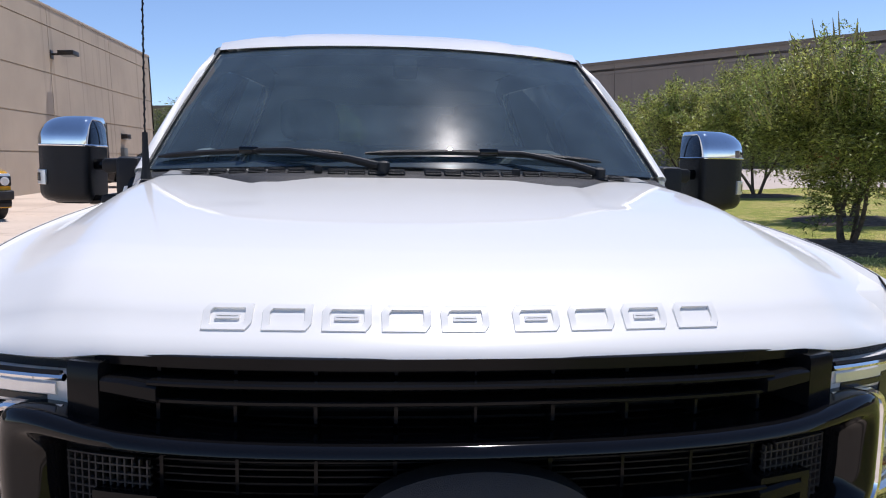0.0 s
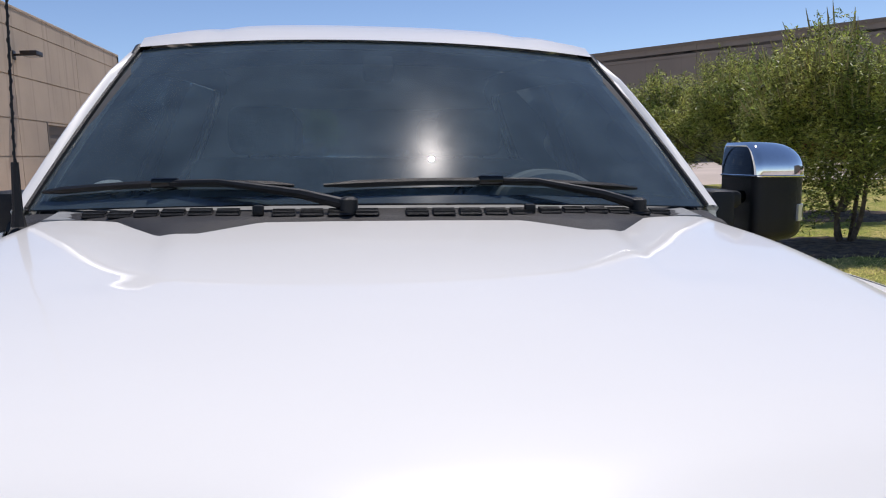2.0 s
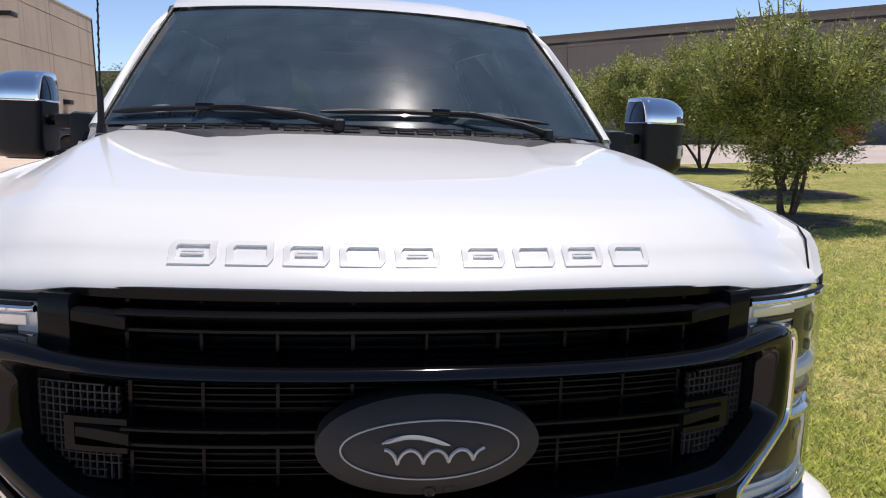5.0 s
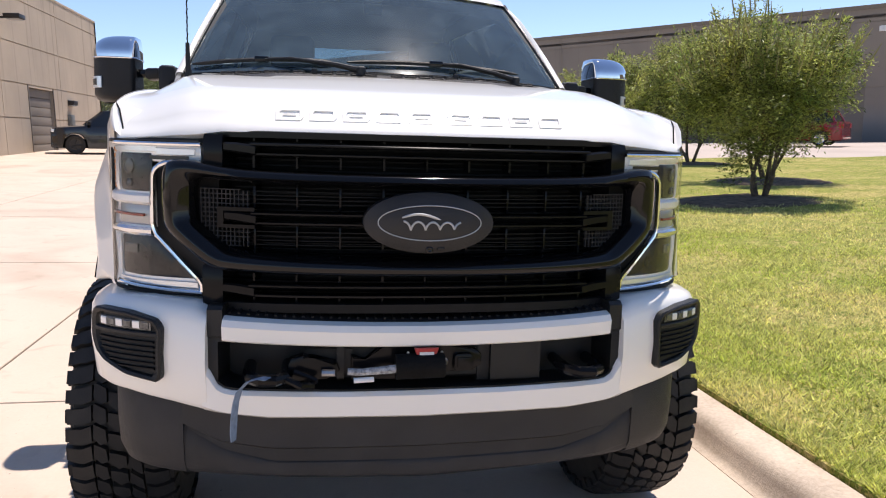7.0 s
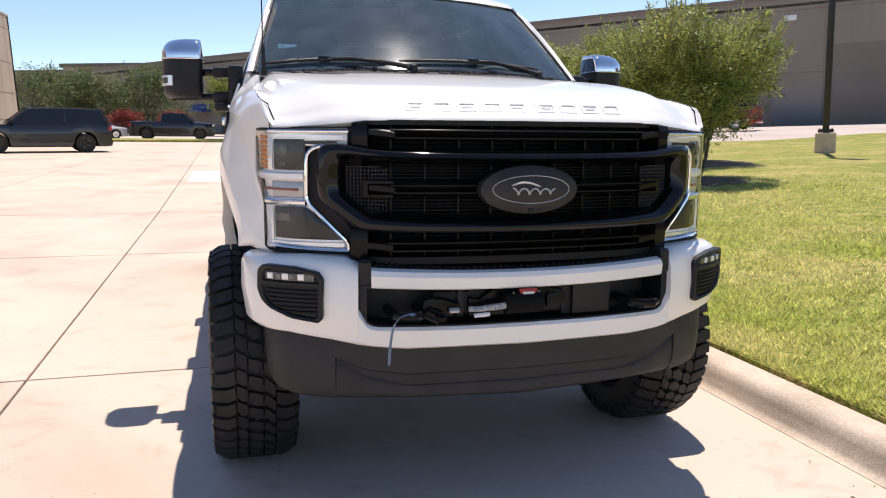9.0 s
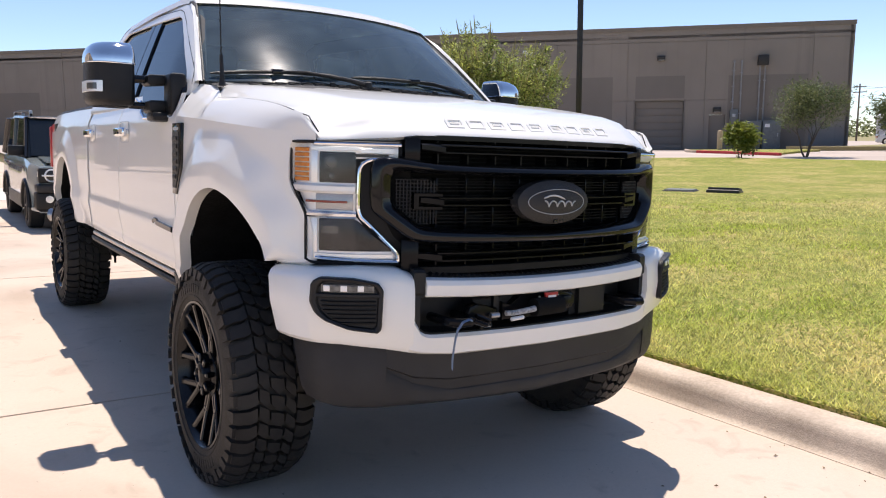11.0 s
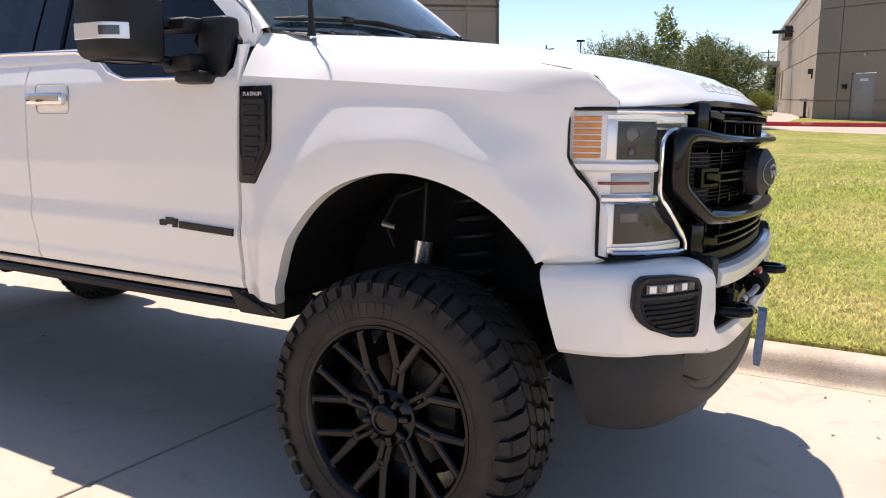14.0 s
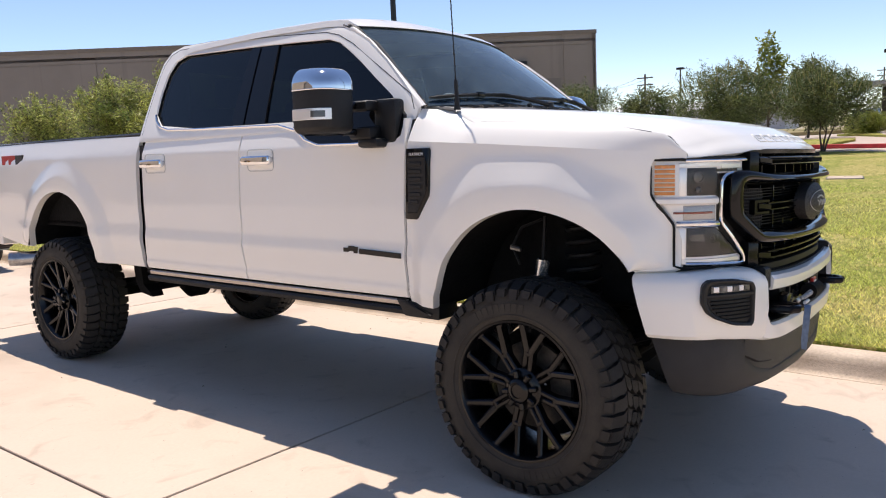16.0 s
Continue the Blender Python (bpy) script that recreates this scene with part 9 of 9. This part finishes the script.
fixed("entrance_canopy", "grey flat canopy jutting from the two-tone building", "canopy", rf, [("slab", 0.2, 5.0, 3.75, 4.1, 0.0, 2.2, GREYMARK), ("post", 0.0, 0.5, 0.4, 3.75, 0.0, 0.6, None)], DARKMETAL)

# lamp pole on a concrete pier
PX, PY = 15.35, 15.5
pole = thing("street_lamp", "tall dark square lamp pole on a round concrete pier", "street lamp", Matrix.Translation((PX, PY, g(PX, PY))))
bm = bmesh.new()
spin(bm, [(-0.1, 0.0), (-0.1, 0.27), (0.56, 0.27), (0.58, 0.255), (0.58, 0.0)], (0, 0, 0), "z", 32)
part("pier", bm, KERBMAT, pole, "pale round concrete pier")
bm = bmesh.new()
box(bm, -0.15, 0.15, -0.15, 0.15, 0.58, 0.68, 0.02)
part("base_cover", bm, DARKMETAL, pole)
bm = bmesh.new()
box(bm, -0.065, 0.065, -0.065, 0.065, 0.66, 8.6, 0.01)
part("shaft", bm, DARKMETAL, pole)
bm = bmesh.new()
box(bm, -0.2, 0.2, -0.95, -0.25, 8.45, 8.58, 0.03)
part("lamp_head", bm, DARKMETAL, pole)
part("arm", tube(bmesh.new(), [(0, 0, 8.5), (0, -0.3, 8.52)], 0.04, 8), DARKMETAL, pole)
for k in range(4):
    bx, by = (0.11 if k % 2 else -0.11), (0.11 if k > 1 else -0.11)
    bm = bmesh.new()
    spin(bm, [(0.0, 0.016), (0.03, 0.016), (0.034, 0.0)], (bx, by, 0.68), "z", 6)
    part("bolt", bm, STEEL, pole)


def lawn_lid(x, y, w, l, yaw, label, material, h=0.05, tilt=0.0):
    t = thing("valve_lid", label, "lid", Matrix.Translation((x, y, g(x, y) + 0.015)) @ Matrix.Rotation(radians(yaw), 4, "Z") @ Matrix.Rotation(radians(tilt), 4, "Y"), "valve lids in the lawn")
    bm = bmesh.new()
    box(bm, -w / 2, w / 2, -l / 2, l / 2, -0.08, h, 0.012, 2)
    part("lid", bm, material, t)
    bm = bmesh.new()
    box(bm, -w / 2 - 0.03, w / 2 + 0.03, -l / 2 - 0.03, l / 2 + 0.03, -0.08, h * 0.5, 0.01, 1)
    part("rim", bm, DARKMETAL, t)
    bm = bmesh.new()
    box(bm, -0.03, 0.03, -0.012, 0.012, h - 0.004, h + 0.008, 0.004, 1)
    part("grip", bm, DARK, t)


lawn_lid(11.95, 8.8, 0.45, 0.62, 24, "grey-green valve lid level with the lawn", CABINETGREEN)
lawn_lid(12.35, 7.95, 0.45, 0.62, 24, "dark valve lid that stands a little open in the lawn", DARKMETAL, 0.10, 6)
lawn_lid(15.3, 2.5, 0.75, 0.70, 10, "pale concrete inspection lid in the lawn", KERBMAT, 0.03)

# bollard, and the red-painted kerbs along the drive
BOLLARD = (36.6, 25.6)
bol = thing("bollard", "tan-painted round bollard by the warehouse door", "bollard", Matrix.Translation((BOLLARD[0], BOLLARD[1], g(*BOLLARD))))
bm = bmesh.new()
spin(bm, [(-0.1, 0.0), (-0.1, 0.15), (1.12, 0.15), (1.20, 0.11), (1.24, 0.0)], (0, 0, 0), "z", 20)
part("post", bm, POSTYELLOW, bol)
bm = bmesh.new()
spin(bm, [(0.0, 0.20), (0.03, 0.20), (0.05, 0.155)], (0, 0, 0), "z", 20)
part("collar", bm, KERBMAT, bol)


def kerb_run(pts, label, material, name="painted_kerb", width=0.16, high=0.15):
    """A kerb along a line on the ground, with a rounded top edge and a pale gutter before it."""
    line = resample([Vector((x, y, 0)) for x, y in pts], max(8, int(len(pts) * 8)))
    rows, gut = [], []
    for i, p in enumerate(line):
        d = (line[min(i + 1, len(line) - 1)] - line[max(i - 1, 0)]).normalized()
        nrm = Vector((d.y, -d.x, 0))
        z = g(p.x, p.y) - 0.05
        rows.append([p + nrm * o + Vector((0, 0, z + h)) for o, h in ((-width / 2, -0.1), (-width / 2, high - 0.02), (-width / 2 + 0.02, high), (width / 2 - 0.03, high), (width / 2, high - 0.03), (width / 2 + 0.01, -0.1))])
        gut.append([p + nrm * o + Vector((0, 0, z + h)) for o, h in ((width / 2 + 0.006, -0.06), (width / 2 + 0.006, 0.012), (width / 2 + 0.40, 0.004), (width / 2 + 0.40, -0.06))])
    t = thing(name, label, "kerb", kind="structure")
    part("kerb_face", loft(bmesh.new(), rows, True, True), material, t)
    part("gutter", loft(bmesh.new(), gut, True, True), KERBMAT, t)
    return t


RED = "weathered red-painted kerb along the drive"
kerb_run([(36.3, 10.9), (34.9, 10.3), (33.0, 9.2), (32.2, 8.0), (31.9, 6.9), (31.8, 5.0), (31.6, 3.5), (31.4, 0.5), (31.0, -4.0), (30.0, -9)][::-1], RED, REDKERB)
kerb_run([(41.1, 16.2), (43.4, 18.4), (45.7, 20.5)], RED, REDKERB)
kerb_run([(34.6, 25.6), (34.2, 23.6), (33.6, 21.6), (33.1, 19.6)][::-1], RED, REDKERB)
kerb_run([(37.4, 28.6), (36.2, 27.6), (35.2, 26.6), (34.7, 25.75)][::-1], "pale concrete kerb that turns to the warehouse", KERBMAT, "concrete_kerb")
kerb_run([(36.4, 11.0), (37.6, 10.9), (38.9, 10.0), (39.4, 8.6), (39.2, 6.2)], "pale concrete kerb round a grass island", KERBMAT, "concrete_kerb")
# white words painted on the red kerb
for words, s in (("FIRE LANE", 2.55), ("NO PARKING", 0.75)):
    bm = text_mesh(words, 0.11, 0.001)
    bmesh.ops.transform(bm, matrix=Matrix.Translation((31.43, s, g(31.5, s) + 0.045)) @ Matrix.Rotation(radians(-86), 4, "Z") @ Matrix.Rotation(radians(90), 4, "X"), verts=bm.verts)
    t = thing("kerb_lettering", "white words painted on the red kerb", "lettering")
    tagged(part("letters", bm, WHITEMARK, t), kind="stuff")


def grass_patch(name, pts, label, lift=0.06, material=None):
    """A low turf patch with a soft edge, on a kerbed island."""
    ring = resample([Vector((x, y, 0)) for x, y in pts], 60, True)
    c = sum(ring, Vector()) / len(ring)
    rows = []
    for f, h in ((1.0, -0.12), (1.0, lift - 0.01), (0.97, lift), (0.7, lift + 0.02), (0.4, lift + 0.03), (0.03, lift + 0.03)):
        rows.append([Vector((*(c.lerp(p, f)).xy, g(*(c.lerp(p, f)).xy) + h + (0.01 * noise.noise((p.x, p.y, f)) if f < 0.97 else 0))) for p in ring])
    bm = loft(bmesh.new(), rows, True)
    bm.faces.new([v for v in bm.verts][-60:])
    return thing(name, label, "grass", kind="structure", bm=bm, material=material or GRASS, sharp=60)


grass_patch("grass_island", [(36.2, 10.75), (33.1, 9.05), (32.2, 7.6), (32.0, 6.1), (37.5, 5.9), (39.0, 6.2), (39.2, 8.6), (38.7, 9.9), (37.5, 10.7)], "grass island with a red kerb round a young oak")
grass_patch("grass_strip", [(31.85, 3.4), (31.6, 0.5), (31.2, -6), (27.5, -11), (33.5, 2.3), (36.5, 3.0)], "strip of mown grass at the foot of the two-tone building")
grass_patch("grass_strip", [(37.2, 28.4), (34.9, 25.6), (33.4, 20), (42.5, 22.8), (39.9, 25.6)], "strip of mown grass along the warehouse")
grass_patch("grass_strip", [(42.0, 5.2), (48, 6.4), (54, 7.3), (58, 9.2), (52, 9.4), (46, 7.2)], "grass with rough tufts beside the drive")
grass_patch("grass_island", [(-9.0, 50.5), (1.3, 50.0), (1.3, 53.6), (-9.0, 54.2)], "long grass island across the end of the lot", 0.13)
grass_patch("field_bank", [(44, 26.0), (64, 30), (90, 40), (90, 12), (72, 8.6), (62, 12.5), (61, 19.5), (60, 24), (50, 24.2)], "rough pale green field beyond the drive", 0.25, FIELD)
bm = bmesh.new()
rows = [[(x, y, g(x, y) + h) for x, h in ((-1.95, -0.02), (-1.94, 0.005), (1.24, 0.005), (1.25, -0.02))] for y in (17.5, 19.5, 21.6)]
loft(bm, rows)
thing("repair_slab", "newer paler patch in the concrete lot", "pavement", kind="structure", bm=bm, material=mat("new_concrete", (0.66, 0.60, 0.55), 0.85, var=0.05, scale=1.5, fine=60, bump=0.1))
for i, (x, y) in enumerate(((46.5, 6.6), (48.4, 7.3), (50.2, 7.4))):
    tree("shrub", "low rounded tuft of pale ornamental grass", (x, y), 1.1, 2.0, 110 + i, LEAFBRIGHT, 4, 0.45, 70, 14, 0.02, 0, narrow=0.06, spread=0.5, category="shrub", group="grass tufts")

# a far block of flats behind the wooded bank
flats = thing("apartment_building", "distant tan apartment building above the trees", "building")
for x0, x1, y0, z1 in ((-44, -24.2, 132, 11.0), (-24.0, -13.0, 128, 11.6), (-13.0, -6.0, 132, 9.0)):
    bm = bmesh.new()
    box(bm, x0, x1, y0, y0 + 14, 0, z1)
    wall = part("wall", bm, WALLTAN if x0 > -25 else WALLTAUPE, flats)
    bm = bmesh.new()
    box(bm, x0 - 0.4, x1 + 0.4, y0 - 0.4, y0 + 14.4, z1, z1 + 0.45)
    part("roof", bm, COPING, flats)
    n = int((x1 - x0) / 3.2)
    for i in range(n):
        for z in (2.0, 5.2, 8.2):
            if z + 1.7 < z1:
                x = x0 + (x1 - x0) * (i + 0.5) / n
                bm = bmesh.new()
                box(bm, x - 0.75, x + 0.75, y0 - 0.08, y0 + 0.1, z, z + 1.6)
                part("window", bm, CARGLASS, wall)

# poles and wires beyond the field, and a low line of far woods
for x, y, h in ((95, 40.4, 8.2), (130, 66, 9.5), (150, 20, 9.5)):
    t = thing("power_pole", "distant wooden power pole with a cross arm", "pole", Matrix.Translation((x, y, g(x, y))), "power poles")
    part("post", tube(bmesh.new(), [(0, 0, -0.3), (0, 0, h)], [0.17, 0.12], 8), BARK, t)
    for z in (h - 0.5, h - 1.4):
        bm = bmesh.new()
        box(bm, -0.08, 0.08, -1.1, 1.1, z - 0.07, z + 0.07)
        part("cross_arm", bm, BARK, t)
t = thing("power_line", "thin black wires slung between distant poles", "cable")
for dy in (-0.9, 0.9):
    pts = [Vector((95, 40.4 + dy, g(95, 40) + 7.8)).lerp(Vector((130, 66 + dy, g(130, 66) + 9.1)), f) - Vector((0, 0, 3.2 * f * (1 - f))) for f in [i / 10 for i in range(11)]]
    part("wire", tube(bmesh.new(), pts, 0.02, 4), DARK, t)
t = thing("street_lamp", "distant dark lamp pole with a flat head", "street lamp", Matrix.Translation((70, 26.4, g(70, 26.4))), "far lamp poles")
part("shaft", tube(bmesh.new(), [(0, 0, 0), (0, 0, 6.6)], 0.07, 8), DARKMETAL, t)
bm = bmesh.new()
box(bm, -0.2, 0.2, -0.35, 0.35, 6.55, 6.75, 0.03)
part("lamp_head", bm, DARKMETAL, t)
rng = random.Random(12)
spots = []
for i in range(900):
    a = rng.uniform(-0.05, 1.15)
    r = rng.uniform(330, 380)
    hgt = 5 + 3.0 * noise.noise((a * 30, 0, 0)) + 1.5 * noise.noise((a * 120, 3, 0))
    spots.append(Vector((r * math.cos(a), r * math.sin(a), 0.5 + rng.random() ** 0.7 * max(2.0, hgt))))
me = leaves_mesh(spots, 1.6, rng, 22, 5.0, 0.0, 0.8)
me.materials.append(LEAFDARK)
tagged(new("far_woods", me), "low dark line of distant trees on the horizon", "trees", kind="stuff")
# a far low warehouse beyond the field
far_shed = thing("shed", "long pale grey shed far beyond the field", "building")
bm = bmesh.new()
box(bm, 108, 116, 26, 52, 0.3, 3.6)
part("wall", bm, mat("pale_steel_cladding", (0.45, 0.46, 0.47), 0.5, 0.1, var=0.08, scale=0.6), far_shed)
bm = bmesh.new()
prism(bm, [(107.6, 3.6), (112, 4.9), (116.4, 3.6)], 25.6, 52.4, "y")
part("roof", bm, WHITEMARK, far_shed)
for k in range(5):
    bm = bmesh.new()
    box(bm, 107.92, 108.0, 28 + 4.8 * k, 31 + 4.8 * k, 0.4, 3.0)
    part("roller_door", bm, GREYMARK, far_shed)

# dry leaves and grit strewn over the concrete
rng = random.Random(77)
verts, faces = [], []
for _ in range(110):
    x, y = rng.uniform(-5.5, 1.45), rng.uniform(-5.0, 4.5)
    if rng.random() < 0.45:
        x = 1.50 - abs(rng.gauss(0, 0.10))
    l, a = rng.uniform(0.004, 0.013), rng.uniform(0, 2 * math.pi)
    w, z = l * rng.uniform(0.25, 0.6), g(x, y) + 0.006
    d, e = Vector((math.cos(a), math.sin(a), 0)), Vector((-math.sin(a), math.cos(a), 0))
    p, i = Vector((x, y, z)), len(verts)
    verts += [p - d * l, p - e * w, p + d * l, p + e * w, p + Vector((0, 0, rng.uniform(0.003, 0.008)))]
    faces += [(i, i + 1, i + 4), (i + 1, i + 2, i + 4), (i + 2, i + 3, i + 4), (i + 3, i, i + 4)]
me = bpy.data.meshes.new("debris")
me.from_pydata([tuple(v) for v in verts], [], faces)
me.materials.append(mat("dry_leaf_bits", (0.13, 0.09, 0.05), 0.9, island=0.5, rgb2=(0.30, 0.22, 0.12)))
tagged(new("leaf_litter", me), "scattered dry leaf bits and grit on the concrete", "leaf litter", kind="stuff")
